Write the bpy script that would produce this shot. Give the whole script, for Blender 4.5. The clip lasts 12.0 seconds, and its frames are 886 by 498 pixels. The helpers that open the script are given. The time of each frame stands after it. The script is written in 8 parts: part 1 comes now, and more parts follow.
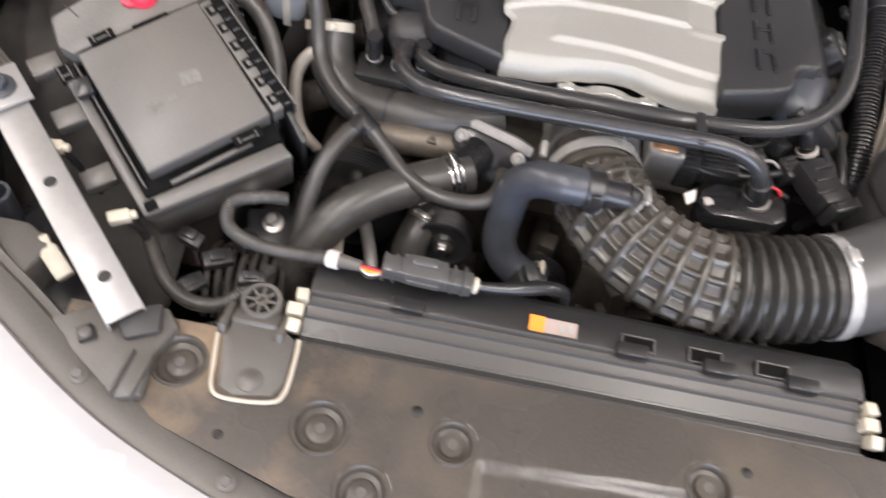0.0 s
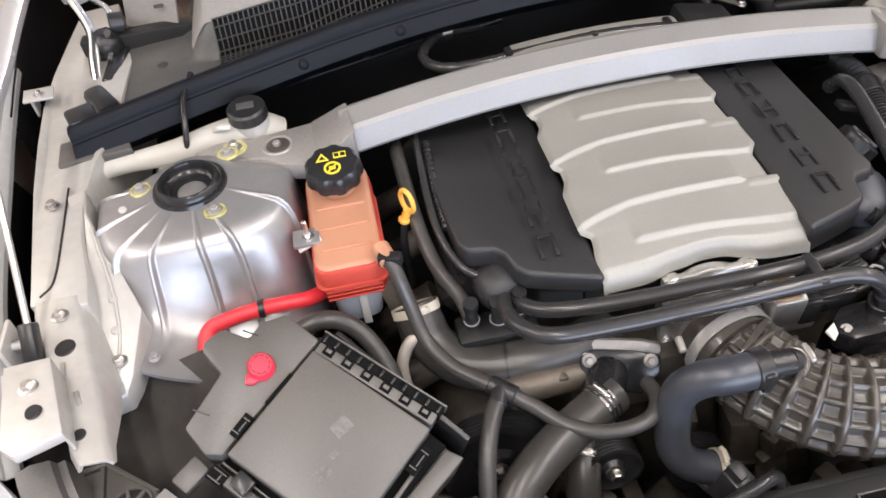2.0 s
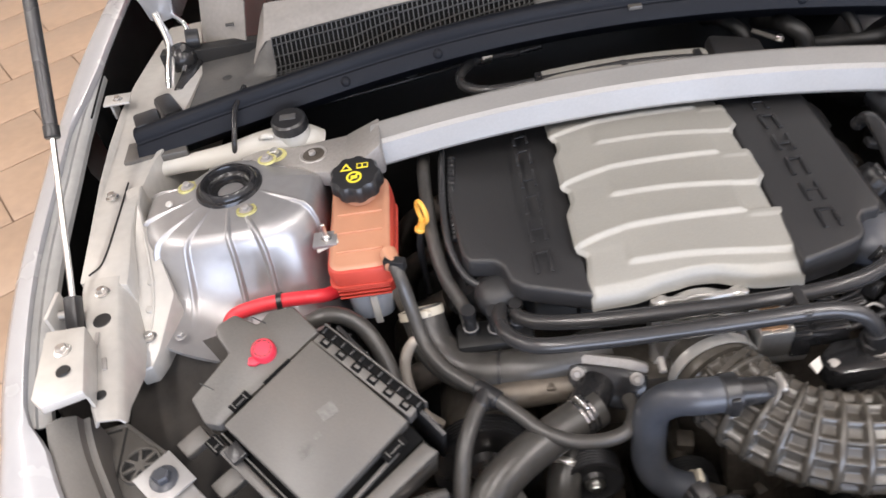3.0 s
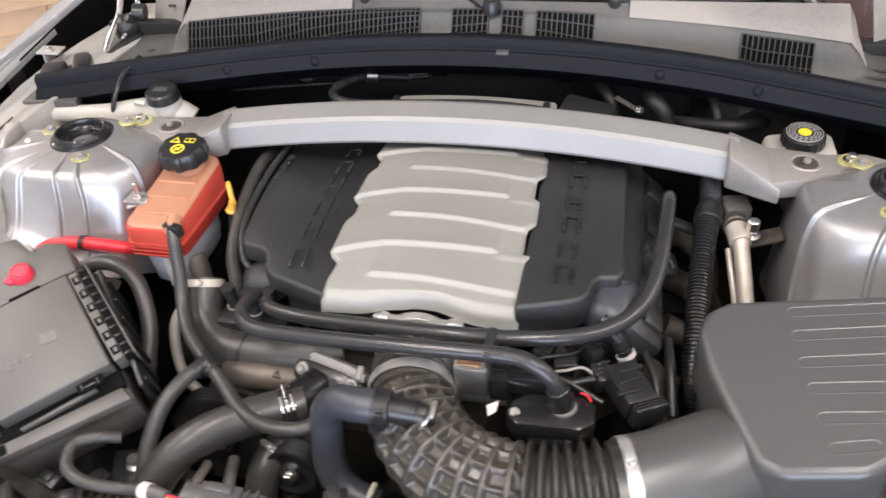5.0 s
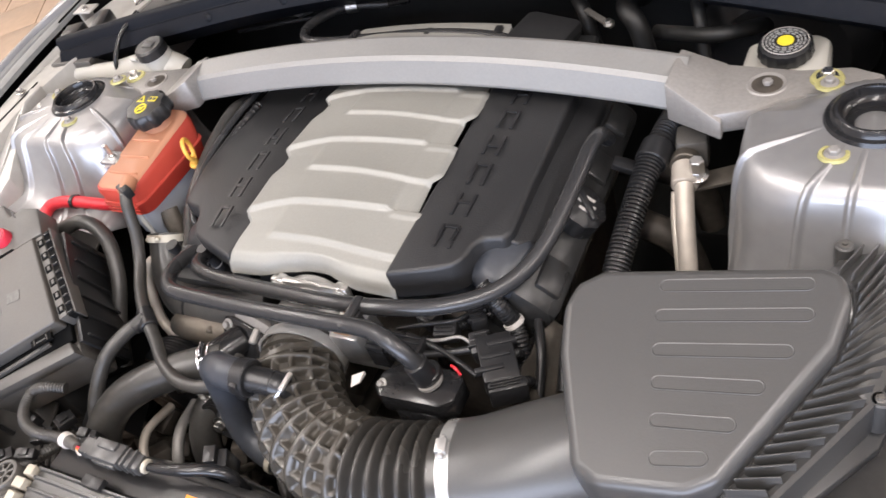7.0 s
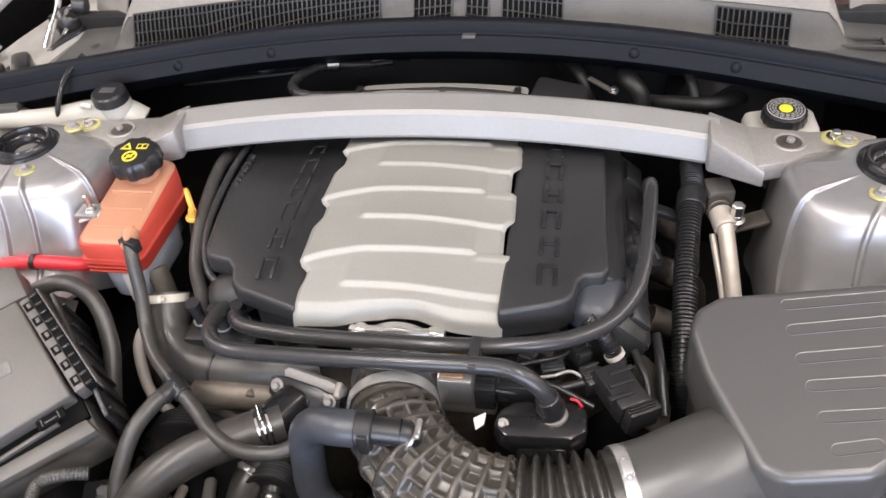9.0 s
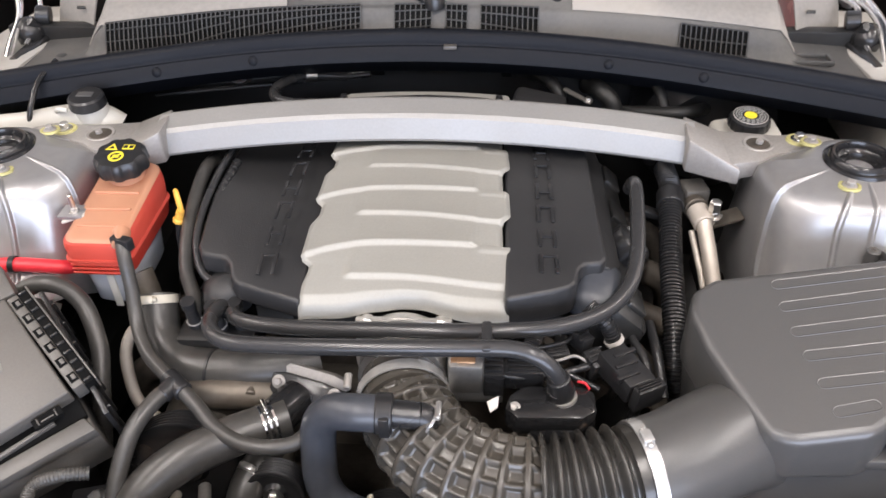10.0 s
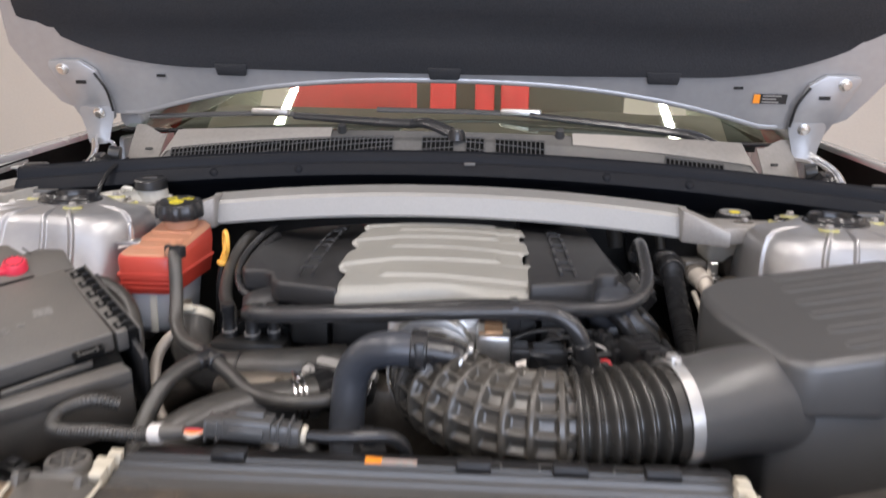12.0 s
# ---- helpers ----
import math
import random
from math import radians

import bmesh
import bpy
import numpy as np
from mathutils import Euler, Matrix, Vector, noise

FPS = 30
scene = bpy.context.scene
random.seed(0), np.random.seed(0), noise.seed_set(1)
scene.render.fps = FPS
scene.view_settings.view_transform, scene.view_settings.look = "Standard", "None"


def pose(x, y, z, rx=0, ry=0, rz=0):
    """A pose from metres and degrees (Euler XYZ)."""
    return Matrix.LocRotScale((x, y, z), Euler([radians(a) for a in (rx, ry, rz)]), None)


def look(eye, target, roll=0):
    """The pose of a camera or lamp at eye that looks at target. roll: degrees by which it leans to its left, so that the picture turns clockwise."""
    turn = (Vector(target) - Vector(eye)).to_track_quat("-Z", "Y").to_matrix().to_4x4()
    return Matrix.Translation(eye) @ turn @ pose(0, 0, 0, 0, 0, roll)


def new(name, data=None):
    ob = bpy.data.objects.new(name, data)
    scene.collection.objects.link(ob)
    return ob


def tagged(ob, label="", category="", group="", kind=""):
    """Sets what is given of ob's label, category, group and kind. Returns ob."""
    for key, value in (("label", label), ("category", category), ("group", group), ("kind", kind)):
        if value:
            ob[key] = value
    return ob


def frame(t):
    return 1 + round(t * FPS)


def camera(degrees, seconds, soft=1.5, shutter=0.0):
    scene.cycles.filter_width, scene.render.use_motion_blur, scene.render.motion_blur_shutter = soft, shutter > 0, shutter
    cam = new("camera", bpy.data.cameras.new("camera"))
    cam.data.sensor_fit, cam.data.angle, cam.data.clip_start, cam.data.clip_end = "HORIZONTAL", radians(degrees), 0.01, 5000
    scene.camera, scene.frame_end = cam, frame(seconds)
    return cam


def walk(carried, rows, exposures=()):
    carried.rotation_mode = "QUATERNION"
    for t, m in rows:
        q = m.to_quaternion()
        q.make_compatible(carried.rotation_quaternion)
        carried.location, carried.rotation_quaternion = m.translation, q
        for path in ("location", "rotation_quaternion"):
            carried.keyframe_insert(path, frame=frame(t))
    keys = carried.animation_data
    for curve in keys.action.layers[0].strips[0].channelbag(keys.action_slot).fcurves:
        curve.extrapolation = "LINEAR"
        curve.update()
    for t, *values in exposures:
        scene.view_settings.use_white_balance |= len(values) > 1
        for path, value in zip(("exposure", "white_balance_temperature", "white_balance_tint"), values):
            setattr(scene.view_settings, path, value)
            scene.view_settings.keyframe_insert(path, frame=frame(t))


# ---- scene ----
cam = camera(58.74, 12.0, soft=1.5, shutter=0.5)
PATH = [
    (0, (-0.1521, -1.0649, 1.5777), (-0.1581, -0.4978, 0.7541), 10.91),
    (0.5, (-0.2445, -1.0267, 1.5894), (-0.2804, -0.4466, 0.7756), 4.83),
    (1, (-0.3564, -0.9838, 1.6155), (-0.3378, -0.3577, 0.8361), -2.38),
    (1.5, (-0.3891, -0.9560, 1.6418), (-0.3217, -0.2725, 0.9150), -5.47),
    (2, (-0.3824, -0.9474, 1.6601), (-0.3178, -0.2435, 0.9528), -7.87),
    (2.5, (-0.3533, -0.9740, 1.6670), (-0.3464, -0.2535, 0.9737), -10.07),
    (3, (-0.2510, -1.0245, 1.6829), (-0.3146, -0.2878, 1.0097), -11.02),
    (3.5, (-0.0835, -1.1084, 1.7013), (-0.2032, -0.3474, 1.0636), -9.31),
    (3.7, (-0.0475, -1.1331, 1.7004), (-0.1672, -0.3592, 1.0785), -8.14),
    (5.3, (0.3136, -1.0145, 1.6162), (0.0863, -0.2621, 0.9980), -4.68),
    (5.5, (0.3681, -0.9730, 1.6112), (0.1029, -0.2529, 0.9701), -7.36),
    (6, (0.5612, -0.8625, 1.6067), (0.1553, -0.2391, 0.9385), -17.11),
    (6.5, (0.6468, -0.8142, 1.5845), (0.1792, -0.2323, 0.9191), -22.36),
    (7, (0.6356, -0.8171, 1.5868), (0.1638, -0.2501, 0.9115), -22.53),
    (7.2, (0.6052, -0.8320, 1.5979), (0.1479, -0.2631, 0.9143), -20.82),
    (8.8, (0.2623, -0.9807, 1.6379), (0.0596, -0.2604, 0.9745), -6.83),
    (9, (0.2164, -0.9931, 1.6348), (0.0546, -0.2544, 0.9804), -5.75),
    (9.5, (0.1365, -1.0352, 1.6208), (0.0344, -0.2677, 0.9879), -4.23),
    (10, (0.1065, -1.0670, 1.5971), (0.0499, -0.2786, 0.9845), -1.18),
    (10.5, (0.0730, -1.0855, 1.5661), (0.0428, -0.2438, 1.0270), 1.15),
    (11, (0.0397, -1.1529, 1.4931), (-0.0007, -0.2266, 1.1183), 1.99),
    (11.5, (0.0457, -1.2250, 1.3790), (0.0040, -0.2639, 1.1059), 1.93),
    (12, (0.0643, -1.3568, 1.2222), (0.0150, -0.3818, 1.0055), 1.21),
]
walk(cam, [(t, look(eye, target, roll)) for t, eye, target, roll in PATH],
     exposures=((0.0, 0.18), (2.0, 0.03), (3.5, 0.0), (6.0, 0.12), (7.0, 0.07), (9.0, 0.18), (10.0, 0.14), (11.0, 0.06), (12.0, -0.26)))

# ---- light ----
world = bpy.data.worlds.new("showroom_air")
scene.world = world
world.use_nodes = True
world.node_tree.nodes["Background"].inputs["Color"].default_value = (0.9, 0.95, 1.0, 1)
world.node_tree.nodes["Background"].inputs["Strength"].default_value = 0.06


def ceiling_lamp(name, at, size, watts, colour=(1, 0.93, 0.89)):
    data = bpy.data.lights.new(name, "AREA")
    data.shape, data.size, data.size_y, data.energy, data.color = "RECTANGLE", size[0], size[1], watts, colour
    ob = new(name, data)
    ob.matrix_world = look(at, (at[0], at[1] + 0.001, 0))
    return ob


# last pair, near the side walls, is added only to brighten them
STRIPS = [(-2.6, -0.6), (-0.9, -1.7), (0.9, -1.7), (2.6, -0.6), (-1.7, 3.2), (1.7, 3.2), (-4.6, 1.5), (4.6, 1.5)]
CEIL = 3.4
for sx, sy in STRIPS:
    ceiling_lamp("strip_light", (sx, sy, CEIL - 0.06), (0.08, 2.4), 50)
# added bluish fill behind the camera and to its side; its window is unseen
fill_lamp = bpy.data.lights.new("front_fill_light", "AREA")
fill_lamp.shape, fill_lamp.size, fill_lamp.size_y, fill_lamp.energy, fill_lamp.color = "RECTANGLE", 6.0, 2.6, 360, (0.84, 0.94, 1.20)
new("front_fill_light", fill_lamp).matrix_world = look((1.0, -5.8, 1.6), (0, 0, 1.1))

# ---- materials ----
def material(name, colour, rough=0.5, metal=0.0, vary=0.12, grain=60.0, bump=0.08, stain=6.0, spec=0.5, coat=0.0, dust=0.0, dust_colour=(0.30, 0.26, 0.2), bump_grain=None):
    """A surface with grain and broad stains in colour, gloss and relief."""
    m = bpy.data.materials.new(name)
    m.use_nodes = True
    nt = m.node_tree
    b = nt.nodes["Principled BSDF"]
    b.inputs["Metallic"].default_value = metal
    b.inputs["Specular IOR Level"].default_value = spec
    b.inputs["Coat Weight"].default_value = coat
    b.inputs["Coat Roughness"].default_value = 0.12
    co = nt.nodes.new("ShaderNodeTexCoord")
    fine, broad = nt.nodes.new("ShaderNodeTexNoise"), nt.nodes.new("ShaderNodeTexNoise")
    fine.inputs["Scale"].default_value, fine.inputs["Detail"].default_value = grain, 5
    broad.inputs["Scale"].default_value, broad.inputs["Detail"].default_value = stain, 4
    for n in (fine, broad):
        nt.links.new(co.outputs["Object"], n.inputs["Vector"])
    add = nt.nodes.new("ShaderNodeMath")
    add.operation = "ADD"
    nt.links.new(fine.outputs["Fac"], add.inputs[0])
    nt.links.new(broad.outputs["Fac"], add.inputs[1])
    ramp = nt.nodes.new("ShaderNodeMapRange")
    ramp.inputs["From Min"].default_value, ramp.inputs["From Max"].default_value = 0.7, 1.3
    ramp.inputs["To Min"].default_value, ramp.inputs["To Max"].default_value = 1 - vary, 1 + vary
    nt.links.new(add.outputs[0], ramp.inputs["Value"])
    mul = nt.nodes.new("ShaderNodeMix")
    mul.data_type, mul.blend_type = "RGBA", "MULTIPLY"
    mul.inputs["Factor"].default_value = 1
    mul.inputs[6].default_value = (*colour, 1)
    nt.links.new(ramp.outputs[0], mul.inputs[7])
    out = mul.outputs[2]
    if dust:
        mask = nt.nodes.new("ShaderNodeMapRange")
        mask.inputs["From Min"].default_value, mask.inputs["From Max"].default_value = 0.48, 0.72
        mask.inputs["To Max"].default_value = dust
        nt.links.new(broad.outputs["Fac"], mask.inputs["Value"])
        mix = nt.nodes.new("ShaderNodeMix")
        mix.data_type = "RGBA"
        nt.links.new(mask.outputs[0], mix.inputs["Factor"])
        nt.links.new(out, mix.inputs[6])
        mix.inputs[7].default_value = (*dust_colour, 1)
        out = mix.outputs[2]
    nt.links.new(out, b.inputs["Base Color"])
    rr = nt.nodes.new("ShaderNodeMapRange")
    rr.inputs["From Min"].default_value, rr.inputs["From Max"].default_value = 0.3, 0.7
    rr.inputs["To Min"].default_value, rr.inputs["To Max"].default_value = max(0.02, rough * 0.85), min(1, rough * 1.18)
    nt.links.new(broad.outputs["Fac"], rr.inputs["Value"])
    nt.links.new(rr.outputs[0], b.inputs["Roughness"])
    if bump:
        rel = fine
        if bump_grain:
            rel = nt.nodes.new("ShaderNodeTexNoise")
            rel.inputs["Scale"].default_value, rel.inputs["Detail"].default_value = bump_grain, 3
            nt.links.new(co.outputs["Object"], rel.inputs["Vector"])
        bp = nt.nodes.new("ShaderNodeBump")
        bp.inputs["Strength"].default_value, bp.inputs["Distance"].default_value = bump, 0.002
        nt.links.new(rel.outputs["Fac"], bp.inputs["Height"])
        nt.links.new(bp.outputs["Normal"], b.inputs["Normal"])
    return m


def clear_plastic(name, colour, rough, through_weight, sub=0.0):
    m = bpy.data.materials.new(name)
    m.use_nodes = True
    nt = m.node_tree
    b = nt.nodes["Principled BSDF"]
    b.inputs["Base Color"].default_value = (*colour, 1)
    b.inputs["Roughness"].default_value = rough
    tr = nt.nodes.new("ShaderNodeBsdfTranslucent")
    tr.inputs["Color"].default_value = (*colour, 1)
    mix = nt.nodes.new("ShaderNodeMixShader")
    mix.inputs[0].default_value = through_weight
    nt.links.new(b.outputs[0], mix.inputs[1])
    nt.links.new(tr.outputs[0], mix.inputs[2])
    noise_tex = nt.nodes.new("ShaderNodeTexNoise")
    noise_tex.inputs["Scale"].default_value = 14
    hue = nt.nodes.new("ShaderNodeMix")
    hue.data_type, hue.blend_type = "RGBA", "MULTIPLY"
    hue.inputs["Factor"].default_value = 0.25
    hue.inputs[6].default_value = (*colour, 1)
    co = nt.nodes.new("ShaderNodeTexCoord")
    nt.links.new(co.outputs["Object"], noise_tex.inputs["Vector"])
    nt.links.new(noise_tex.outputs["Fac"], hue.inputs[7])
    nt.links.new(hue.outputs[2], b.inputs["Base Color"])
    nt.links.new(mix.outputs[0], nt.nodes["Material Output"].inputs["Surface"])
    return m


def glass_pane(name, tint, gloss=0.06):
    m = bpy.data.materials.new(name)
    m.use_nodes = True
    nt = m.node_tree
    tr, gl = nt.nodes.new("ShaderNodeBsdfTransparent"), nt.nodes.new("ShaderNodeBsdfGlossy")
    tr.inputs["Color"].default_value = (*tint, 1)
    gl.inputs["Roughness"].default_value = 0.03
    gl.inputs["Color"].default_value = (0.86, 0.96, 0.82, 1)
    fr = nt.nodes.new("ShaderNodeFresnel")
    fr.inputs["IOR"].default_value = 1.8
    mix = nt.nodes.new("ShaderNodeMixShader")
    nt.links.new(fr.outputs[0], mix.inputs[0])
    nt.links.new(tr.outputs[0], mix.inputs[1])
    nt.links.new(gl.outputs[0], mix.inputs[2])
    nt.links.new(mix.outputs[0], nt.nodes["Material Output"].inputs["Surface"])
    return m


def glow(name, colour, strength):
    m = bpy.data.materials.new(name)
    m.use_nodes = True
    nt = m.node_tree
    e = nt.nodes.new("ShaderNodeEmission")
    e.inputs["Color"].default_value, e.inputs["Strength"].default_value = (*colour, 1), strength
    nt.links.new(e.outputs[0], nt.nodes["Material Output"].inputs["Surface"])
    return m


M_WHITE = material("white_car_paint", (0.37, 0.37, 0.38), 0.25, coat=0.6, vary=0.03, bump=0.0)
M_BAY = material("silver_bay_paint", (0.37, 0.366, 0.368), 0.37, metal=0.62, vary=0.06, bump=0.03, coat=0.3)
M_RAIL = material("pale_primer_paint", (0.49, 0.476, 0.447), 0.42, metal=0.3, vary=0.08, dust=0.14, dust_colour=(0.5, 0.42, 0.33), stain=9)
M_SILVER = material("satin_silver_plastic", (0.292, 0.287, 0.264), 0.48, metal=0.25, vary=0.05, grain=300, bump=0.04)
M_COVER = material("grained_charcoal_plastic", (0.022, 0.022, 0.023), 0.42, vary=0.15, grain=500, bump=0.25)
M_BOX = material("grey_black_moulded_plastic", (0.092, 0.087, 0.080), 0.38, vary=0.12, grain=350, bump=0.06, dust=0.25, dust_colour=(0.14, 0.12, 0.1))
M_AIRBOX = material("black_satin_plastic", (0.068, 0.067, 0.066), 0.31, spec=0.65, vary=0.04, grain=420, bump=0.05, stain=1.2)
M_RUBBER = material("black_rubber_hose", (0.045, 0.043, 0.040), 0.32, vary=0.2, grain=120, bump=0.08, dust=0.15, dust_colour=(0.10, 0.09, 0.075))
M_RIBRUB = material("dusty_ribbed_rubber", (0.054, 0.049, 0.042), 0.25, spec=0.6, vary=0.2, grain=90, bump=0.1, dust=0.2, dust_colour=(0.12, 0.10, 0.075))
M_BELLOWS = material("black_bellows_rubber", (0.034, 0.032, 0.029), 0.26, spec=0.6, vary=0.15, grain=90, bump=0.06, dust=0.12, dust_colour=(0.09, 0.08, 0.065))
M_PIPE = material("black_coated_pipe", (0.030, 0.030, 0.031), 0.25, vary=0.12, grain=150, bump=0.05)
M_DARK = material("dark_underbonnet_plastic", (0.010, 0.010, 0.010), 0.5, vary=0.3, grain=70, bump=0.15)
# near-black that paints shade into gaps, slots and recesses
M_BLACK = material("gap_shade_black", (0.004, 0.004, 0.004), 0.8, spec=0.12, vary=0.2, bump=0)
M_LINER = material("dusty_brown_black_liner", (0.030, 0.027, 0.024), 0.75, vary=0.3, grain=60, bump=0.3, dust=0.5, dust_colour=(0.075, 0.065, 0.055))
M_SHROUD = material("dusty_dark_radiator_cover", (0.058, 0.052, 0.046), 0.28, vary=0.18, grain=260, bump=0.03, dust=0.45, dust_colour=(0.18, 0.138, 0.092), stain=5)


def dirt_patch(m, axis, start, full, colour, most):
    """Dried dirt that thickens along one axis of the thing, broken up by noise."""
    nt = m.node_tree
    b = nt.nodes["Principled BSDF"]
    old = b.inputs["Base Color"].links[0].from_socket
    co, sep, tex = nt.nodes.new("ShaderNodeTexCoord"), nt.nodes.new("ShaderNodeSeparateXYZ"), nt.nodes.new("ShaderNodeTexNoise")
    tex.inputs["Scale"].default_value, tex.inputs["Detail"].default_value, tex.inputs["Roughness"].default_value = 9, 6, 0.65
    nt.links.new(co.outputs["Object"], sep.inputs[0])
    nt.links.new(co.outputs["Object"], tex.inputs["Vector"])
    along, spots, mul, mix = nt.nodes.new("ShaderNodeMapRange"), nt.nodes.new("ShaderNodeMapRange"), nt.nodes.new("ShaderNodeMath"), nt.nodes.new("ShaderNodeMix")
    along.inputs["From Min"].default_value, along.inputs["From Max"].default_value = start, full
    spots.inputs["From Min"].default_value, spots.inputs["From Max"].default_value, spots.inputs["To Max"].default_value = 0.44, 0.68, most
    mul.operation, mix.data_type = "MULTIPLY", "RGBA"
    nt.links.new(sep.outputs[axis], along.inputs["Value"])
    nt.links.new(tex.outputs["Fac"], spots.inputs["Value"])
    nt.links.new(along.outputs[0], mul.inputs[0])
    nt.links.new(spots.outputs[0], mul.inputs[1])
    nt.links.new(mul.outputs[0], mix.inputs["Factor"])
    nt.links.new(old, mix.inputs[6])
    mix.inputs[7].default_value = (*colour, 1)
    nt.links.new(mix.outputs[2], b.inputs["Base Color"])


dirt_patch(M_SHROUD, "X", -0.12, -0.34, (0.33, 0.235, 0.15), 0.5)
M_SEAL = material("matt_black_seal", (0.007, 0.008, 0.011), 0.5, spec=0.14, vary=0.15, grain=200, bump=0.1)
M_COWL = material("dusty_grey_cowl", (0.068, 0.067, 0.065), 0.5, vary=0.14, grain=150, bump=0.15, dust=0.22, dust_colour=(0.2, 0.18, 0.155))
M_LEDGE = material("pale_dusty_ledge", (0.225, 0.21, 0.192), 0.6, vary=0.10, grain=120, dust=0.3, dust_colour=(0.4, 0.36, 0.3))
M_VALVE = material("dark_grey_enamel", (0.026, 0.026, 0.026), 0.28, vary=0.15, grain=200, bump=0.08)
M_PALEALU = material("pale_oxidised_aluminium", (0.52, 0.47, 0.41), 0.45, metal=0.3, vary=0.1)
M_BAR = material("pale_zinc_plate", (0.34, 0.335, 0.33), 0.38, metal=0.45, vary=0.06, grain=90)
M_FLANGE = material("grey_wing_flange", (0.34, 0.34, 0.33), 0.45, metal=0.3, vary=0.08)
M_COWLDK = material("dark_grey_cowl_grille", (0.036, 0.036, 0.036), 0.55, vary=0.15)
M_ALU = material("brushed_aluminium", (0.66, 0.65, 0.63), 0.34, metal=0.9, vary=0.08, grain=180, bump=0.08)
M_BRACE = material("satin_aluminium_brace", (0.268, 0.263, 0.253), 0.48, metal=0.35, vary=0.05, grain=240, bump=0.05)
M_CAST = material("dull_cast_bracket", (0.33, 0.315, 0.30), 0.5, metal=0.4, vary=0.1, grain=200, bump=0.14)
M_STEEL = material("bright_zinc_steel", (0.72, 0.71, 0.69), 0.28, metal=1.0, vary=0.12, grain=90)
M_CHROME = material("chrome", (0.8, 0.8, 0.8), 0.12, metal=1.0, vary=0.05, bump=0)
M_ENGINE = material("grimy_cast_iron", (0.085, 0.073, 0.061), 0.55, metal=0.3, vary=0.35, grain=80, bump=0.3, dust=0.4, dust_colour=(0.10, 0.08, 0.06))
M_ENGALU = material("grimy_cast_aluminium", (0.115, 0.102, 0.086), 0.45, metal=0.55, vary=0.25, grain=90, bump=0.25, dust=0.4, dust_colour=(0.2, 0.16, 0.12))
M_RED = material("red_plastic", (0.62, 0.03, 0.06), 0.4, vary=0.08)
M_REDCABLE = material("red_cable_sleeve", (0.70, 0.035, 0.05), 0.42, vary=0.08)
M_YELLOW = material("yellow_plastic", (0.80, 0.42, 0.07), 0.4, vary=0.06)
M_INK = material("yellow_print", (0.72, 0.60, 0.04), 0.5, vary=0.05, bump=0)
M_PAPER = material("white_label", (0.56, 0.53, 0.50), 0.55, vary=0.05, bump=0)
M_ORANGE = material("orange_label", (0.85, 0.28, 0.02), 0.5, vary=0.05, bump=0)
M_LABEL = material("greyish_pink_label", (0.34, 0.27, 0.25), 0.5, vary=0.08, bump=0)
M_CAP = material("black_cap_plastic", (0.018, 0.018, 0.019), 0.30, vary=0.1, grain=300)
M_CREAM = material("cream_plastic_clip", (0.46, 0.42, 0.34), 0.5, vary=0.1)
M_MILK = clear_plastic("milky_plastic", (0.80, 0.78, 0.72), 0.35, 0.35)
M_TANKTOP = clear_plastic("orange_tinted_tank_plastic", (0.80, 0.43, 0.27), 0.35, 0.4)
M_TANKRED = clear_plastic("coolant_red_tank_plastic", (0.80, 0.125, 0.09), 0.32, 0.35)
M_TANKLOW = clear_plastic("clear_tank_foot", (0.74, 0.78, 0.84), 0.22, 0.35)
M_CLAMP = material("bright_clamp_band", (0.56, 0.555, 0.54), 0.26, metal=0.6, vary=0.1, grain=90)
M_GLASS = glass_pane("green_windscreen_glass", (0.88, 0.95, 0.85))
M_DARKGLASS = glass_pane("dark_blocker_glass", (0.16, 0.18, 0.14))
M_CHALK = material("faint_chalk_on_plastic", (0.112, 0.107, 0.099), 0.5, vary=0.4, grain=200, bump=0)
M_WELL = material("glossy_dark_clip_well", (0.062, 0.055, 0.047), 0.34, vary=0.15, grain=200, bump=0.08)
M_SEAT = material("red_seat_leather", (0.95, 0.014, 0.03), 0.5, vary=0.08)
M_CABIN = material("cabin_black_trim", (0.045, 0.047, 0.042), 0.7, vary=0.2)
M_PAD = material("black_felt_pad", (0.014, 0.015, 0.018), 0.8, vary=0.35, grain=220, bump=0.5, stain=3)
M_HOODIN = material("silver_bonnet_inner", (0.36, 0.36, 0.365), 0.34, metal=0.5, vary=0.05, coat=0.3)
M_WALL = material("white_wall_paint", (0.84, 0.81, 0.76), 0.85, vary=0.03, grain=40, bump=0.05, stain=0.6)
M_CEIL = material("white_ceiling_paint", (0.78, 0.77, 0.74), 0.9, vary=0.03, stain=0.5)
M_TILE = material("beige_stone_tile", (0.46, 0.33, 0.235), 0.35, vary=0.10, grain=18, bump=0.03, stain=2.0)
M_GROUT = material("brown_grout", (0.26, 0.19, 0.14), 0.8, vary=0.1)
M_BLUEGREY = material("blue_grey_hose", (0.042, 0.046, 0.055), 0.34, vary=0.15, grain=120, bump=0.06)
M_COPPER = material("copper_foil_label", (0.52, 0.31, 0.17), 0.35, metal=0.6, vary=0.2)
M_GLOSSBLK = material("glossy_black_moulding", (0.016, 0.016, 0.017), 0.2, vary=0.1, grain=200, bump=0.04)
M_MARK = material("faded_yellow_paint", (0.43, 0.40, 0.17), 0.5, vary=0.3, grain=120, bump=0)
M_GREYINK = material("grey_print", (0.30, 0.30, 0.29), 0.5, vary=0.1, bump=0)
M_LAMP = glow("lamp_diffuser", (1, 0.97, 0.93), 9.0)
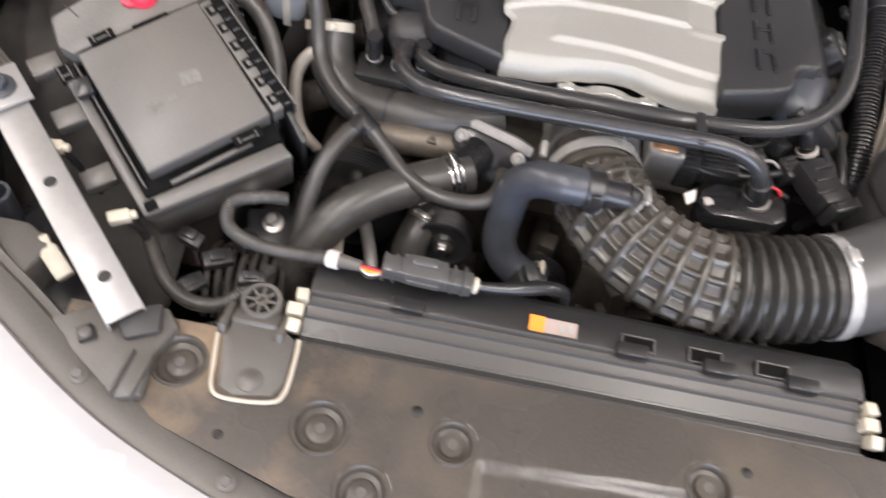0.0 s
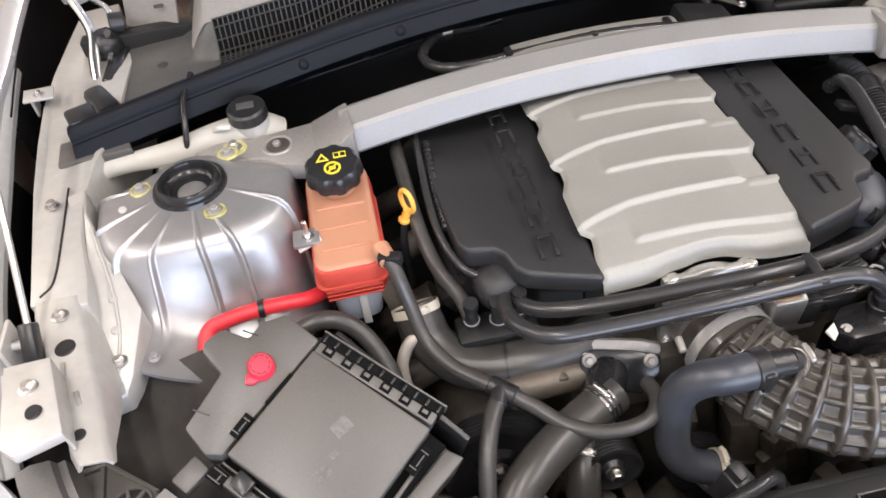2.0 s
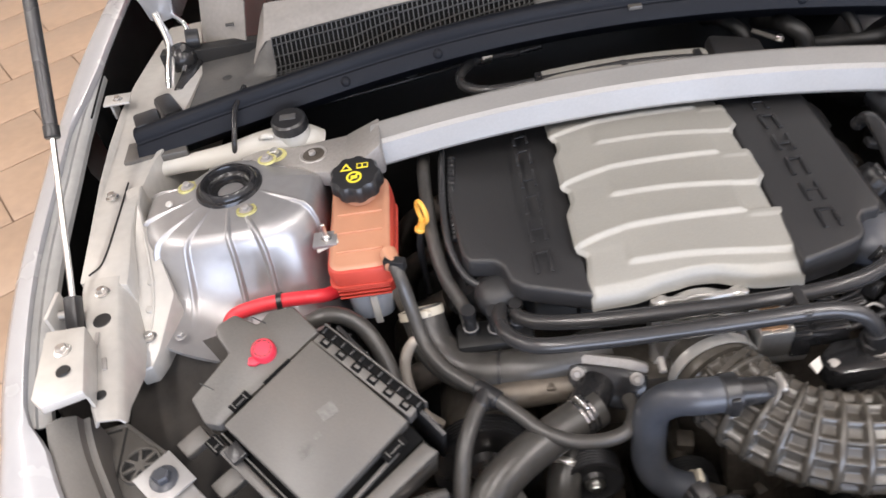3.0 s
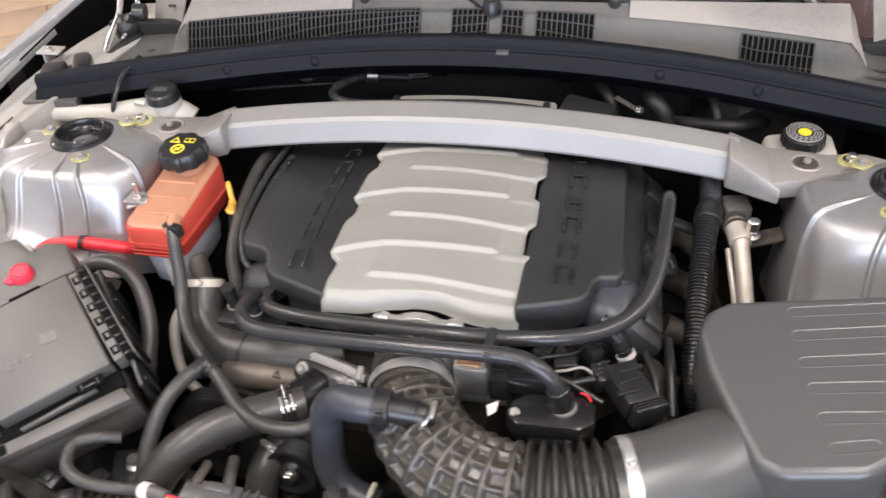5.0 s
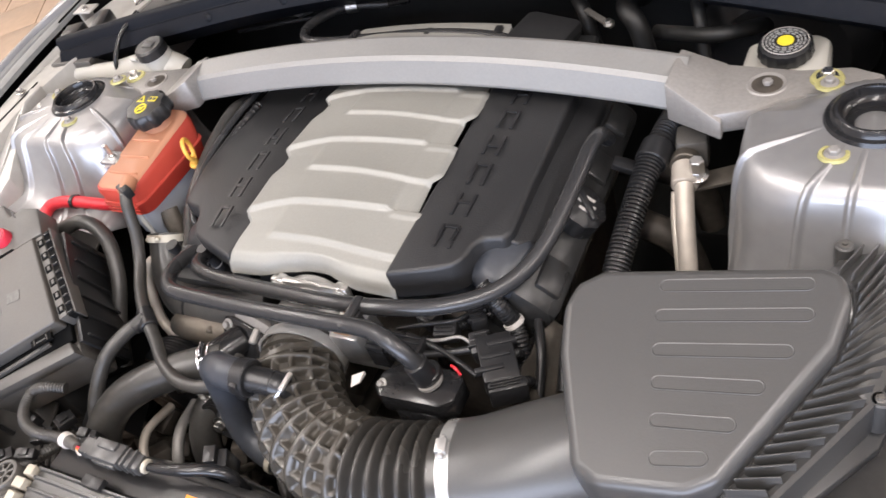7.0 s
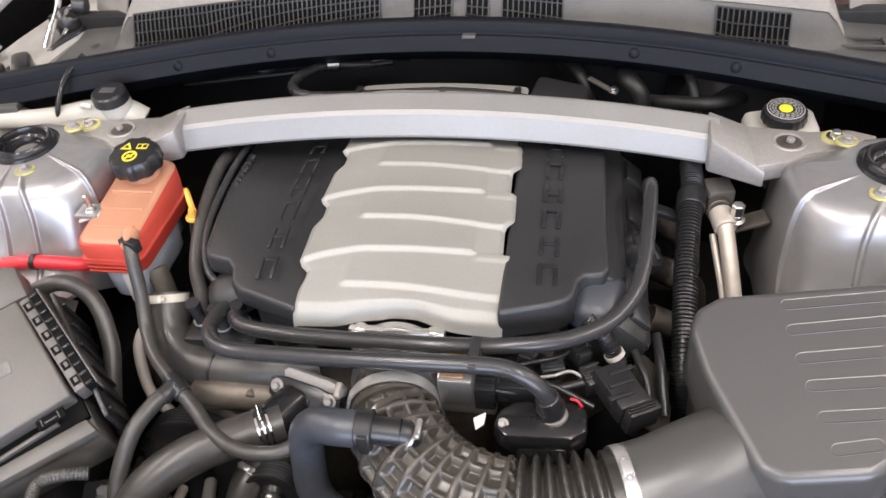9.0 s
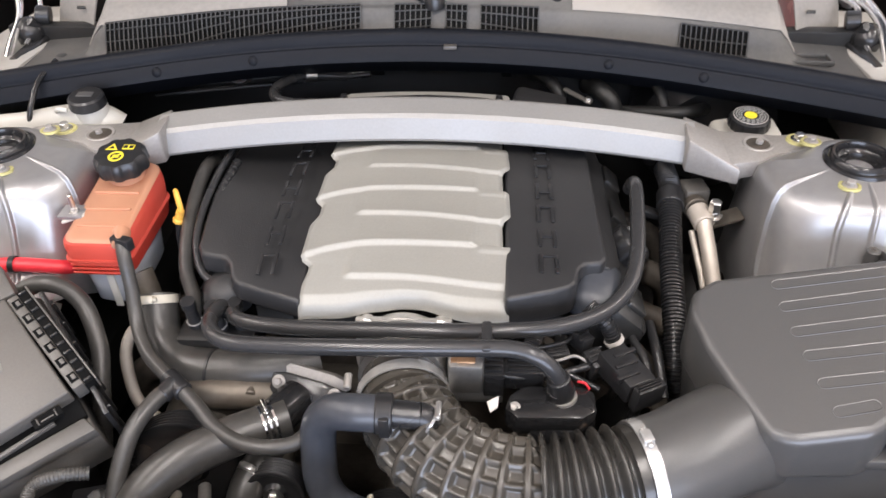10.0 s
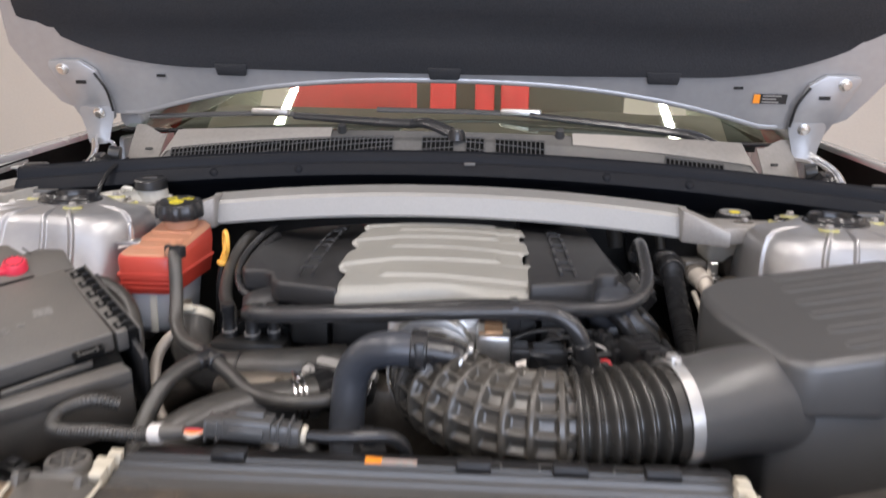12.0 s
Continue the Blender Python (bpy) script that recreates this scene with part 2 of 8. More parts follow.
M_TYRE = material("black_tyre", (0.02, 0.02, 0.02), 0.8)

# ---- building helpers ----
def merge(bm, other):
    me = bpy.data.meshes.new("scratch")
    other.to_mesh(me)
    other.free()
    bm.from_mesh(me)
    bpy.data.meshes.remove(me)


def soften(bm, width, segments=2, least=25):
    if width:
        edges = [e for e in bm.edges if len(e.link_faces) == 2 and e.calc_face_angle(0) > radians(least)]
        bmesh.ops.bevel(bm, geom=edges, offset=width, segments=segments, profile=0.5, affect="EDGES", clamp_overlap=True)


def box(bm, at, size, turn=(0, 0, 0), bevel=0.002, taper=1.0, m=None):
    """A bevelled block about its centre; taper narrows the top."""
    b = bmesh.new()
    bmesh.ops.create_cube(b, size=1)
    for v in b.verts:
        k = taper if v.co.z > 0 else 1
        v.co = Vector((v.co.x * size[0] * k, v.co.y * size[1] * k, v.co.z * size[2]))
    soften(b, bevel)
    bmesh.ops.transform(b, matrix=(m or Matrix()) @ pose(*at, *turn), verts=b.verts)
    merge(bm, b)
    return bm


def prism(bm, outline, z0, z1, bevel=0.002, m=None, top=None, segments=2):
    """An upright block on an outline in plan; top(x, y) bends the upper face."""
    b = bmesh.new()
    low = [b.verts.new((x, y, z0)) for x, y in outline]
    high = [b.verts.new((x, y, z1 if top is None else top(x, y))) for x, y in outline]
    n = len(outline)
    b.faces.new(high)
    b.faces.new(low[::-1])
    for i in range(n):
        b.faces.new((low[i], low[(i + 1) % n], high[(i + 1) % n], high[i]))
    bmesh.ops.recalc_face_normals(b, faces=b.faces)
    soften(b, bevel, segments)
    if m:
        bmesh.ops.transform(b, matrix=m, verts=b.verts)
    merge(bm, b)
    return bm


def lathe(bm, profile, m, seg=24, wobble=None):
    """A turned body: profile of (radius, height) about z of m. wobble(angle) scales the radius."""
    b = bmesh.new()
    rings = []
    for r, h in profile:
        if r < 1e-5:
            rings.append([b.verts.new((0, 0, h))])
        else:
            ring = []
            for i in range(seg):
                a = 2 * math.pi * i / seg
                k = r * (wobble(a) if wobble else 1)
                ring.append(b.verts.new((k * math.cos(a), k * math.sin(a), h)))
            rings.append(ring)
    for p, q in zip(rings, rings[1:]):
        for i in range(seg):
            j = (i + 1) % seg
            if len(p) == 1 and len(q) > 1:
                b.faces.new((p[0], q[j], q[i]))
            elif len(q) == 1 and len(p) > 1:
                b.faces.new((p[i], p[j], q[0]))
            elif len(p) > 1:
                b.faces.new((p[i], p[j], q[j], q[i]))
    bmesh.ops.recalc_face_normals(b, faces=b.faces)
    bmesh.ops.transform(b, matrix=m, verts=b.verts)
    merge(bm, b)
    return bm


def aim(at, way):
    """A pose at a place whose z points along way."""
    return Matrix.Translation(at) @ Vector(way).to_track_quat("Z", "Y").to_matrix().to_4x4()


def cyl(bm, a, b, r, seg=18, bevel=0.0015, r2=None):
    a, b = Vector(a), Vector(b)
    h, r2 = (b - a).length, r if r2 is None else r2
    e = min(bevel, r * 0.4, h * 0.3)
    return lathe(bm, [(0, 0), (r - e, 0), (r, e), (r2, h - e), (r2 - e, h), (0, h)], aim(a, b - a), seg)


def smooth_path(points, steps=8):
    p = [Vector(q) for q in points]
    p = [2 * p[0] - p[1]] + p + [2 * p[-1] - p[-2]]
    out = []
    for i in range(1, len(p) - 2):
        a, b, c, d = p[i - 1 : i + 3]
        for k in range(steps):
            t = k / steps
            out.append(0.5 * (2 * b + (c - a) * t + (2 * a - 5 * b + 4 * c - d) * t * t + (3 * b - a - 3 * c + d) * t**3))
    return out + [p[-2]]


def frames_along(path):
    """A turning-free frame (place, side, up, ahead) at each place of a path."""
    ways = [(path[min(i + 1, len(path) - 1)] - path[max(i - 1, 0)]).normalized() for i in range(len(path))]
    side = ways[0].orthogonal().normalized()
    out = []
    for at, w in zip(path, ways):
        side = (side - side.dot(w) * w).normalized()
        out.append((at, side, w.cross(side), w))
    return out


def tube(bm, points, r, seg=14, steps=8, squash=1.0):
    """A hose along places; r is a radius or a function of the metres along it."""
    path = smooth_path(points, steps)
    b, rings, run = bmesh.new(), [], 0.0
    last = path[0]
    for at, s, u, w in frames_along(path):
        run += (at - last).length
        last = at
        k = r(run) if callable(r) else r
        rings.append([b.verts.new(at + k * (math.cos(2 * math.pi * i / seg) * s + squash * math.sin(2 * math.pi * i / seg) * u)) for i in range(seg)])
    for p, q in zip(rings, rings[1:]):
        for i in range(seg):
            b.faces.new((p[i], p[(i + 1) % seg], q[(i + 1) % seg], q[i]))
    b.faces.new(rings[0][::-1])
    b.faces.new(rings[-1])
    bmesh.ops.recalc_face_normals(b, faces=b.faces)
    merge(bm, b)
    return bm


def sheet(bm, rows, closed=False):
    """A surface through rows of places."""
    vs = [[bm.verts.new(p) for p in row] for row in rows]
    for a, b in zip(vs, vs[1:]):
        for i in range(len(a) - (0 if closed else 1)):
            j = (i + 1) % len(a)
            bm.faces.new((a[i], a[j], b[j], b[i]))
    return bm


def solid(bm, thick):
    bmesh.ops.recalc_face_normals(bm, faces=bm.faces)
    bmesh.ops.solidify(bm, geom=bm.faces[:], thickness=thick)
    return bm


def part(name, bm, mat, parent=None, label="", smooth=38):
    """Links a bmesh as one mesh object under a thing or a part."""
    me = bpy.data.meshes.new(name)
    bm.to_mesh(me)
    bm.free()
    me.materials.append(mat)
    me.polygons.foreach_set("use_smooth", [True] * len(me.polygons))
    me.set_sharp_from_angle(angle=radians(smooth))
    ob = new(name, me)
    if parent is not None:
        ob.parent = parent
        if parent.type == "EMPTY":
            ob.matrix_parent_inverse = Matrix.Translation(parent.location).inverted()
    if label:
        tagged(ob, label)
    return ob


def thing(name, label, category, at, group="", kind=""):
    ob = new(name)
    ob.location = at
    ob.empty_display_size = 0.05
    return tagged(ob, label, category, group, kind)


def B():
    return bmesh.new()


def bolt(name, at, way, r, parent, mat=None, flange=True):
    b = B()
    m = aim(at, way)
    if flange:
        lathe(b, [(0, 0), (r * 1.35, 0), (r * 1.35, r * 0.2), (r * 0.95, r * 0.35), (0, r * 0.35)], m, 18)
    lathe(b, [(r * 0.85, r * 0.3), (r * 0.85, r * 1.0), (r * 0.7, r * 1.15), (0, r * 1.15)], m, 6)
    return part(name, b, mat or M_STEEL, parent)


def clamp_band(name, at, way, r, width, parent, mat=None, screw=True):
    """A hose clamp: a ring with a screw housing."""
    b = B()
    m = aim(Vector(at) - Vector(way).normalized() * width / 2, way)
    lathe(b, [(r, 0), (r + 0.0022, 0), (r + 0.0022, width), (r, width), (r, 0)], m, 36)
    if screw:
        box(b, (0, r + 0.005, width / 2), (0.016, 0.009, width * 0.85), bevel=0.001, m=m)
        cyl(b, m @ Vector((-0.013, r + 0.005, width / 2)), m @ Vector((0.013, r + 0.005, width / 2)), 0.0035, 10)
    return part(name, b, mat or M_STEEL, parent)

# ---- showroom ----
def room():
    x0, x1, y0, y1 = -6.0, 6.0, -6.0, 7.0
    b = B()
    box(b, ((x0 + x1) / 2, (y0 + y1) / 2, -0.062), (x1 - x0, y1 - y0, 0.1), bevel=0)
    tagged(part("floor", b, M_GROUT), "brown grout bed under beige stone floor tiles", "floor", kind="structure")
    for name, at, size in (
        ("wall_west", (x0 - 0.1, 0.5, 1.7), (0.2, 13.4, 3.6)),
        ("wall_east", (x1 + 0.1, 0.5, 1.7), (0.2, 13.4, 3.6)),
        ("wall_north", (0, y1 + 0.1, 1.7), (12.0, 0.2, 3.6)),
        ("wall_south_low", (0, y0 - 0.1, 0.1), (12.0, 0.2, 0.4)),
        ("wall_south_high", (0, y0 - 0.1, 3.25), (12.0, 0.2, 0.5)),
        ("wall_south_left", (-4.3, y0 - 0.1, 1.65), (3.4, 0.2, 2.7)),
        ("wall_south_right", (5.3, y0 - 0.1, 1.65), (1.4, 0.2, 2.7)),
    ):
        tagged(part(name, box(B(), at, size, bevel=0), M_WALL), "plain white painted showroom wall", "wall", kind="structure")
    tagged(part("ceiling", box(B(), (0, 0.5, CEIL + 0.06), (12.4, 13.4, 0.1), bevel=0), M_CEIL), "plain white painted ceiling", "ceiling", kind="structure")
    tagged(part("baseboard", box(B(), (x0 + 0.012, 0.5, 0.05), (0.02, 12.9, 0.12), bevel=0.004), M_WALL), "low white skirting board along the wall", "baseboard", kind="structure")
    # unseen window frame, added to give the front fill lamp an opening
    frame_ob = thing("added_window", "unseen window added round the front fill lamp, slim grey frame", "window", (1.0, y0 - 0.1, 0.3), kind="structure")
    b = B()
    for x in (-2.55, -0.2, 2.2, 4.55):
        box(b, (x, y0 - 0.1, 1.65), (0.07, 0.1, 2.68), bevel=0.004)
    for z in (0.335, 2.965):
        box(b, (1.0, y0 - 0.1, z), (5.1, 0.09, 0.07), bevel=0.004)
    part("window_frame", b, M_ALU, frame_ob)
    # includes the added wall-brightening pair
    for sx, sy in STRIPS:
        lamp = thing("ceiling_light", "slim white linear lamp on the ceiling", "ceiling light", (sx, sy, CEIL), group="linear ceiling lamps")
        part("frame", box(B(), (sx, sy, CEIL - 0.015), (0.12, 2.46, 0.05), bevel=0.004), M_CEIL, lamp)
        part("diffuser", box(B(), (sx, sy, CEIL - 0.046), (0.08, 2.4, 0.008), bevel=0.002), M_LAMP, lamp)


def floor_tiles():
    """Rectangular stone tiles in running bond, laid at an angle to the car."""
    w, l, gap, a = 0.40, 0.60, 0.006, radians(35)
    me_b = B()
    box(me_b, (0, 0, 0), (l - gap, w - gap, 0.012), bevel=0.002)
    first = part("tile", me_b, M_TILE, bpy.data.objects["floor"])
    me, n, rest = first.data, 0, []
    for j in range(-26, 27):
        for i in range(-18, 19):
            u, v = (i + 0.5 * (j % 2)) * l, j * w
            x, y = u * math.cos(a) - v * math.sin(a), u * math.sin(a) + v * math.cos(a) + 0.5
            if not (-5.7 < x < 5.7 and -5.7 < y < 6.7):
                continue
            if -5.0 < x < -0.6 and -0.5 < y < 5.5 and n < 290:
                ob = first if n == 0 else new("tile", me)
                ob.parent = bpy.data.objects["floor"]
                ob.matrix_basis = pose(x, y, -0.006, 0, 0, 35)
                n += 1
            else:
                rest.append((x, y))
    vs, fs = [], []
    for x, y in rest:
        k = len(vs)
        for du, dv in ((-1, -1), (1, -1), (1, 1), (-1, 1)):
            p, q = du * (l - gap) / 2, dv * (w - gap) / 2
            vs.append((x + p * math.cos(a) - q * math.sin(a), y + p * math.sin(a) + q * math.cos(a), 0.0))
        for p in vs[k : k + 4]:
            vs.append((p[0], p[1], -0.012))
        fs += [(k, k + 1, k + 2, k + 3)] + [(k + i, k + 4 + i, k + 4 + (i + 1) % 4, k + (i + 1) % 4) for i in range(4)]
    far = bpy.data.meshes.new("far_tiles")
    far.from_pydata(vs, [], fs)
    far.materials.append(M_TILE)
    ob = new("far_tiles", far)
    ob.parent = bpy.data.objects["floor"]
    tagged(ob, kind="stuff")


room()
floor_tiles()
door = thing("door_1", "plain brown wooden door in the side wall", "door", (5.97, 3.2, 0), kind="structure")
M_DOOR = material("brown_door_wood", (0.30, 0.18, 0.10), 0.5, vary=0.2, grain=30)
part("leaf", box(B(), (5.965, 3.2, 1.03), (0.05, 0.9, 2.05), bevel=0.004), M_DOOR, door)
part("door_frame", box(B(), (5.985, 3.2, 1.06), (0.03, 1.06, 2.13), bevel=0.004), M_WALL, door)
part("handle", cyl(B(), (5.93, 2.86, 1.02), (5.93, 2.97, 1.02), 0.01), M_ALU, door)

# ---- car body ----
# inner edge of the painted wing, from the scuttle to the nose: x, y, z
EDGE = [(-0.930, 1.05, 1.085), (-0.932, 0.75, 1.068), (-0.928, 0.38, 1.045), (-0.905, 0.15, 1.035), (-0.885, 0.0, 1.028), (-0.858, -0.23, 1.005), (-0.822, -0.42, 0.968), (-0.775, -0.535, 0.935),
        (-0.672, -0.683, 0.897), (-0.567, -0.756, 0.872), (-0.475, -0.812, 0.857), (-0.385, -0.852, 0.847), (-0.25, -0.893, 0.838), (-0.1, -0.912, 0.834), (0.0, -0.915, 0.833)]


def along_edge(section, side):
    """Rows of places that follow the wing's edge; section: (outward, up) pairs."""
    path = smooth_path(EDGE, 6)
    rows = []
    for i, p in enumerate(path):
        w = path[min(i + 1, len(path) - 1)] - path[max(i - 1, 0)]
        out = Vector((w.y, -w.x, 0)).normalized()
        if i == len(path) - 1:
            out = Vector((0, -1, 0))
        rows.append([((p.x + out.x * o) * side, p.y + out.y * o, p.z + u) for o, u in section])
    return rows


def car_shell():
    car = thing("car", "white open-topped two-door car with its bonnet raised", "car", (0, 0.6, 0))
    for side, name in ((1, "right_wing"), (-1, "left_wing")):
        lip = [(0.004, -0.035), (0.0, -0.006), (0.003, 0.0)]
        far_lip = [(0.024, -0.030), (0.0205, -0.004), (0.0215, 0.0015)]
        outside = [(0.022, 0.003), (0.045, -0.004), (0.062, -0.022), (0.072, -0.06), (0.082, -0.15), (0.085, -0.30), (0.06, -0.52), (0.02, -0.62)]
        rows = []
        for near, far, rest in zip(along_edge(lip, side), along_edge(far_lip, side), along_edge(outside, side)):
            y = near[0][1]
            k = max(0, min(1, (y + 0.475) / 0.04, (0.30 - y) / 0.2))
            # the nose bulges further out than the wing behind it
            out = (Vector(rest[2]) - Vector(rest[0])) * 2.2 * max(0, min(1, (-0.45 - y) / 0.2))
            rest = [tuple(Vector(p) + Vector((out.x, out.y, 0)) * min(1, 0.25 * i)) for i, p in enumerate(rest)]
            rows.append([tuple(a + (c - a) * k for a, c in zip(p, q)) for p, q in zip(near, far)] + rest)
        part("front_wing", solid(sheet(B(), rows), 0.003), M_WHITE, car, "glossy white painted steel wing")
        # broad grey inner return of the wing
        b = sheet(B(), along_edge([(0.024, -0.006), (0.013, -0.009), (0.011, -0.012), (0.002, -0.013), (-0.003, -0.017), (-0.004, -0.026)], side)[14:38])
        part("wing_flange", solid(b, 0.002), M_FLANGE, car, "grey painted inner edge of the wing")
        # dark plastic closing strip round the nose
        rows = along_edge([(0.002, -0.010), (-0.016, -0.006), (-0.034, -0.012), (-0.038, -0.022), (-0.046, -0.022), (-0.050, -0.040), (-0.052, -0.09)], side)[37:]
        part("closing_strip", solid(sheet(B(), rows), 0.003), M_BOX, car, "dark grey plastic strip along the wing edge")
        for at in ((-0.475, -0.793, 0.8535), (-0.310, -0.860, 0.8385)):
            bolt("strip_bolt", (at[0] * side, at[1], at[2]), (0.1 * side, -0.1, 1), 0.0065, car, M_BOX)
        # inner rail
        b = B()
        rail = [(-0.822, -0.235), (-0.750, -0.25), (-0.757, -0.20), (-0.772, -0.13), (-0.777, -0.06), (-0.768, 0.02), (-0.750, 0.08), (-0.745, 0.30), (-0.770, 0.42), (-0.80, 0.56), (-0.868, 0.55), (-0.872, 0.45), (-0.876, 0.30), (-0.872, 0.19), (-0.860, 0.08), (-0.851, -0.02), (-0.836, -0.13)]
        prism(b, [(x * side, y) for x, y in rail][:: int(side)], 0.86, 0.99, 0.003,
              top=lambda x, y: 1.002 + 0.055 * min(y, 0.1) - 0.06 * max(0, y - 0.1))
        part("inner_rail", b, M_RAIL, car, "pale painted steel inner rail with bolts")
        # folded channel that carries the rail forward to the headlamp
        rows = []
        for xo, xi, y in ((-0.816, -0.7635, -0.232), (-0.8135, -0.7605, -0.250), (-0.801, -0.7495, -0.290), (-0.7855, -0.740, -0.328), (-0.768, -0.7285, -0.372), (-0.757, -0.7195, -0.411), (-0.7485, -0.712, -0.444), (-0.735, -0.705, -0.468)):
            h = 1.0035 + 0.055 * y
            low = h - 0.055 + 0.043 * max(0, min(1, (-0.36 - y) / 0.1))
            rows.append([(q * side, y + e, z) for q, e, z in ((xo - 0.006, 0, low), (xo - 0.002, 0, h - 0.006), (xo + 0.001, 0, h - 0.001), (xo + 0.005, 0, h), (xi - 0.005, 0, h), (xi, 0, h - 0.002), (xi + 0.003, 0, h - 0.008), (xi + 0.012 - 0.009 * max(0, min(1, (-0.36 - y) / 0.1)), 0.004, low))])
        part("front_channel", solid(sheet(B(), rows), 0.003), M_RAIL, car, "pale folded steel channel with holes", smooth=50)
        # welded panel between the rail and the strut tower, with its spot welds
        b = prism(B(), [(-0.80 * side, -0.05), (-0.765 * side, -0.22), (-0.742 * side, -0.345), (-0.722 * side, -0.340), (-0.714 * side, -0.318), (-0.700 * side, -0.24), (-0.722 * side, -0.19), (-0.748 * side, -0.14), (-0.768 * side, -0.09), (-0.775 * side, -0.04)][:: int(side)], 0.885, 0.97, 0.003, top=lambda x, y: 0.918 + 0.35 * (y + 0.336) if y < -0.1 else 1.0 + 0.05 * (y + 0.1))
        for k in range(6):
            y = -0.30 + 0.04 * k
            lathe(b, [(0, 0.0022), (0.0045, 0.0018), (0.006, 0.0)], pose((-0.727 - 0.008 * math.sin(0.9 * k)) * side, y, 0.9185 + 0.35 * (y + 0.336), 19), 14)
        tube(b, [(-0.7345 * side, -0.33, 0.922), (-0.728 * side, -0.27, 0.942), (-0.735 * side, -0.21, 0.964), (-0.76 * side, -0.12, 0.996)], 0.002, 6, 6)
        part("apron", b, M_RAIL, car)
        for at in ((-0.7805, -0.262, 0.990), (-0.729, -0.300, 0.932), (-0.818, -0.06, 0.999), (-0.80, 0.15, 1.008)):
            bolt("bolt", (at[0] * side, at[1], at[2]), (0, 0.05, 1), 0.0075, car)
        for at, r in (((-0.769, -0.311, 0.9878), 0.011), ((-0.739, -0.431, 0.9812), 0.0065)):
            part("hole", lathe(B(), [(0, 0), (r, 0), (r * 1.1, -0.001), (r * 1.1, -0.004)], pose(at[0] * side, at[1], at[2], 3), 20), M_DARK, car)
        part("rail_slot", box(B(), (-0.746 * side, -0.385, 0.9835), (0.006, 0.020, 0.003), (3, 0, 18 * side), 0.001), M_CAST, car)
        part("stamp_mark", box(B(), (-0.767 * side, -0.345, 0.9858), (0.005, 0.026, 0.0012), (3, 0, 8 * side), 0.0), M_CAST, car)
        # wing bracket
        b = B()
        prism(b, [(-0.815 * side, -0.352), (-0.765 * side, -0.350), (-0.738 * side, -0.452), (-0.785 * side, -0.468), (-0.80 * side, -0.455)][:: int(side)], 1.002, 1.007, 0.002, top=lambda x, y: 1.018 + 0.03 * (y + 0.4))
        box(b, (-0.7535 * side, -0.401, 0.998), (0.004, 0.10, 0.036), (0, 0, 14.8 * side), 0.001)
        box(b, (-0.806 * side, -0.395, 0.998), (0.004, 0.08, 0.03), (0, -8 * side, 14 * side), 0.001)
        br = part("wing_bracket", b, M_RAIL, car, "pale folded steel wing bracket")
        bolt("bolt", (-0.782 * side, -0.387, 1.018), (0, 0, 1), 0.008, br)
        part("hole", lathe(B(), [(0, 0), (0.008, 0), (0.009, -0.002)], pose(-0.771 * side, -0.42, 1.0205), 18), M_DARK, br)
        b = B()
        box(b, (-0.874 * side, 0.205, 1.018), (0.045, 0.035, 0.004), (0, 4 * side, 8), 0.001)
        box(b, (-0.886 * side, 0.208, 1.003), (0.004, 0.035, 0.03), (0, 0, 8), 0.001)
        clip = part("wing_tab", b, M_RAIL, car)
        bolt("bolt", (-0.872 * side, 0.202, 1.020), (0, 0, 1), 0.006, clip)
        # black sheets paint the shade into the open gap between wing and hinge
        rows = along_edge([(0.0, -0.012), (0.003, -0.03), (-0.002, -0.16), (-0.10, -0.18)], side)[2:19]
        part("wing_gap_shade", solid(sheet(B(), rows), 0.002), M_BLACK, car)
        # second sheet blackens the gap beside the rail, hiding the white wing
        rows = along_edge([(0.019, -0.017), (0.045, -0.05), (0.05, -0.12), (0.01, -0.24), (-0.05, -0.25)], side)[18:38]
        part("wing_gap_shade", solid(sheet(B(), rows), 0.002), M_BLACK, car)
        # sealant seam and a taped cable along the upper panel
        part("panel_seam", tube(B(), [(-0.800 * side, -0.03, 1.0012), (-0.797 * side, -0.12, 0.9962), (-0.797 * side, -0.20, 0.9918), (-0.811 * side, -0.224, 0.9902)], 0.0015, 6, 6), M_DARK, car)
        strut_tower(car, side)
        # wheelhouse liner and the deep well beside the headlamp
        rows = []
        for i in range(13):
            a = i / 12
            rows.append([(-(0.48 + 0.30 * k) * side, -0.285 - 0.42 * a, 0.903 - 0.24 * a - 0.05 * abs(k - 0.5) + 0.008 * math.sin(9 * a + 5 * k)) for k in [j / 10 for j in range(11)]])
        part("wheelhouse_liner", solid(sheet(B(), rows), 0.004), M_LINER, car, "dusty brown-black plastic wheelhouse liner")
        part("liner_side", box(B(), (-0.815 * side, -0.31, 0.80), (0.006, 0.20, 0.28), (0, 4 * side, -8 * side), 0.002), M_LINER, car)
    # scuttle, bulkhead, floor pan and side walls that close the bay
    part("bulkhead", box(B(), (0, 0.36, 0.76), (1.66, 0.03, 0.52), bevel=0.004), M_DARK, car, "black sound-deadened bulkhead")
    part("undertray", prism(B(), [(-0.85, 0.35), (-0.85, -0.25), (-0.70, -0.55), (-0.45, -0.75), (-0.15, -0.84), (0.15, -0.84), (0.45, -0.75), (0.70, -0.55), (0.85, -0.25), (0.85, 0.35)], 0.33, 0.35, 0.004), M_DARK, car)
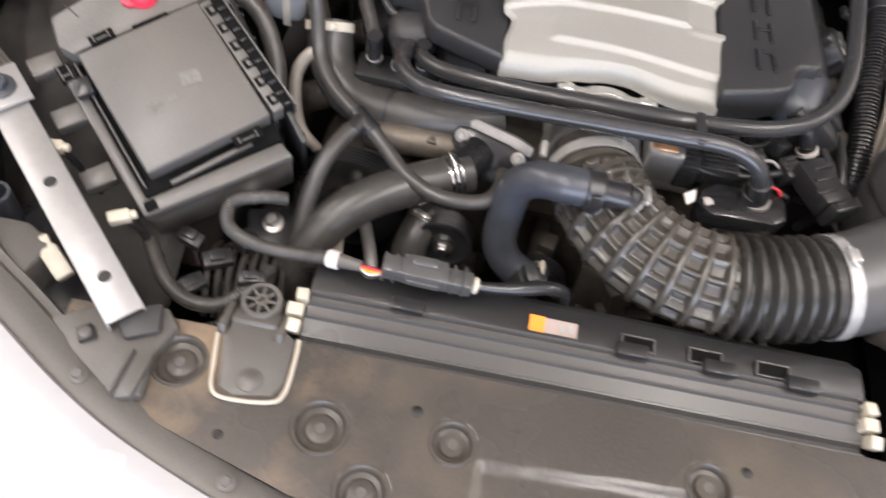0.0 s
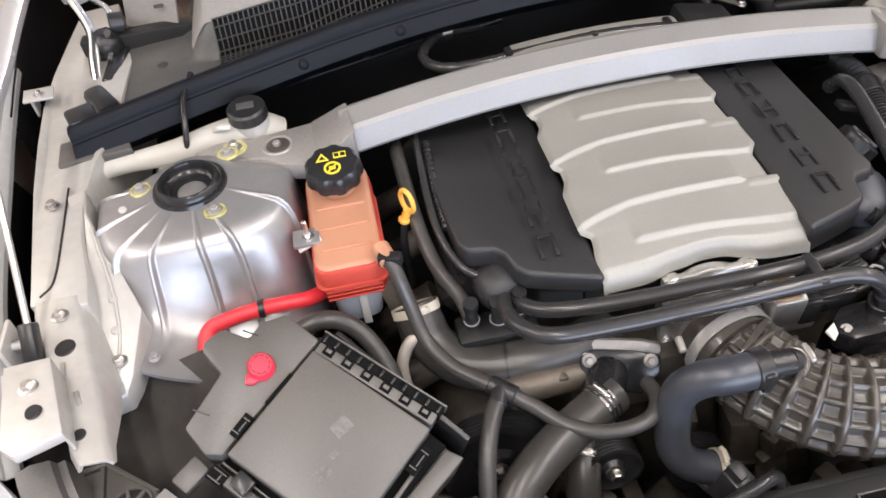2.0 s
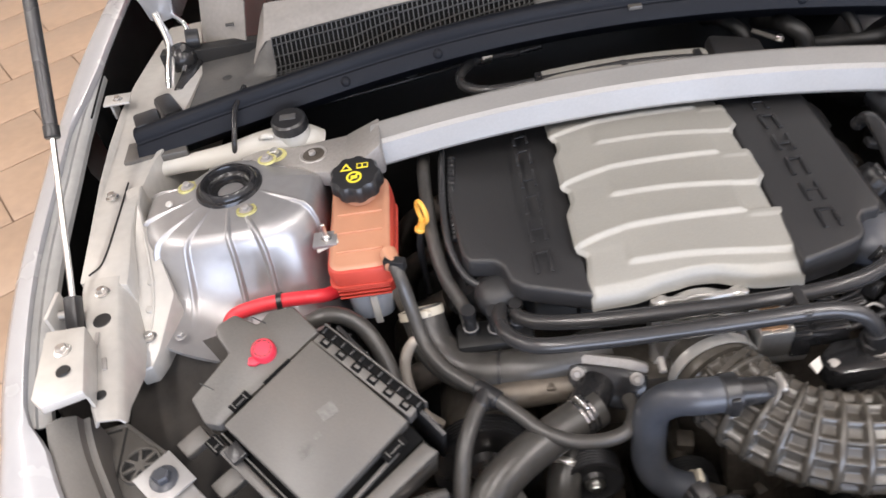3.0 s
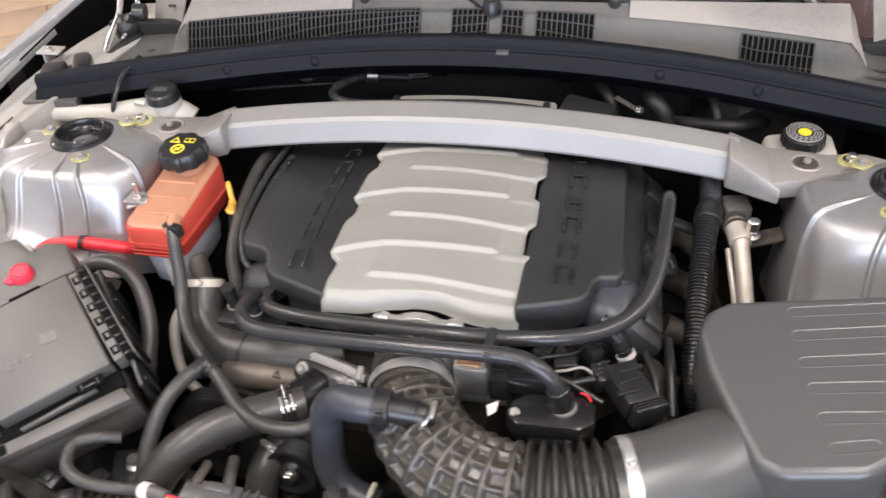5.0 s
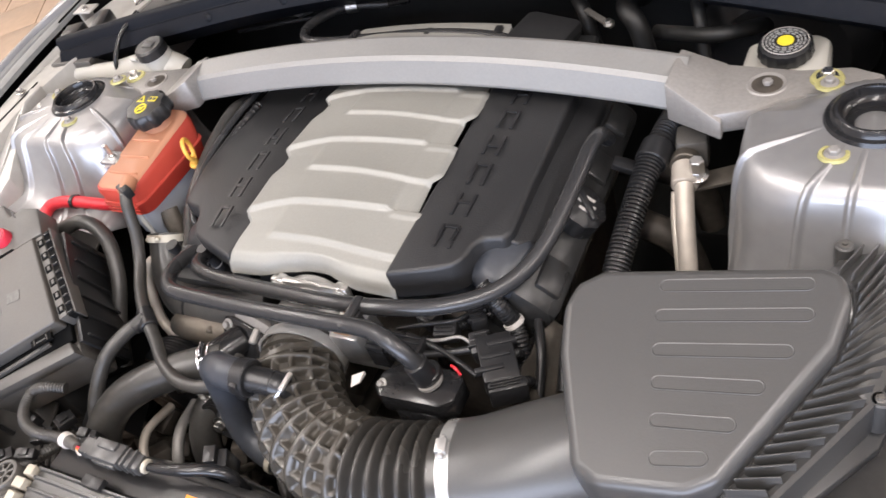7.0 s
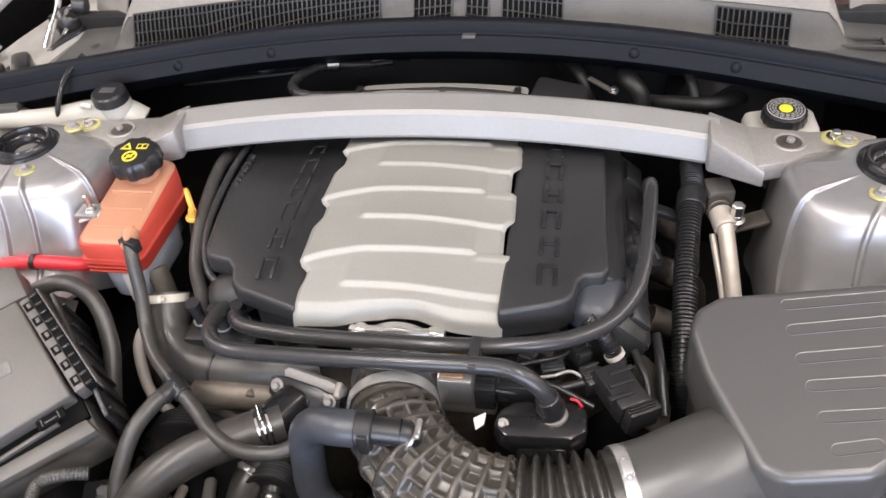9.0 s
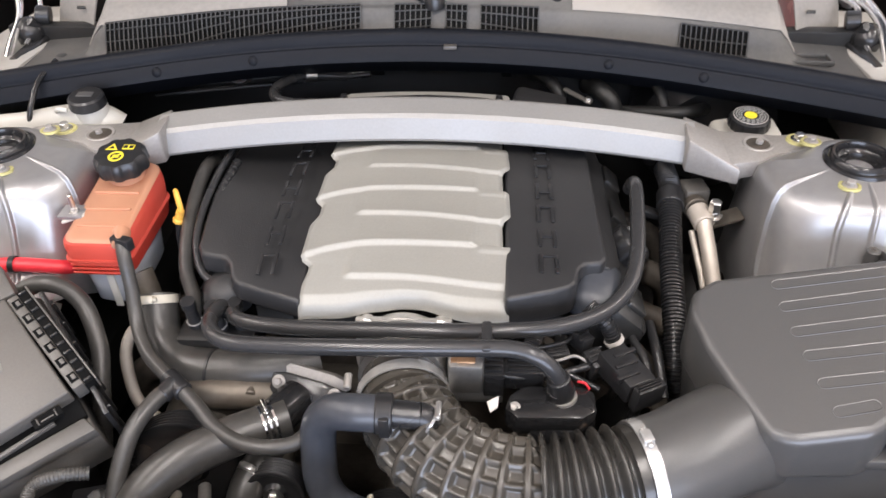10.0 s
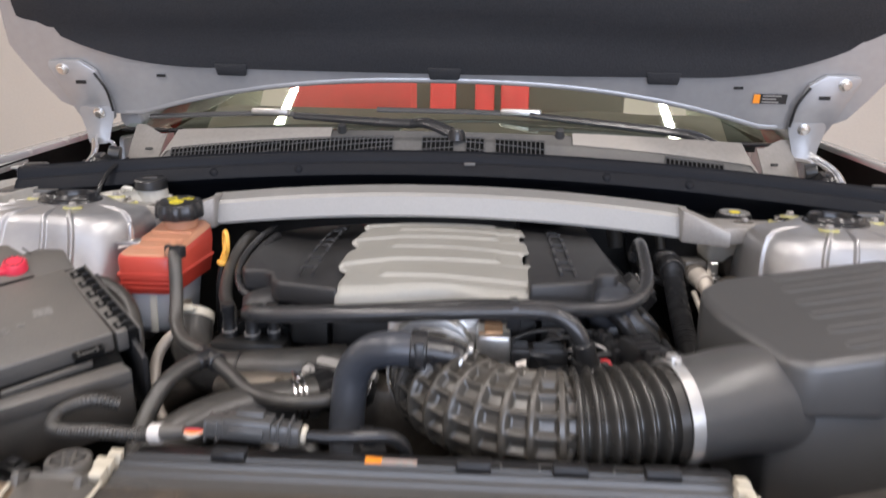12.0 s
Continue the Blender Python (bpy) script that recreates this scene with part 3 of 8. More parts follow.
    for s in (-1, 1):
        part("side_member", box(B(), (0.60 * s, -0.25, 0.56), (0.10, 1.15, 0.14), bevel=0.01), M_DARK, car)
        part("inner_skin", box(B(), (0.86 * s, -0.1, 0.62), (0.01, 1.0, 0.5), bevel=0.002), M_DARK, car)
        part("door", box(B(), (0.945 * s, 1.35, 0.68), (0.06, 1.2, 0.72), bevel=0.02), M_WHITE, car)
        for y in (-0.15, 2.65):
            b = B()
            lathe(b, [(0.2, -0.1), (0.33, -0.12), (0.355, -0.09), (0.36, 0), (0.355, 0.09), (0.33, 0.12), (0.2, 0.1)], aim((0.80 * s, y, 0.36), (1, 0, 0)), 40)
            w = part("wheel", b, M_TYRE, car, "black tyre")
            part("rim", lathe(B(), [(0, 0.02), (0.06, 0.05), (0.19, 0.03), (0.225, 0.09), (0.225, -0.05), (0, -0.05)], aim((0.80 * s, y, 0.36), (s, 0, 0)), 30), M_ALU, w)
    part("rear_body", box(B(), (0, 2.6, 0.72), (1.86, 1.4, 0.62), bevel=0.08), M_WHITE, car)
    part("floor_pan", box(B(), (0, 1.3, 0.3), (1.7, 1.9, 0.05), bevel=0.01), M_DARK, car)
    part("rear_shelf", box(B(), (0, 2.9, 1.05), (1.3, 0.5, 0.04), bevel=0.01), M_CABIN, car)
    for s in (-1, 1):
        part("windscreen_pillar", tube(B(), [(0.79 * s, 0.52, 1.10), (0.70 * s, 0.85, 1.24), (0.60 * s, 1.22, 1.345)], 0.03, 10), M_WHITE, car)
    # unseen dark panes, added to block the bright wall beyond the cabin
    for s in (-1, 1):
        g = part("side_blocker", box(B(), (0.84 * s, 1.32, 1.20), (0.006, 1.15, 0.34), (0, -14 * s, 0), 0.002), M_DARKGLASS, car, "dark tinted pane added to dim the bright wall beyond")
        g.visible_shadow = False
    # unseen block added behind the seats to hide the rear wall
    part("rear_blocker", box(B(), (0, 2.75, 1.10), (1.45, 0.55, 0.30), (4, 0, 0), 0.06), M_CABIN, car, "black block added behind the seats to hide the bright wall")
    part("windscreen_header", tube(B(), [(-0.60, 1.22, 1.345), (0, 1.19, 1.36), (0.60, 1.22, 1.345)], 0.024, 10), M_WHITE, car)
    return car


def strut_tower(car, side):
    """A pressed, ribbed dome over the suspension strut, with its black top mount."""
    # height at the inner side, height at the front, half width, reach forward, reach back, squareness
    levels = [(1.003, 1.003, 0.048, 0.048, 0.048, 2.0), (1.002, 1.002, 0.060, 0.060, 0.058, 2.0), (0.999, 0.999, 0.082, 0.080, 0.076, 2.1), (0.9965, 0.996, 0.106, 0.102, 0.097, 2.4), (0.993, 0.9925, 0.120, 0.1135, 0.113, 2.7),
              (0.986, 0.9865, 0.128, 0.1195, 0.124, 3.0), (0.970, 0.977, 0.132, 0.1235, 0.130, 3.2), (0.94, 0.962, 0.135, 0.131, 0.133, 3.3), (0.90, 0.945, 0.137, 0.142, 0.138, 3.2), (0.87, 0.930, 0.139, 0.153, 0.146, 3.1), (0.85, 0.921, 0.141, 0.166, 0.152, 3.0),
              (0.83, 0.917, 0.142, 0.182, 0.158, 3.0), (0.81, 0.915, 0.143, 0.205, 0.162, 3.0), (0.79, 0.914, 0.144, 0.243, 0.164, 3.4), (0.78, 0.909, 0.144, 0.244, 0.165, 3.4)]
    n = 720
    ribs = [-66, -84, -112, -131, -155, 172, 40, 80, 120, -28]
    rows = []
    for k_lev, (zi, zf, hx, hf, hb, e) in enumerate(levels):
        row = []
        for i in range(n):
            a = 2 * math.pi * i / n
            c, s = math.cos(a), math.sin(a)
            k = (abs(c) ** e + abs(s) ** e) ** (-1 / e)
            deg = math.degrees(math.atan2(s, c))
            w = min(1, max(0, max(-s, -0.9 * c) * 1.6 - 0.25))
            z = zi + (zf - zi) * w * w * (3 - 2 * w)
            hy = hb if s > 0 else hf
            z -= 0.042 * min(1, max(0, s * 1.7 - 0.1)) * min(1, max(0, k_lev - 1) / 3)
            z -= 0.048 * w * min(1, max(0, (c * hx + 0.075) / 0.09)) * min(1, max(0, k_lev - 4) / 7)
            lift = 0.0
            if 1 < k_lev < 12:
                for q in ribs:
                    d = abs((deg - q + 180) % 360 - 180) * math.pi / 180 * max(hx, 0.09)
                    lift = max(lift, math.exp(-((d / 0.0032) ** 4)))
            lift *= 0.0050 * min(1, (k_lev - 1) / 2, (12 - k_lev) / 3)
            row.append((side * (-0.630 + k * c * (hx + lift)), -0.072 + k * s * (hy + lift), z + lift * 0.8))
        rows.append(row)
    b = sheet(B(), rows, closed=True)
    bmesh.ops.recalc_face_normals(b, faces=b.faces)
    bmesh.ops.solidify(b, geom=b.faces[:], thickness=0.002)
    t = part("strut_tower", b, M_BAY, car, "silver painted ribbed suspension tower", smooth=60)
    b = B()
    lathe(b, [(0.034, -0.008), (0.0345, 0.003), (0.0365, 0.0085), (0.040, 0.0095), (0.0425, 0.007), (0.0445, 0.002), (0.049, 0.0005), (0.0515, -0.005), (0.034, -0.008)], pose(-0.630 * side, -0.079, 1.006), 56)
    lathe(b, [(0.035, 0.0), (0.033, -0.004), (0.029, -0.006), (0.027, -0.011), (0.019, -0.0125)], pose(-0.630 * side, -0.079, 1.006), 48)
    part("top_mount", b, M_GLOSSBLK, t, "black rubber top mount ring")
    b = B()
    lathe(b, [(0, -0.0095), (0.016, -0.0098), (0.0195, -0.0115), (0.021, -0.014)], pose(-0.630 * side, -0.079, 1.006), 36)
    part("strut_plate", b, M_BAY, t)
    bolt("flange_bolt", (-0.692 * side, -0.292, 0.9175), (0, 0, 1), 0.006, t, M_BAY)
    for dx, dy, z in ((-0.068, 0.008, 1.0003), (0.034, -0.066, 0.9995), (0.050, 0.052, 1.0)):
        at = (side * (-0.630 + dx), -0.072 + dy, z)
        part("paint_mark", lathe(B(), [(0.0105, 0.001), (0.0108, 0.0022), (0.0145, 0.0022), (0.0155, -0.001)], pose(*at, -4), 28), M_MARK, t, "yellow paint mark round a nut")
        bolt("nut", (at[0], at[1], at[2] + 0.001), (0, -0.1, 1), 0.0072, t, M_CAST)
    part("drain_hole", lathe(B(), [(0, 0.002), (0.006, 0.002), (0.007, 0)], pose(side * -0.575, -0.118, 0.994, 12), 16), M_DARK, t)
    # small stud tab towards the engine
    if side < 0:
        return
    b = B()
    box(b, (side * -0.488, -0.175, 0.955), (0.035, 0.03, 0.006), bevel=0.001)
    tab = part("stud_tab", b, M_BAY, t)
    bolt("stud", (side * -0.486, -0.175, 0.957), (0, 0, 1), 0.006, tab)
    part("stud_shaft", cyl(B(), (side * -0.486, -0.175, 0.958), (side * -0.486, -0.175, 0.985), 0.0035, 10), M_STEEL, tab)


CAR = car_shell()


def ys(x):
    return 0.212 - 0.142 * (x / 0.70) ** 2 + 0.035 * max(0, (abs(x) - 0.45) / 0.35) ** 2


def zs(x):
    return 1.070 - 0.027 * (x / 0.70) ** 2


def yw(x):
    return 0.287 + 0.15 * x * x


def cowl():
    car = thing("cowl", "grey dusty plastic scuttle panel with vent grilles under the windscreen", "cowl panel", (0, 0.3, 1.0))
    xs = [-0.80 + 0.02 * i for i in range(81)]
    rows = [[(x, ys(x) + dy, zs(x) + dz) for x in xs] for dy, dz in ((0.03, -0.085), (0.0, -0.055), (-0.020, -0.048), (-0.027, -0.042), (-0.026, -0.038), (-0.015, -0.020), (-0.011, -0.019), (-0.008, -0.012))]
    part("seal_carrier", solid(sheet(B(), rows), 0.004), M_SEAL, car, "matt black plastic seal carrier")
    rows = [[(x, ys(x) + dy, zs(x) + dz) for x in xs] for dy, dz in ((-0.010, -0.016), (-0.009, -0.002), (-0.002, 0.004), (0.008, 0.003), (0.013, -0.006), (0.010, -0.014))]
    part("bonnet_seal", solid(sheet(B(), rows), 0.002), M_SEAL, car, "black rubber bulb seal", smooth=60)
    def upper(x):
        return 0.66 + 0.16 * (1 - min(1, abs(x) / 0.58))

    def ease(k):
        k = min(1, max(0, k))
        return k * k * (3 - 2 * k)

    def surf(x, a):
        """The scuttle: a sunken floor behind the seal, an upright face, then a ledge up to the glass."""
        y = ys(x) + 0.014 + a * max(yw(x) - ys(x) - 0.014, 0.02)
        out = min(1, abs(x) / 0.45)
        low, brow, glass = zs(x) - 0.010 - 0.036 * out, 1.092 - 0.105 * x * x, 1.106 - 0.05 * x * x
        u = upper(x)
        rise = 0.25 + 0.5 * out
        end = ease((abs(x) - 0.60) / 0.05)
        z = low + (brow - low) * ease((a / u - rise) / (1 - rise)) if a < u else brow + (glass - brow) * (a - u) / (1 - u)
        return Vector((x, y, z + (low - z) * end))

    part("panel", solid(sheet(B(), [[surf(x, k / 24) for x in xs] for k in range(25)]), 0.003), M_COWL, car)
    for x0, x1 in ((-0.635, -0.257), (0.243, 0.635)):
        seg = [x0 + (x1 - x0) * i / 24 for i in range(25)]
        rows = [[surf(x, upper(x)) + Vector((0, -0.002, 0.001)) for x in seg], [surf(x, upper(x)) + Vector((0, 0.001, 0.006)) for x in seg], [surf(x, (1 + upper(x)) / 2) + Vector((0, 0, 0.007)) for x in seg], [surf(x, 1) + Vector((0, -0.004, 0.006)) for x in seg], [surf(x, 1) + Vector((0, 0.004, 0.003)) for x in seg], [surf(x, 1) + Vector((0, 0.010, -0.02)) for x in seg]]
        part("top_ledge", solid(sheet(B(), rows), 0.003), M_LEDGE, car, "pale dusty ledge along the windscreen")

    def grille(x0, x1, a0, a1, pitch=0.0085, rails=5):
        a0, a1 = (lambda x, q=a0: q * upper(x)), (lambda x, q=a1: q * upper(x))
        g = B()
        n = max(3, int((x1 - x0) / pitch))
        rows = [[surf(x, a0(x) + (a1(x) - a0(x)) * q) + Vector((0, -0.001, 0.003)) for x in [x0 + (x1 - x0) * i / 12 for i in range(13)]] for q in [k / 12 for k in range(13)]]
        # black sheet laid on the panel paints the shade behind the bars
        back = part("grille_shade", solid(sheet(B(), rows), 0.001), M_BLACK, car)
        for i in range(n + 1):
            x = x0 + (x1 - x0) * i / n
            tube(g, [surf(x, a0(x) + (a1(x) - a0(x)) * k / 10) + Vector((0, -0.003, 0.005)) for k in range(11)], 0.0014, 4, 1)
        for k in range(rails):
            line = [x0 + (x1 - x0) * i / 8 for i in range(9)]
            tube(g, [surf(x, a0(x) + (a1(x) - a0(x)) * k / (rails - 1)) + Vector((0, -0.003, 0.0055)) for x in line], 0.0014, 4, 2)
        part("grille", g, M_COWLDK, car, "dark grey vent grille bars")

    grille(-0.590, -0.36, 0.06, 0.985, rails=16)
    grille(-0.36, -0.125, 0.08, 0.985, rails=11)
    grille(-0.065, 0.0, 0.2, 0.95)
    grille(0.025, 0.062, 0.4, 0.95, rails=4)
    grille(0.085, 0.185, 0.4, 0.95, rails=4)
    grille(0.430, 0.545, 0.66, 0.93, rails=5)
    for x in (-0.235, 0.217):
        part("rubber_stop", lathe(B(), [(0, 0.012), (0.008, 0.011), (0.010, 0.0), (0.010, -0.006)], pose(x, yw(x) - 0.004, 1.106, 30), 16), M_COWLDK, car)
    for x in (-0.457, -0.3, 0.3, 0.45):
        part("push_clip", lathe(B(), [(0, 0.004), (0.006, 0.003), (0.009, 0)], pose(x, ys(x) - 0.021, zs(x) - 0.030, 62), 16), M_SEAL, car)
    part("seal_notch", box(B(), (0.035, ys(0) - 0.016, zs(0) - 0.02), (0.022, 0.012, 0.006), bevel=0.001), M_BOX, car)
    # end blocks of the seal
    for s in (-1, 1):
        part("end_block", box(B(), (0.785 * s, 0.092, 1.022), (0.042, 0.046, 0.040), (0, 0, -22 * s), 0.006), M_CAP, car, "black rubber end block")
        part("hinge_seat", box(B(), (0.768 * s, 0.150, 1.012), (0.034, 0.075, 0.038), (0, 0, -30 * s), 0.010), M_CAP, car, "black rubber hinge seat")
        part("end_plate", prism(B(), [(0.72 * s, 0.04), (0.825 * s, 0.03), (0.83 * s, 0.085), (0.74 * s, 0.10)][:: int(s)], 0.985, 1.0, 0.002), M_BOX, car)
        rows = []
        for j in range(8):
            k = j / 7
            rows.append([(s * (0.664 + 0.016 * i - 0.010 * k), 0.345 + 0.011 * i + 0.04 * k + 0.012 * k * k, 1.004 + (0.075 + 0.003 * i) * k - 0.004 * math.sin(1.2 * i) * k) for i in range(7)])
        part("corner_panel", solid(sheet(B(), rows), 0.003), M_LEDGE, car, "pale tan corner panel beside the hinge", smooth=60)
        part("panel_slot", box(B(), (s * 0.688, 0.376, 1.046), (0.016, 0.004, 0.006), (-35, 0, 0), 0.001), M_DARK, car)
        part("dimple", lathe(B(), [(0, 0.0012), (0.007, 0.001), (0.009, 0.0)], pose(s * 0.690, 0.262, surf(0.69, 0.68).z + 0.001), 16), M_COWLDK, car)
    b = B()
    for dx, dy, sx, sy in ((0, 0.016, 0.07, 0.006), (0, -0.016, 0.07, 0.006), (-0.035, 0, 0.006, 0.036), (0.035, 0, 0.006, 0.036)):
        box(b, (0.662 + dx, 0.262 + dy, 1.004), (sx, sy, 0.008), bevel=0.002)
    part("slot_frame", b, M_COWL, car)


cowl()


def windscreen():
    ws = thing("windscreen", "green-tinted glass windscreen with reflections", "windscreen", (0, 0.4, 1.1))
    rows = []
    for k in range(13):
        d = 0.92 * k / 12
        row = []
        for i in range(33):
            u = -1 + i / 16
            x = u * (0.80 - 0.20 * k / 12)
            row.append((x, 0.305 + 0.19 * u * u * (1 - 0.3 * k / 12) + d * 0.93, 1.094 + 0.27 * d - 0.012 * u * u))
        rows.append(row)
    g = part("pane", sheet(B(), rows), M_GLASS, ws, smooth=80)
    g.visible_shadow = False
    part("lower_trim", tube(B(), [Vector(p) + Vector((0, -0.004, -0.002)) for p in rows[0][::2]], 0.005, 8, 3), M_CAP, ws, "black rubber trim along the glass")
    for piv, elbow, mid, tip in (((0.005, 0.272, 1.100), (-0.122, 0.345, 1.118), (-0.36, 0.39, 1.125), (-0.72, 0.47, 1.112)), ((0.59, 0.345, 1.062), (0.462, 0.400, 1.110), (0.16, 0.41, 1.138), (-0.18, 0.42, 1.142))):
        w = thing("wiper", "black windscreen wiper arm and blade resting on the glass", "wiper", piv, group="windscreen wipers")
        part("arm", tube(B(), [piv, tuple((Vector(piv) + Vector(elbow)) / 2 + Vector((0, 0, 0.012))), elbow, mid], lambda s: 0.014 - 0.014 * min(s, 0.4), 10, 8, 0.7), M_PIPE, w)
        part("pivot_cap", lathe(B(), [(0, 0.014), (0.013, 0.013), (0.017, 0.004), (0.017, -0.01)], pose(*piv), 20), M_CAP, w)
        e, t = Vector(elbow) + Vector((0, 0.02, 0.0)), Vector(tip)
        part("blade", tube(B(), [e, (e + t) / 2 + Vector((0, 0.012, 0.012)), t], 0.007, 8, 10, 0.6), M_AIRBOX, w)
        part("joint", box(B(), tuple((e + t) / 2 + Vector((0, 0.004, 0.017))), (0.09, 0.02, 0.014), (0, 0, -12), 0.004), M_ALU, w)


windscreen()


def cabin():
    dash = thing("dashboard", "black dashboard behind the windscreen", "dashboard", (0, 0.85, 0.8))
    rows = [[(x, 0.55 + 0.06 * k + 0.10 * x * x, 1.072 + 0.0103 * k - 0.0006 * k * k + (0.012 * math.exp(-((x - 0.37) / 0.14) ** 2) if 4 < k < 8 else 0)) for x in [-0.72 + 0.06 * i for i in range(25)]] for k in range(9)]
    part("top", solid(sheet(B(), rows), 0.02), M_CABIN, dash)
    part("front", box(B(), (0, 1.02, 0.78), (1.4, 0.05, 0.42), bevel=0.02), M_CABIN, dash)
    part("lower", box(B(), (0, 0.8, 0.62), (1.4, 0.4, 0.56), bevel=0.02), M_CABIN, dash)
    for x, z in ((-0.425, 0.0), (0.40, -0.30)):
        s = part("seat", box(B(), (x, 1.35, 0.50), (0.5, 0.52, 0.30), (8, 0, 0), 0.06), M_SEAT, CAR, "red leather front seat seen through the windscreen")
        part("backrest", box(B(), (x, 1.52, 0.88 + z), (0.5, 0.14, 0.74), (-10, 0, 0), 0.05, 0.92), M_SEAT, s)
        part("headrest", box(B(), (x, 1.60, 1.30 + z), (0.27, 0.09, 0.16), (-10, 0, 0), 0.035), M_SEAT, s)
    s = part("rear_seat", box(B(), (0, 2.15, 0.5), (1.1, 0.45, 0.36), bevel=0.06), M_SEAT, CAR, "red leather rear bench seat")
    part("backrest", box(B(), (0, 2.42, 0.80), (1.1, 0.14, 0.50), (-18, 0, 0), 0.05), M_SEAT, s)
    for x, w in ((-0.14, 0.12), (0.055, 0.09), (0.195, 0.13)):
        part("headrest", box(B(), (x, 2.40, 1.12), (w, 0.08, 0.36), (-10, 0, 0), 0.02), M_SEAT, s)


cabin()


def bonnet():
    """The raised bonnet: local x across, s forward of the rear edge, n out of the underside."""
    h = thing("bonnet", "white car bonnet propped open, black felt pad on its silver underside", "bonnet", (-0.03, 0.455, 1.12))
    a = radians(71)
    m = Matrix.Translation((-0.03, 0.455, 1.12)) @ Matrix(((1, 0, 0, 0), (0, -math.cos(a), -math.sin(a), 0), (0, math.sin(a), -math.cos(a), 0), (0, 0, 0, 1)))

    def rear(x):
        return 0.089 - 0.091 * min(1, abs(x) / 0.70) ** 2.4

    def half(s):
        return 0.835 + 0.14 * min(1, s / 0.20) ** 0.7 - 0.18 * max(0, (s - 0.20) / 1.03) ** 2

    for name, n0, mat, thick in (("inner_panel", 0.0, M_HOODIN, -0.004), ("outer_skin", -0.03, M_WHITE, -0.004)):
        rows = []
        for k in range(25):
            row = []
            for i in range(41):
                u = -1 + i / 20
                s0 = 1.22 * k / 24
                x = u * half(s0)
                s = rear(x) + (1.22 - rear(x) - 0.16 * u * u) * k / 24 if abs(x) < 0.8 else max(0.0, -0.02 + (1.06) * k / 24)
                n = n0 - (0.0 if name == "inner_panel" else 0.04 * (1 - u * u) * math.sin(math.pi * min(1, k / 24 + 0.1)))
                row.append(m @ Vector((x, s, n)))
            rows.append(row)
        part(name, solid(sheet(B(), rows), thick), mat, h, smooth=50)
    # raised inner lip along the rear edge
    rows = []
    for off, n in ((0.0, 0.0), (0.002, 0.0018), (0.006, 0.002), (0.009, 0.0008)):
        rows.append([m @ Vector((x, rear(x) + off, n)) for x in [-0.74 + 0.037 * i for i in range(41)]])
    part("rear_lip", solid(sheet(B(), rows), 0.002), M_HOODIN, h)
    # felt pad
    def pad_s(u):
        return 0.111 + 0.010 * u * u + 0.100 * (max(0, abs(u) - 0.58) / 0.42) ** 2.2

    rows = []
    for k in range(31):
        row = []
        for i in range(61):
            u = -1 + i / 30
            s0 = pad_s(u)
            s = s0 + (1.10 - s0) * k / 30
            edge = min(1, 6 * min(k / 30, 1 - k / 30) + 0.1, 8 * (1 - abs(u)) + 0.1)
            quilt = 0.010 * math.exp(-(((s - 0.195 - 0.016 * math.cos(5 * u)) / 0.03) ** 2))
            row.append(m @ Vector((u * 0.94 * (1 - 0.14 * max(0, s - 0.25) ** 2), s, 0.006 + 0.016 * min(1, edge) - quilt + 0.0015 * noise.noise((u * 9, s * 9, 0)))))
        rows.append(row)
    part("felt_pad", solid(sheet(B(), rows), -0.004), M_PAD, h, "black quilted felt insulation pad", smooth=60)
    for x in (-0.475, 0.0, 0.475):
        part("pad_tab", prism(B(), [(x - 0.032, 0.098), (x + 0.032, 0.098), (x + 0.038, 0.125), (x - 0.038, 0.125)], 0.006, 0.012, 0.003, m=m), M_PAD, h)
    for x, s in ((0.25, 0.40), (-0.25, 0.40), (0, 0.62), (0.45, 0.7), (-0.45, 0.7)):
        part("pad_clip", lathe(B(), [(0, 0.008), (0.010, 0.006), (0.016, 0.0)], m @ pose(x, s, 0.0195), 20), M_PAD, h)
    # warning label
    lab = part("label", box(B(), (0.715, 0.069, 0.0035), (0.066, 0.022, 0.001), (0, 0, 0), 0.0, m=m), M_CAP, h, "small orange and black label, print not legible")
    part("label_end", box(B(), (0.683, 0.069, 0.0045), (0.014, 0.020, 0.001), (0, 0, 0), 0.0, m=m), M_ORANGE, lab)
    for k, w in ((0, 0.04), (1, 0.03), (2, 0.036)):
        part("print_bar", box(B(), (0.695 + w / 2, 0.076 - 0.007 * k, 0.0045), (w, 0.003, 0.0008), bevel=0.0, m=m), M_CAST, lab)
    for s in (-1, 1):
        b = B()
        prism(b, [(s * x, y) for x, y in ((0.785, 0.104), (0.818, 0.128), (0.888, 0.125), (0.892, 0.112), (0.868, 0.05), (0.850, 0.005), (0.842, -0.01), (0.762, -0.01), (0.765, 0.04))][:: int(s)], 0.002, 0.016, 0.004, m=m)
        pl = part("hinge_plate", b, M_HOODIN, h, "silver painted hinge plate with bolts")
        # the plate's narrowing foot stands out towards the nose
        foot = sheet(B(), [[m @ Vector((s * (0.802 + u * w), q, n + 0.010 * (1 - abs(u)))) for u in (-1, -0.8, -0.3, 0.3, 0.8, 1)] for q, w, n in ((0.02, 0.042, 0.010), (-0.01, 0.036, 0.016), (-0.035, 0.028, 0.024), (-0.062, 0.022, 0.034))])
        part("foot", solid(foot, 0.004), M_HOODIN, pl, smooth=60)
        for x, y, n in ((0.858, 0.108, 0.016), (0.792, 0.008, 0.024)):
            bolt("bolt", m @ Vector((s * x, y, n)), m.to_3x3() @ Vector((0, 0, 1)), 0.010, pl)
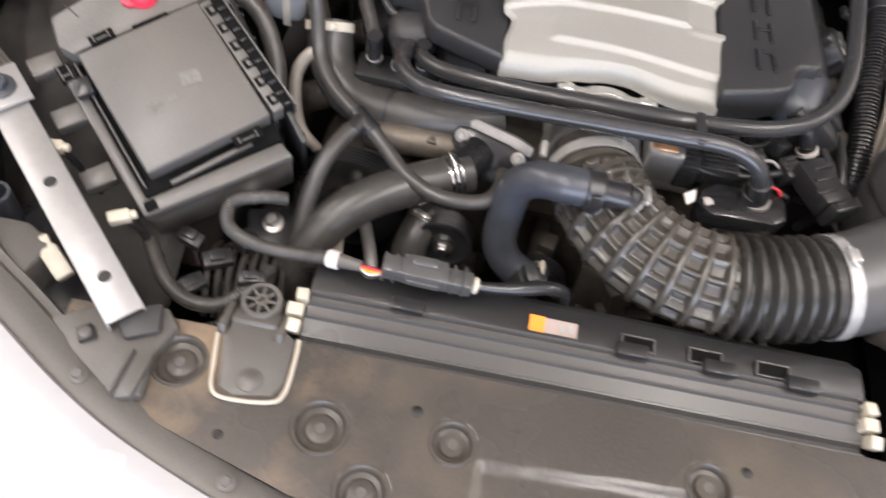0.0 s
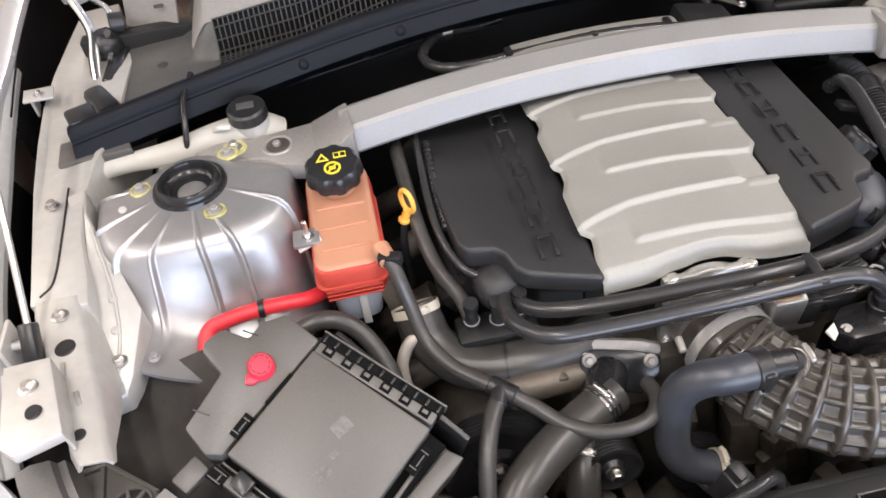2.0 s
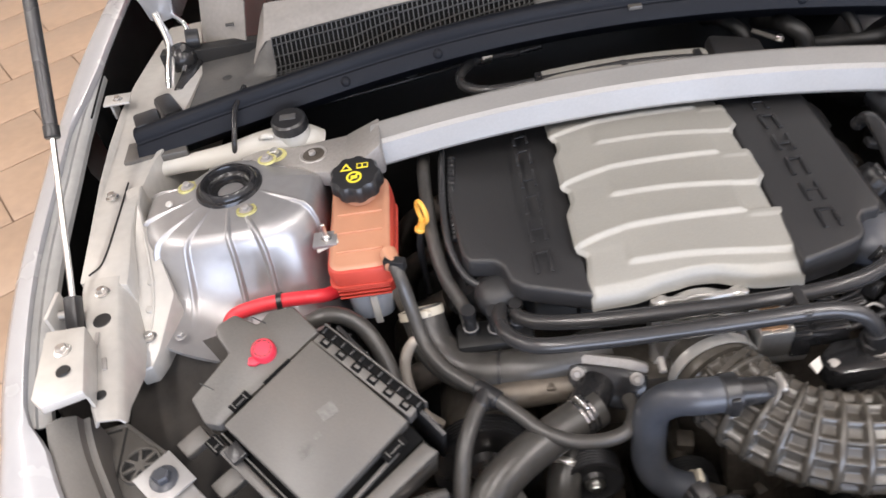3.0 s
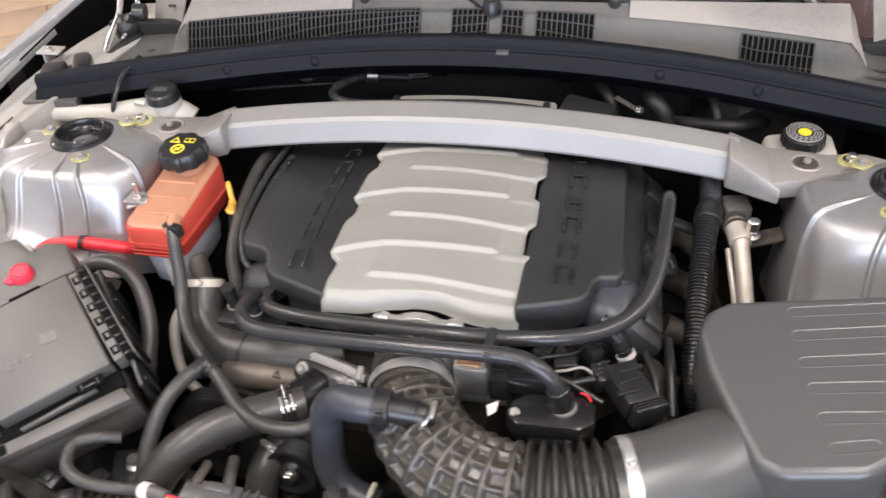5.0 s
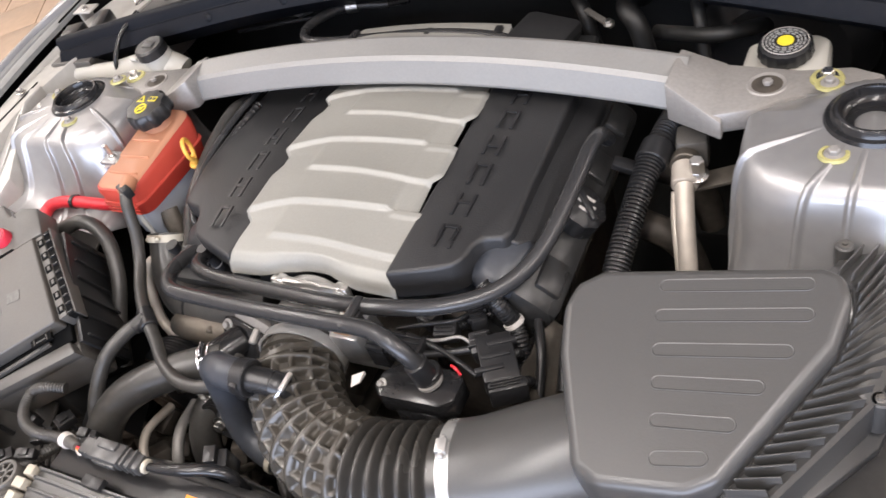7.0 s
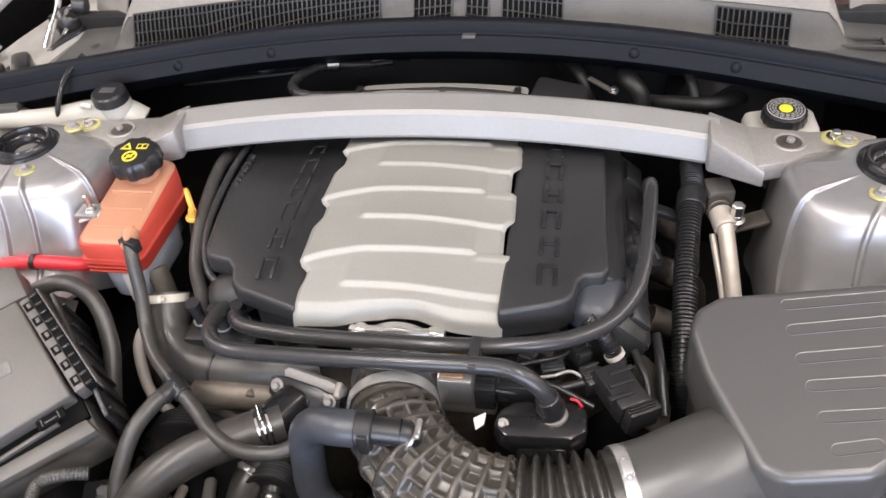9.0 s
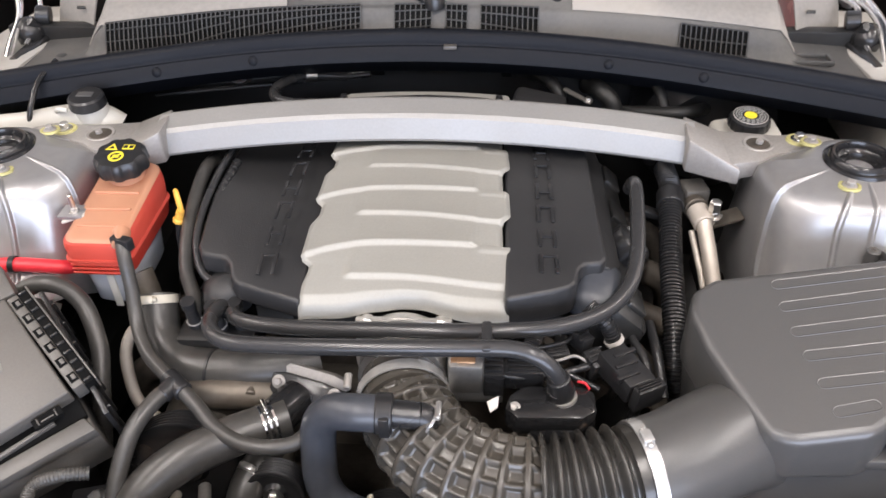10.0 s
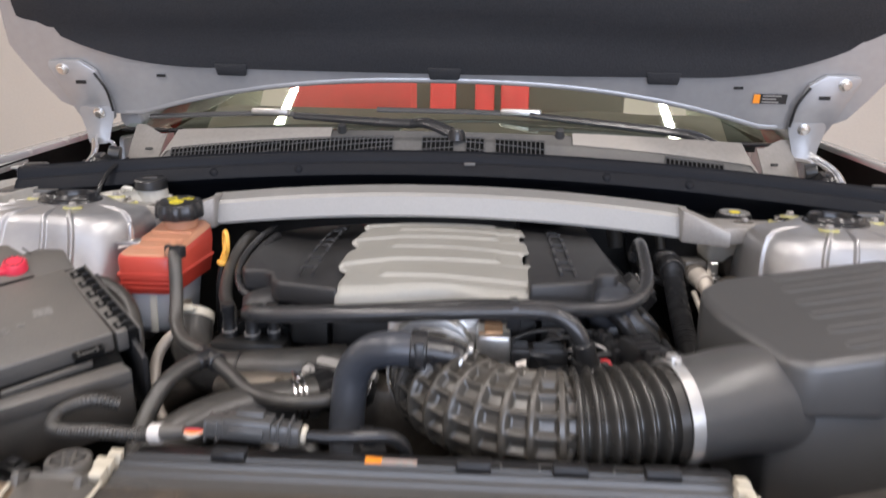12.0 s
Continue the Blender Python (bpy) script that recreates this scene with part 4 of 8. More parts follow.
        part("slot", box(B(), (s * 0.822, 0.078, 0.0165), (0.024, 0.008, 0.002), bevel=0.0, m=m), M_DARK, pl)
        part("gap", tube(B(), [m @ Vector((s * 0.788, 0.10, 0.016)), m @ Vector((s * 0.768, 0.06, 0.016)), m @ Vector((s * 0.763, 0.01, 0.016))], 0.003, 6, 4), M_DARK, pl)
        part("slot", box(B(), (s * 0.64, 0.092, 0.003), (0.02, 0.006, 0.002), bevel=0.0, m=m), M_DARK, h)
        top = m @ Vector((s * 0.802, -0.058, 0.034))
        hg = part("hinge_arm", tube(B(), [top + Vector((s * 0.012, 0, 0.01)), (s * 0.808, 0.36, 1.035), (s * 0.808, 0.30, 1.002), (s * 0.806, 0.245, 0.968)], 0.0095, 12, 8, 0.55), M_CHROME, h, "bright steel hinge arm")
        part("arm", tube(B(), [top + Vector((-s * 0.02, 0, 0.0)), (s * 0.772, 0.385, 1.050), (s * 0.772, 0.35, 1.020), (s * 0.782, 0.31, 0.998)], 0.005, 10), M_CHROME, hg)
        part("rib", tube(B(), [top + Vector((s * 0.004, -0.006, 0.0)), (s * 0.800, 0.355, 1.036), (s * 0.798, 0.25, 0.972)], 0.0025, 8), M_ALU, hg)
        b = B()
        box(b, (s * 0.772, 0.315, 0.990), (0.03, 0.12, 0.018), (6, 0, 8 * s), 0.006)
        lathe(b, [(0, 0.034), (0.016, 0.030), (0.027, 0.014), (0.029, 0.0), (0.024, -0.016), (0.0, -0.024)], pose(s * 0.786, 0.345, 1.004, -30, 20 * s, 0), 20)
        part("base", b, M_GLOSSBLK, hg, "glossy black hinge base and knuckle", smooth=60)
        b = cyl(B(), (s * 0.752, 0.372, 1.030), (s * 0.776, 0.366, 1.034), 0.019)
        tube(b, [(s * 0.765, 0.36, 1.012), (s * 0.77, 0.345, 1.02), (s * 0.776, 0.335, 1.034)], 0.008, 10)
        part("stop", b, M_CAP, hg, "black rubber hinge stop")
        gs = thing("gas_strut", "slim black gas strut holding up the bonnet", "gas strut", (s * 0.80, -0.31, 1.0), group="bonnet gas struts")
        lo, jo, up = Vector((s * 0.802, -0.305, 1.0)), Vector((s * 0.809, -0.131, 1.165)), Vector((s * 0.826, 0.10, 1.40))
        part("rod", cyl(B(), lo, jo, 0.004, 12), M_CHROME, gs)
        part("cylinder", cyl(B(), jo, up, 0.0095, 16), M_PIPE, gs)
        part("collar", cyl(B(), jo - (up - jo).normalized() * 0.006, jo + (up - jo).normalized() * 0.012, 0.0105, 16), M_CAP, gs)
        part("socket", box(B(), tuple(lo), (0.018, 0.022, 0.045), (-45, 0, 0), 0.004), M_CAP, gs)
        part("ball_stud", cyl(B(), (s * 0.802, -0.30, 0.995), (s * 0.84, -0.30, 0.995), 0.007), M_STEEL, gs)
        part("stud_plate", box(B(), (s * 0.828, -0.30, 0.985), (0.006, 0.05, 0.06), bevel=0.002), M_RAIL, gs)
        part("upper_socket", box(B(), tuple(up), (0.016, 0.022, 0.04), (-45, 0, 0), 0.004), M_CAP, gs)


bonnet()

# ---- engine bay: large things ----
def cz(y):
    """Height of the engine cover's crown along the car."""
    return 0.9615 - 0.38 * (y + 0.08) ** 2


def engine_cover():
    cov = thing("engine_cover", "silver and charcoal plastic engine cover with ribbed centre", "engine cover", (0, -0.1, 0.9))
    pitch = 0.1215
    full = [-0.229 + pitch * k for k in range(3)]
    short = [-0.290 + pitch * k for k in range(3)]

    def ease(k):
        k = min(1, max(0, k))
        return k * k * (3 - 2 * k)

    def crest(d, deep):
        """A shingle: a short rounded fall towards the nose, a long run-out behind."""
        return deep * (math.exp(-d / 0.034) if d > 0 else ease(1 + d / 0.0085))

    def ridge(x, y):
        h = 0.0
        for y0 in full:
            yr = y0 + 0.004 - 0.020 * max(0, (-x - 0.045) / 0.095) ** 2 - 0.004 * max(0, -x / 0.14)
            h += ease((0.094 - x) / 0.010) * crest(y - yr, 0.0052)
            # faint crease that carries the step on to the edge
            h += ease((x - 0.088) / 0.010) * crest(y - y0 + 0.006, 0.0018)
        for y0 in short:
            yr = y0 + 0.004 - 0.010 * ease((x + 0.02) / 0.15)
            h += ease((x + 0.084) / 0.014) * crest(y - yr, 0.0046)
        # rolled front edge
        h -= 0.010 * ease((-0.316 - y) / 0.022)
        return h

    def edge(y, s):
        if s > 0:
            ph = ((y + 0.228) / 0.1235) % 1
            if y < -0.228:
                return 0.1355 + 0.0065 * ease((y + 0.300) / 0.018)
            return 0.1275 - 0.002 * ph + 0.0125 * ease((ph - 0.36) / 0.2) - 0.002 * ph
        ph = ((y + 0.253) / 0.1255) % 1
        if y < -0.253:
            return 0.1345 - 0.004 * ease((y + 0.30) / 0.03) + 0.0115 * ease((y + 0.268) / 0.014)
        return 0.1435 - 0.0095 * ease((ph - 0.50) / 0.25) + 0.0105 * ease((ph - 0.86) / 0.12)

    rows = []
    ny, nx = 230, 90
    for j in range(ny + 1):
        v = -0.3355 + 0.40 * j / ny
        row = []
        for i in range(nx + 1):
            u = -1 + 2 * i / nx
            x = u * edge(v, u)
            dip = math.exp(-((x / 0.062) ** 4)) + 0.35 * math.exp(-(((x - 0.01) / 0.028) ** 4))
            y = v + 0.012 * dip * max(0, 1 - (v + 0.3355) / 0.04)
            z = cz(y) + ridge(x, v) - 0.0045 * u * u - 0.005 * max(0, abs(u) - 0.96) / 0.04
            z -= (0.014, 0.007, 0.003, 0.001)[j] if j < 4 else 0
            row.append((x, y, z))
        rows.append(row)
    part("centre_panel", solid(sheet(B(), rows), 0.003), M_SILVER, cov, "satin silver ribbed centre panel", smooth=70)
    rows = []
    for j in range(21):
        v = 0.070 + 0.098 * j / 20
        rows.append([(u * (0.137 - 0.02 * max(0, j - 12) / 8), v, 0.996 - 0.006 * u * u - 0.0009 * max(0, j - 13) ** 2) for u in [-1 + 0.1 * i for i in range(21)]])
    part("rear_panel", solid(sheet(B(), rows), 0.004), M_SILVER, cov)
    part("rear_end", box(B(), (0.185, 0.115, 0.978), (0.09, 0.11, 0.03), (-6, 9, -8), 0.012), M_COVER, cov, "charcoal rear corner of the cover")
    left = [(0.1315, -0.329), (0.183, -0.310), (0.222, -0.295), (0.234, -0.282), (0.242, -0.257), (0.253, -0.245), (0.288, -0.236), (0.297, -0.218), (0.304, -0.15), (0.310, -0.06), (0.310, 0.05), (0.29, 0.12), (0.262, 0.17), (0.1315, 0.17)]
    right = [(0.130, -0.332), (0.190, -0.314), (0.213, -0.304), (0.2215, -0.293), (0.226, -0.268), (0.2345, -0.257), (0.258, -0.253), (0.265, -0.240), (0.262, -0.16), (0.260, 0.03), (0.252, 0.17), (0.130, 0.17)]
    for s, out in ((-1, left), (1, right)):
        def top(x, y, s=s):
            base = cz(y) - 0.004
            if s > 0:
                base = max(base, 0.9535 - 0.15 * max(0, -0.305 - y))
            return base - 0.016 * max(0, (abs(x) - 0.14) / 0.15) * (1 if s < 0 else 0.45)

        b = prism(B(), [(s * x, y) for x, y in out][:: int(s)], 0.900, 0.94, 0.006, top=top, segments=3)
        side = part("side_panel", b, M_COVER, cov, "charcoal grained side panel with raised glyph bars", smooth=45)
        if s > 0:
            low = prism(B(), [(0.235, -0.246), (0.270, -0.246), (0.288, -0.225), (0.290, 0.05), (0.272, 0.17), (0.235, 0.17)], 0.885, 0.93, 0.005, top=lambda x, y: cz(max(y, -0.15)) - 0.012 - 0.95 * max(0, x - 0.255), segments=3)
            part("shoulder", low, M_COVER, cov, "sloping charcoal shoulder of the cover", smooth=45)
        for k in range(6):
            y = -0.262 + 0.055 * k
            x = s * 0.187
            m = pose(x, y, top(x, y), math.degrees(math.atan(-0.76 * (y + 0.08))) if s < 0 or y > -0.2 else 0, (6 if s < 0 else 2.8) * s, 0)
            g = B()
            box(g, (-0.010 * s, 0, 0.0003), (0.005, 0.038, 0.0020), bevel=0.0004, m=m)
            box(g, (0.010 * s, 0, 0.0003), (0.005, 0.038, 0.0020), bevel=0.0004, m=m)
            box(g, (0, (0.0165, 0.004, 0.0165, -0.002)[k % 4], 0.0003), (0.016, 0.005, 0.0020), bevel=0.0004, m=m)
            part("glyph_bar", g, M_CAP, side)
        part("skirt", prism(B(), [(s * x, y) for x, y in ((0.150, -0.305), (0.205, -0.29), (0.225, -0.23), (0.262, -0.20), (0.262, 0.12), (0.150, 0.12))][:: int(s)], 0.84, 0.902, 0.004), M_DARK, cov)
        # rounded runner that shows in the cut-out at the front corner
        part("runner_corner", box(B(), (s * 0.252, -0.258, 0.902 if s > 0 else 0.882), (0.066, 0.085 if s > 0 else 0.06, 0.052), (10, 14 * s, -12 * s), 0.02), M_BLUEGREY if s > 0 else M_COVER, cov, smooth=60)
    return cov


engine_cover()


def engine_block():
    e = thing("engine", "grimy cast V8 engine under the cover", "engine", (0, -0.1, 0.36))
    part("block", box(B(), (0, -0.06, 0.57), (0.46, 0.52, 0.44), bevel=0.03), M_ENGINE, e)
    part("valley", box(B(), (0, -0.07, 0.86), (0.30, 0.46, 0.08), bevel=0.02), M_DARK, e)
    for s in (-1, 1):
        b = B()
        m = pose(s * 0.269, -0.10, 0.854, 0, s * 42, 0) if s > 0 else pose(-0.262, -0.03, 0.825, 0, -42, 0)
        long, wide = (0.40, 0.078) if s > 0 else (0.38, 0.12)
        box(b, (0, 0, 0), (wide, long, 0.09), bevel=0.016, m=m)
        box(b, (0, 0, -0.045), (wide + 0.022, long + 0.02, 0.012), bevel=0.003, m=m)
        for k in range(4):
            box(b, (0.008, -0.15 + 0.10 * k, 0.046), (0.034, 0.05, 0.012), bevel=0.004, m=m)
        vc = part("valve_cover", b, M_VALVE, e, "black painted valve cover")
        for y in (-0.17, -0.05, 0.07, 0.17):
            bolt("bolt", m @ Vector(((wide / 2 + 0.006) * s, y, -0.04)), m.to_3x3() @ Vector((0, 0, 1)), 0.006, vc)
        part("cylinder_head", box(B(), (0, 0, -0.11), (0.15, long + 0.02, 0.11), bevel=0.01, m=m), M_ENGINE, e)
        for k in range(4):
            tube(b2 := B(), [(s * 0.33, -0.28 + 0.12 * k, 0.78), (s * 0.40, -0.28 + 0.12 * k, 0.74), (s * 0.42, -0.25 + 0.11 * k, 0.66)], 0.022, 10)
            part("exhaust_runner", b2, M_ENGINE, e)
    # throttle body in front of the cover
    at, way = Vector((0.002, -0.335, 0.852)), Vector((0, -1, 0.10)).normalized()
    tb = thing("throttle_body", "cast aluminium throttle body behind the intake hose", "throttle body", tuple(at))
    b = B()
    lathe(b, [(0, 0), (0.064, 0), (0.064, 0.012), (0.058, 0.014), (0.056, 0.05), (0.0, 0.05)], aim(at, way), 40)
    m = aim(at, way)
    for a in (45, 135, 225, 315):
        cyl(b, m @ Vector((0.072 * math.cos(radians(a)), 0.072 * math.sin(radians(a)), 0)), m @ Vector((0.072 * math.cos(radians(a)), 0.072 * math.sin(radians(a)), 0.016)), 0.011, 16)
    box(b, (0, 0, 0.006), (0.125, 0.125, 0.012), bevel=0.004, m=m)
    body = part("casting", b, M_ALU, tb)
    b = lathe(B(), [(0.050, -0.004), (0.065, -0.004), (0.066, 0.0), (0.065, 0.008), (0.050, 0.009), (0.050, -0.004)], m, 56)
    for a in (48, 132):
        cyl(b, m @ Vector((0.071 * math.cos(radians(a)), -0.071 * math.sin(radians(a)), -0.002)), m @ Vector((0.071 * math.cos(radians(a)), -0.071 * math.sin(radians(a)), 0.012)), 0.011, 18)
        cyl(b, m @ Vector((0.071 * math.cos(radians(a)), 0.071 * math.sin(radians(a)), -0.002)), m @ Vector((0.071 * math.cos(radians(a)), 0.071 * math.sin(radians(a)), 0.012)), 0.011, 18)
    part("intake_flange", b, M_ALU, tb, "pale cast intake flange with bolt bosses")
    part("gear_housing", box(B(), (0.083, -0.372, 0.872), (0.045, 0.05, 0.055), (6, 0, 0), 0.006), M_ALU, tb)
    b = B()
    for a, c in (((0.075, -0.388, 0.874), (0.022, 0.01, 0.05)), ((0.083, -0.374, 0.901), (0.024, 0.044, 0.004))):
        box(b, a, c, (0, 0, 0), 0.002)
    part("connector_label", b, M_COPPER, tb, "worn copper-coloured label")
    part("motor", cyl(B(), (0.06, -0.365, 0.836), (0.13, -0.365, 0.836), 0.026), M_ALU, tb)
    # front accessories below
    def pulley(name, at, r, w, label, grooves=6):
        p = thing(name, label, "pulley", at, group="belt pulleys")
        prof = [(0, -w / 2), (r * 0.9, -w / 2)]
        for k in range(grooves):
            z = -w / 2 + w * (k + 0.5) / grooves
            prof += [(r, z - w / grooves * 0.35), (r * 0.95, z), (r, z + w / grooves * 0.35)]
        prof += [(r * 0.9, w / 2), (r * 0.75, w * 0.35), (r * 0.4, w * 0.3), (r * 0.3, w * 0.55), (0, w * 0.55)]
        part("wheel", lathe(B(), prof, aim(at, (0, -1, 0.15)), 40), M_CAP, p)
        bolt("hub_bolt", Vector(at) + Vector((0, -w * 0.56, w * 0.08)), (0, -1, 0.15), 0.010, p)
        part("shaft", cyl(B(), at, (at[0], at[1] + 0.16, at[2]), 0.014), M_ENGALU, p)

    pulley("water_pump_pulley", (-0.300, -0.405, 0.700), 0.078, 0.034, "large black grooved pulley on the water pump")
    pulley("idler_pulley", (-0.160, -0.462, 0.728), 0.039, 0.028, "small black grooved idler pulley with a bright bolt")
    pulley("tensioner_pulley", (-0.02, -0.430, 0.62), 0.045, 0.028, "black belt tensioner pulley")
    alt = thing("alternator", "ribbed aluminium alternator low beside the engine", "alternator", (-0.27, -0.30, 0.66))
    b = B()
    cyl(b, (-0.29, -0.37, 0.68), (-0.29, -0.22, 0.68), 0.075, 28, 0.01)
    for k in range(10):
        a = 2 * math.pi * k / 10
        box(b, (-0.29 + 0.062 * math.cos(a), -0.372, 0.68 + 0.062 * math.sin(a)), (0.012, 0.012, 0.03), (0, -math.degrees(a), 0), 0.002)
    part("housing", b, M_ENGALU, alt)
    wp = thing("water_pump", "dull cast aluminium water pump housing", "water pump", (-0.14, -0.35, 0.78))
    b = B()
    tube(b, [(-0.285, -0.365, 0.795), (-0.25, -0.372, 0.803), (-0.19, -0.367, 0.802), (-0.10, -0.36, 0.79)], lambda s: 0.020 + 0.03 * s, 18)
    for dx, dz in ((-0.20, 0.022), (-0.14, 0.018)):
        cyl(b, (dx, -0.385, 0.795 + dz), (dx, -0.36, 0.795 + dz), 0.007, 14)
    box(b, (-0.08, -0.345, 0.76), (0.22, 0.07, 0.10), bevel=0.012)
    part("casting", b, M_ENGALU, wp)
    th = thing("thermostat_housing", "black thermostat housing with two bright bolts", "thermostat housing", (-0.13, -0.38, 0.81))
    zv, xv = Vector((-0.12, -0.75, 0.66)).normalized(), Vector((0.97, 0, -0.24))
    xv = (xv - xv.dot(zv) * zv).normalized()
    yv = zv.cross(xv)
    m2 = Matrix(((xv.x, yv.x, zv.x, -0.1250), (xv.y, yv.y, zv.y, -0.3785), (xv.z, yv.z, zv.z, 0.824), (0, 0, 0, 1)))
    fl = part("flange", prism(B(), [(-0.052, 0.008), (0.054, 0.008), (0.053, 0.022), (0.030, 0.027), (-0.030, 0.029), (-0.050, 0.025)], -0.020, -0.002, 0.005, m=m2), M_CAST, th, "pale cast aluminium flange")
    b = prism(B(), [(-0.051, -0.036), (0.030, -0.042), (0.053, -0.014), (0.053, 0.008), (0.020, 0.014), (-0.030, 0.016), (-0.051, 0.013)], -0.030, 0.003, 0.004, m=m2)
    cyl(b, m2 @ Vector((-0.012, -0.012, -0.01)), (-0.165, -0.427, 0.8125), 0.026)
    box(b, (0.005, -0.008, 0.002), (0.012, 0.008, 0.006), bevel=0.001, m=m2)
    part("neck", b, M_GLOSSBLK, th)
    for x in (-0.039, 0.039):
        bolt("bolt", m2 @ Vector((x, 0.002, 0.003)), zv, 0.0068, th, M_CAST)
    # cross-beam of shadowed clutter between block and radiator
    b = B()
    rnd = random.Random(4)
    for k in range(110):
        x, y = rnd.uniform(-0.45, 0.36), rnd.uniform(-0.60, -0.36)
        box(b, (x, y, rnd.uniform(0.46, 0.63)), (rnd.uniform(0.015, 0.07), rnd.uniform(0.015, 0.05), rnd.uniform(0.02, 0.10)), (rnd.uniform(-20, 20), rnd.uniform(-20, 20), rnd.uniform(0, 90)), 0.005)
    tagged(part("engine_clutter", b, M_ENGINE), "dark grimy brackets and housings low in the bay", "engine parts", kind="stuff")


engine_block()


def strut_brace():
    t = thing("strut_brace", "satin aluminium strut brace bolted between the two towers", "strut brace", (0, 0.02, 0.97))
    rows = []
    n = 48
    for i in range(n + 1):
        x = -0.418 + 0.836 * i / n
        k = 1 - (x / 0.418) ** 2
        y, z = 0.016 + 0.026 * k, 1.004 + 0.022 * k
        sec = [(0.020, -0.003), (0.016, 0.0), (0.010, 0.001), (-0.021, -0.009), (-0.0265, -0.0150), (-0.036, -0.046), (-0.035, -0.050), (-0.030, -0.051), (0.012, -0.046), (0.018, -0.040)]
        rows.append([(x, y + a, z + c) for a, c in sec])
    b = sheet(B(), rows, closed=True)
    bmesh.ops.recalc_face_normals(b, faces=b.faces)
    part("bar", b, M_BRACE, t, smooth=24)
    for s in (-1, 1):
        out = [(0.456, -0.062), (0.456, 0.043), (0.545, 0.030), (0.600, 0.036), (0.635, 0.020), (0.610, -0.004), (0.560, -0.018), (0.530, -0.028), (0.508, -0.046)]
        b = B()
        near = [(0.400, -0.032), (0.404, 0.045), (0.462, 0.044), (0.472, -0.069)]
        prism(b, [(s * x, y) for x, y in near][:: int(s)], 0.952, 0.985, 0.004, top=lambda x, y: 0.9835 + 0.024 * max(0, (0.462 - abs(x)) / 0.06) - 0.10 * max(0, -0.02 - y))
        prism(b, [(s * x, y) for x, y in out][:: int(s)], 0.955, 0.984, 0.004)
        br = part("end_bracket", b, M_CAST, t, "dull grey cast bracket with bolt holes")
        b = B()
        lathe(b, [(0.0235, -0.0008), (0.0215, 0.0012), (0.0195, 0.0004), (0.0165, -0.0002)], pose(s * 0.512, 0.0, 0.9845), 32)
        part("bolt_hole", b, M_CAST, br)
        # no depth here: a dark disc on the surface paints the hole's shade
        part("hole", lathe(B(), [(0, 0.0006), (0.0165, 0.0006), (0.0185, 0.0)], pose(s * 0.512, 0.0, 0.9842), 24), M_ENGINE, br, "flat dark disc for the shade in a bolt hole")
        bolt("recessed_bolt", (s * 0.513, -0.002, 0.9846), (0, 0, 1), 0.0068, br, M_CAST, flange=False)
        part("paint_mark", lathe(B(), [(0, 0.002), (0.017, 0.002), (0.019, -0.001)], pose(s * 0.575, 0.012, 0.9845), 22), M_MARK, br)
        bolt("nut", (s * 0.575, 0.012, 0.986), (0, 0, 1), 0.009, br)


strut_brace()


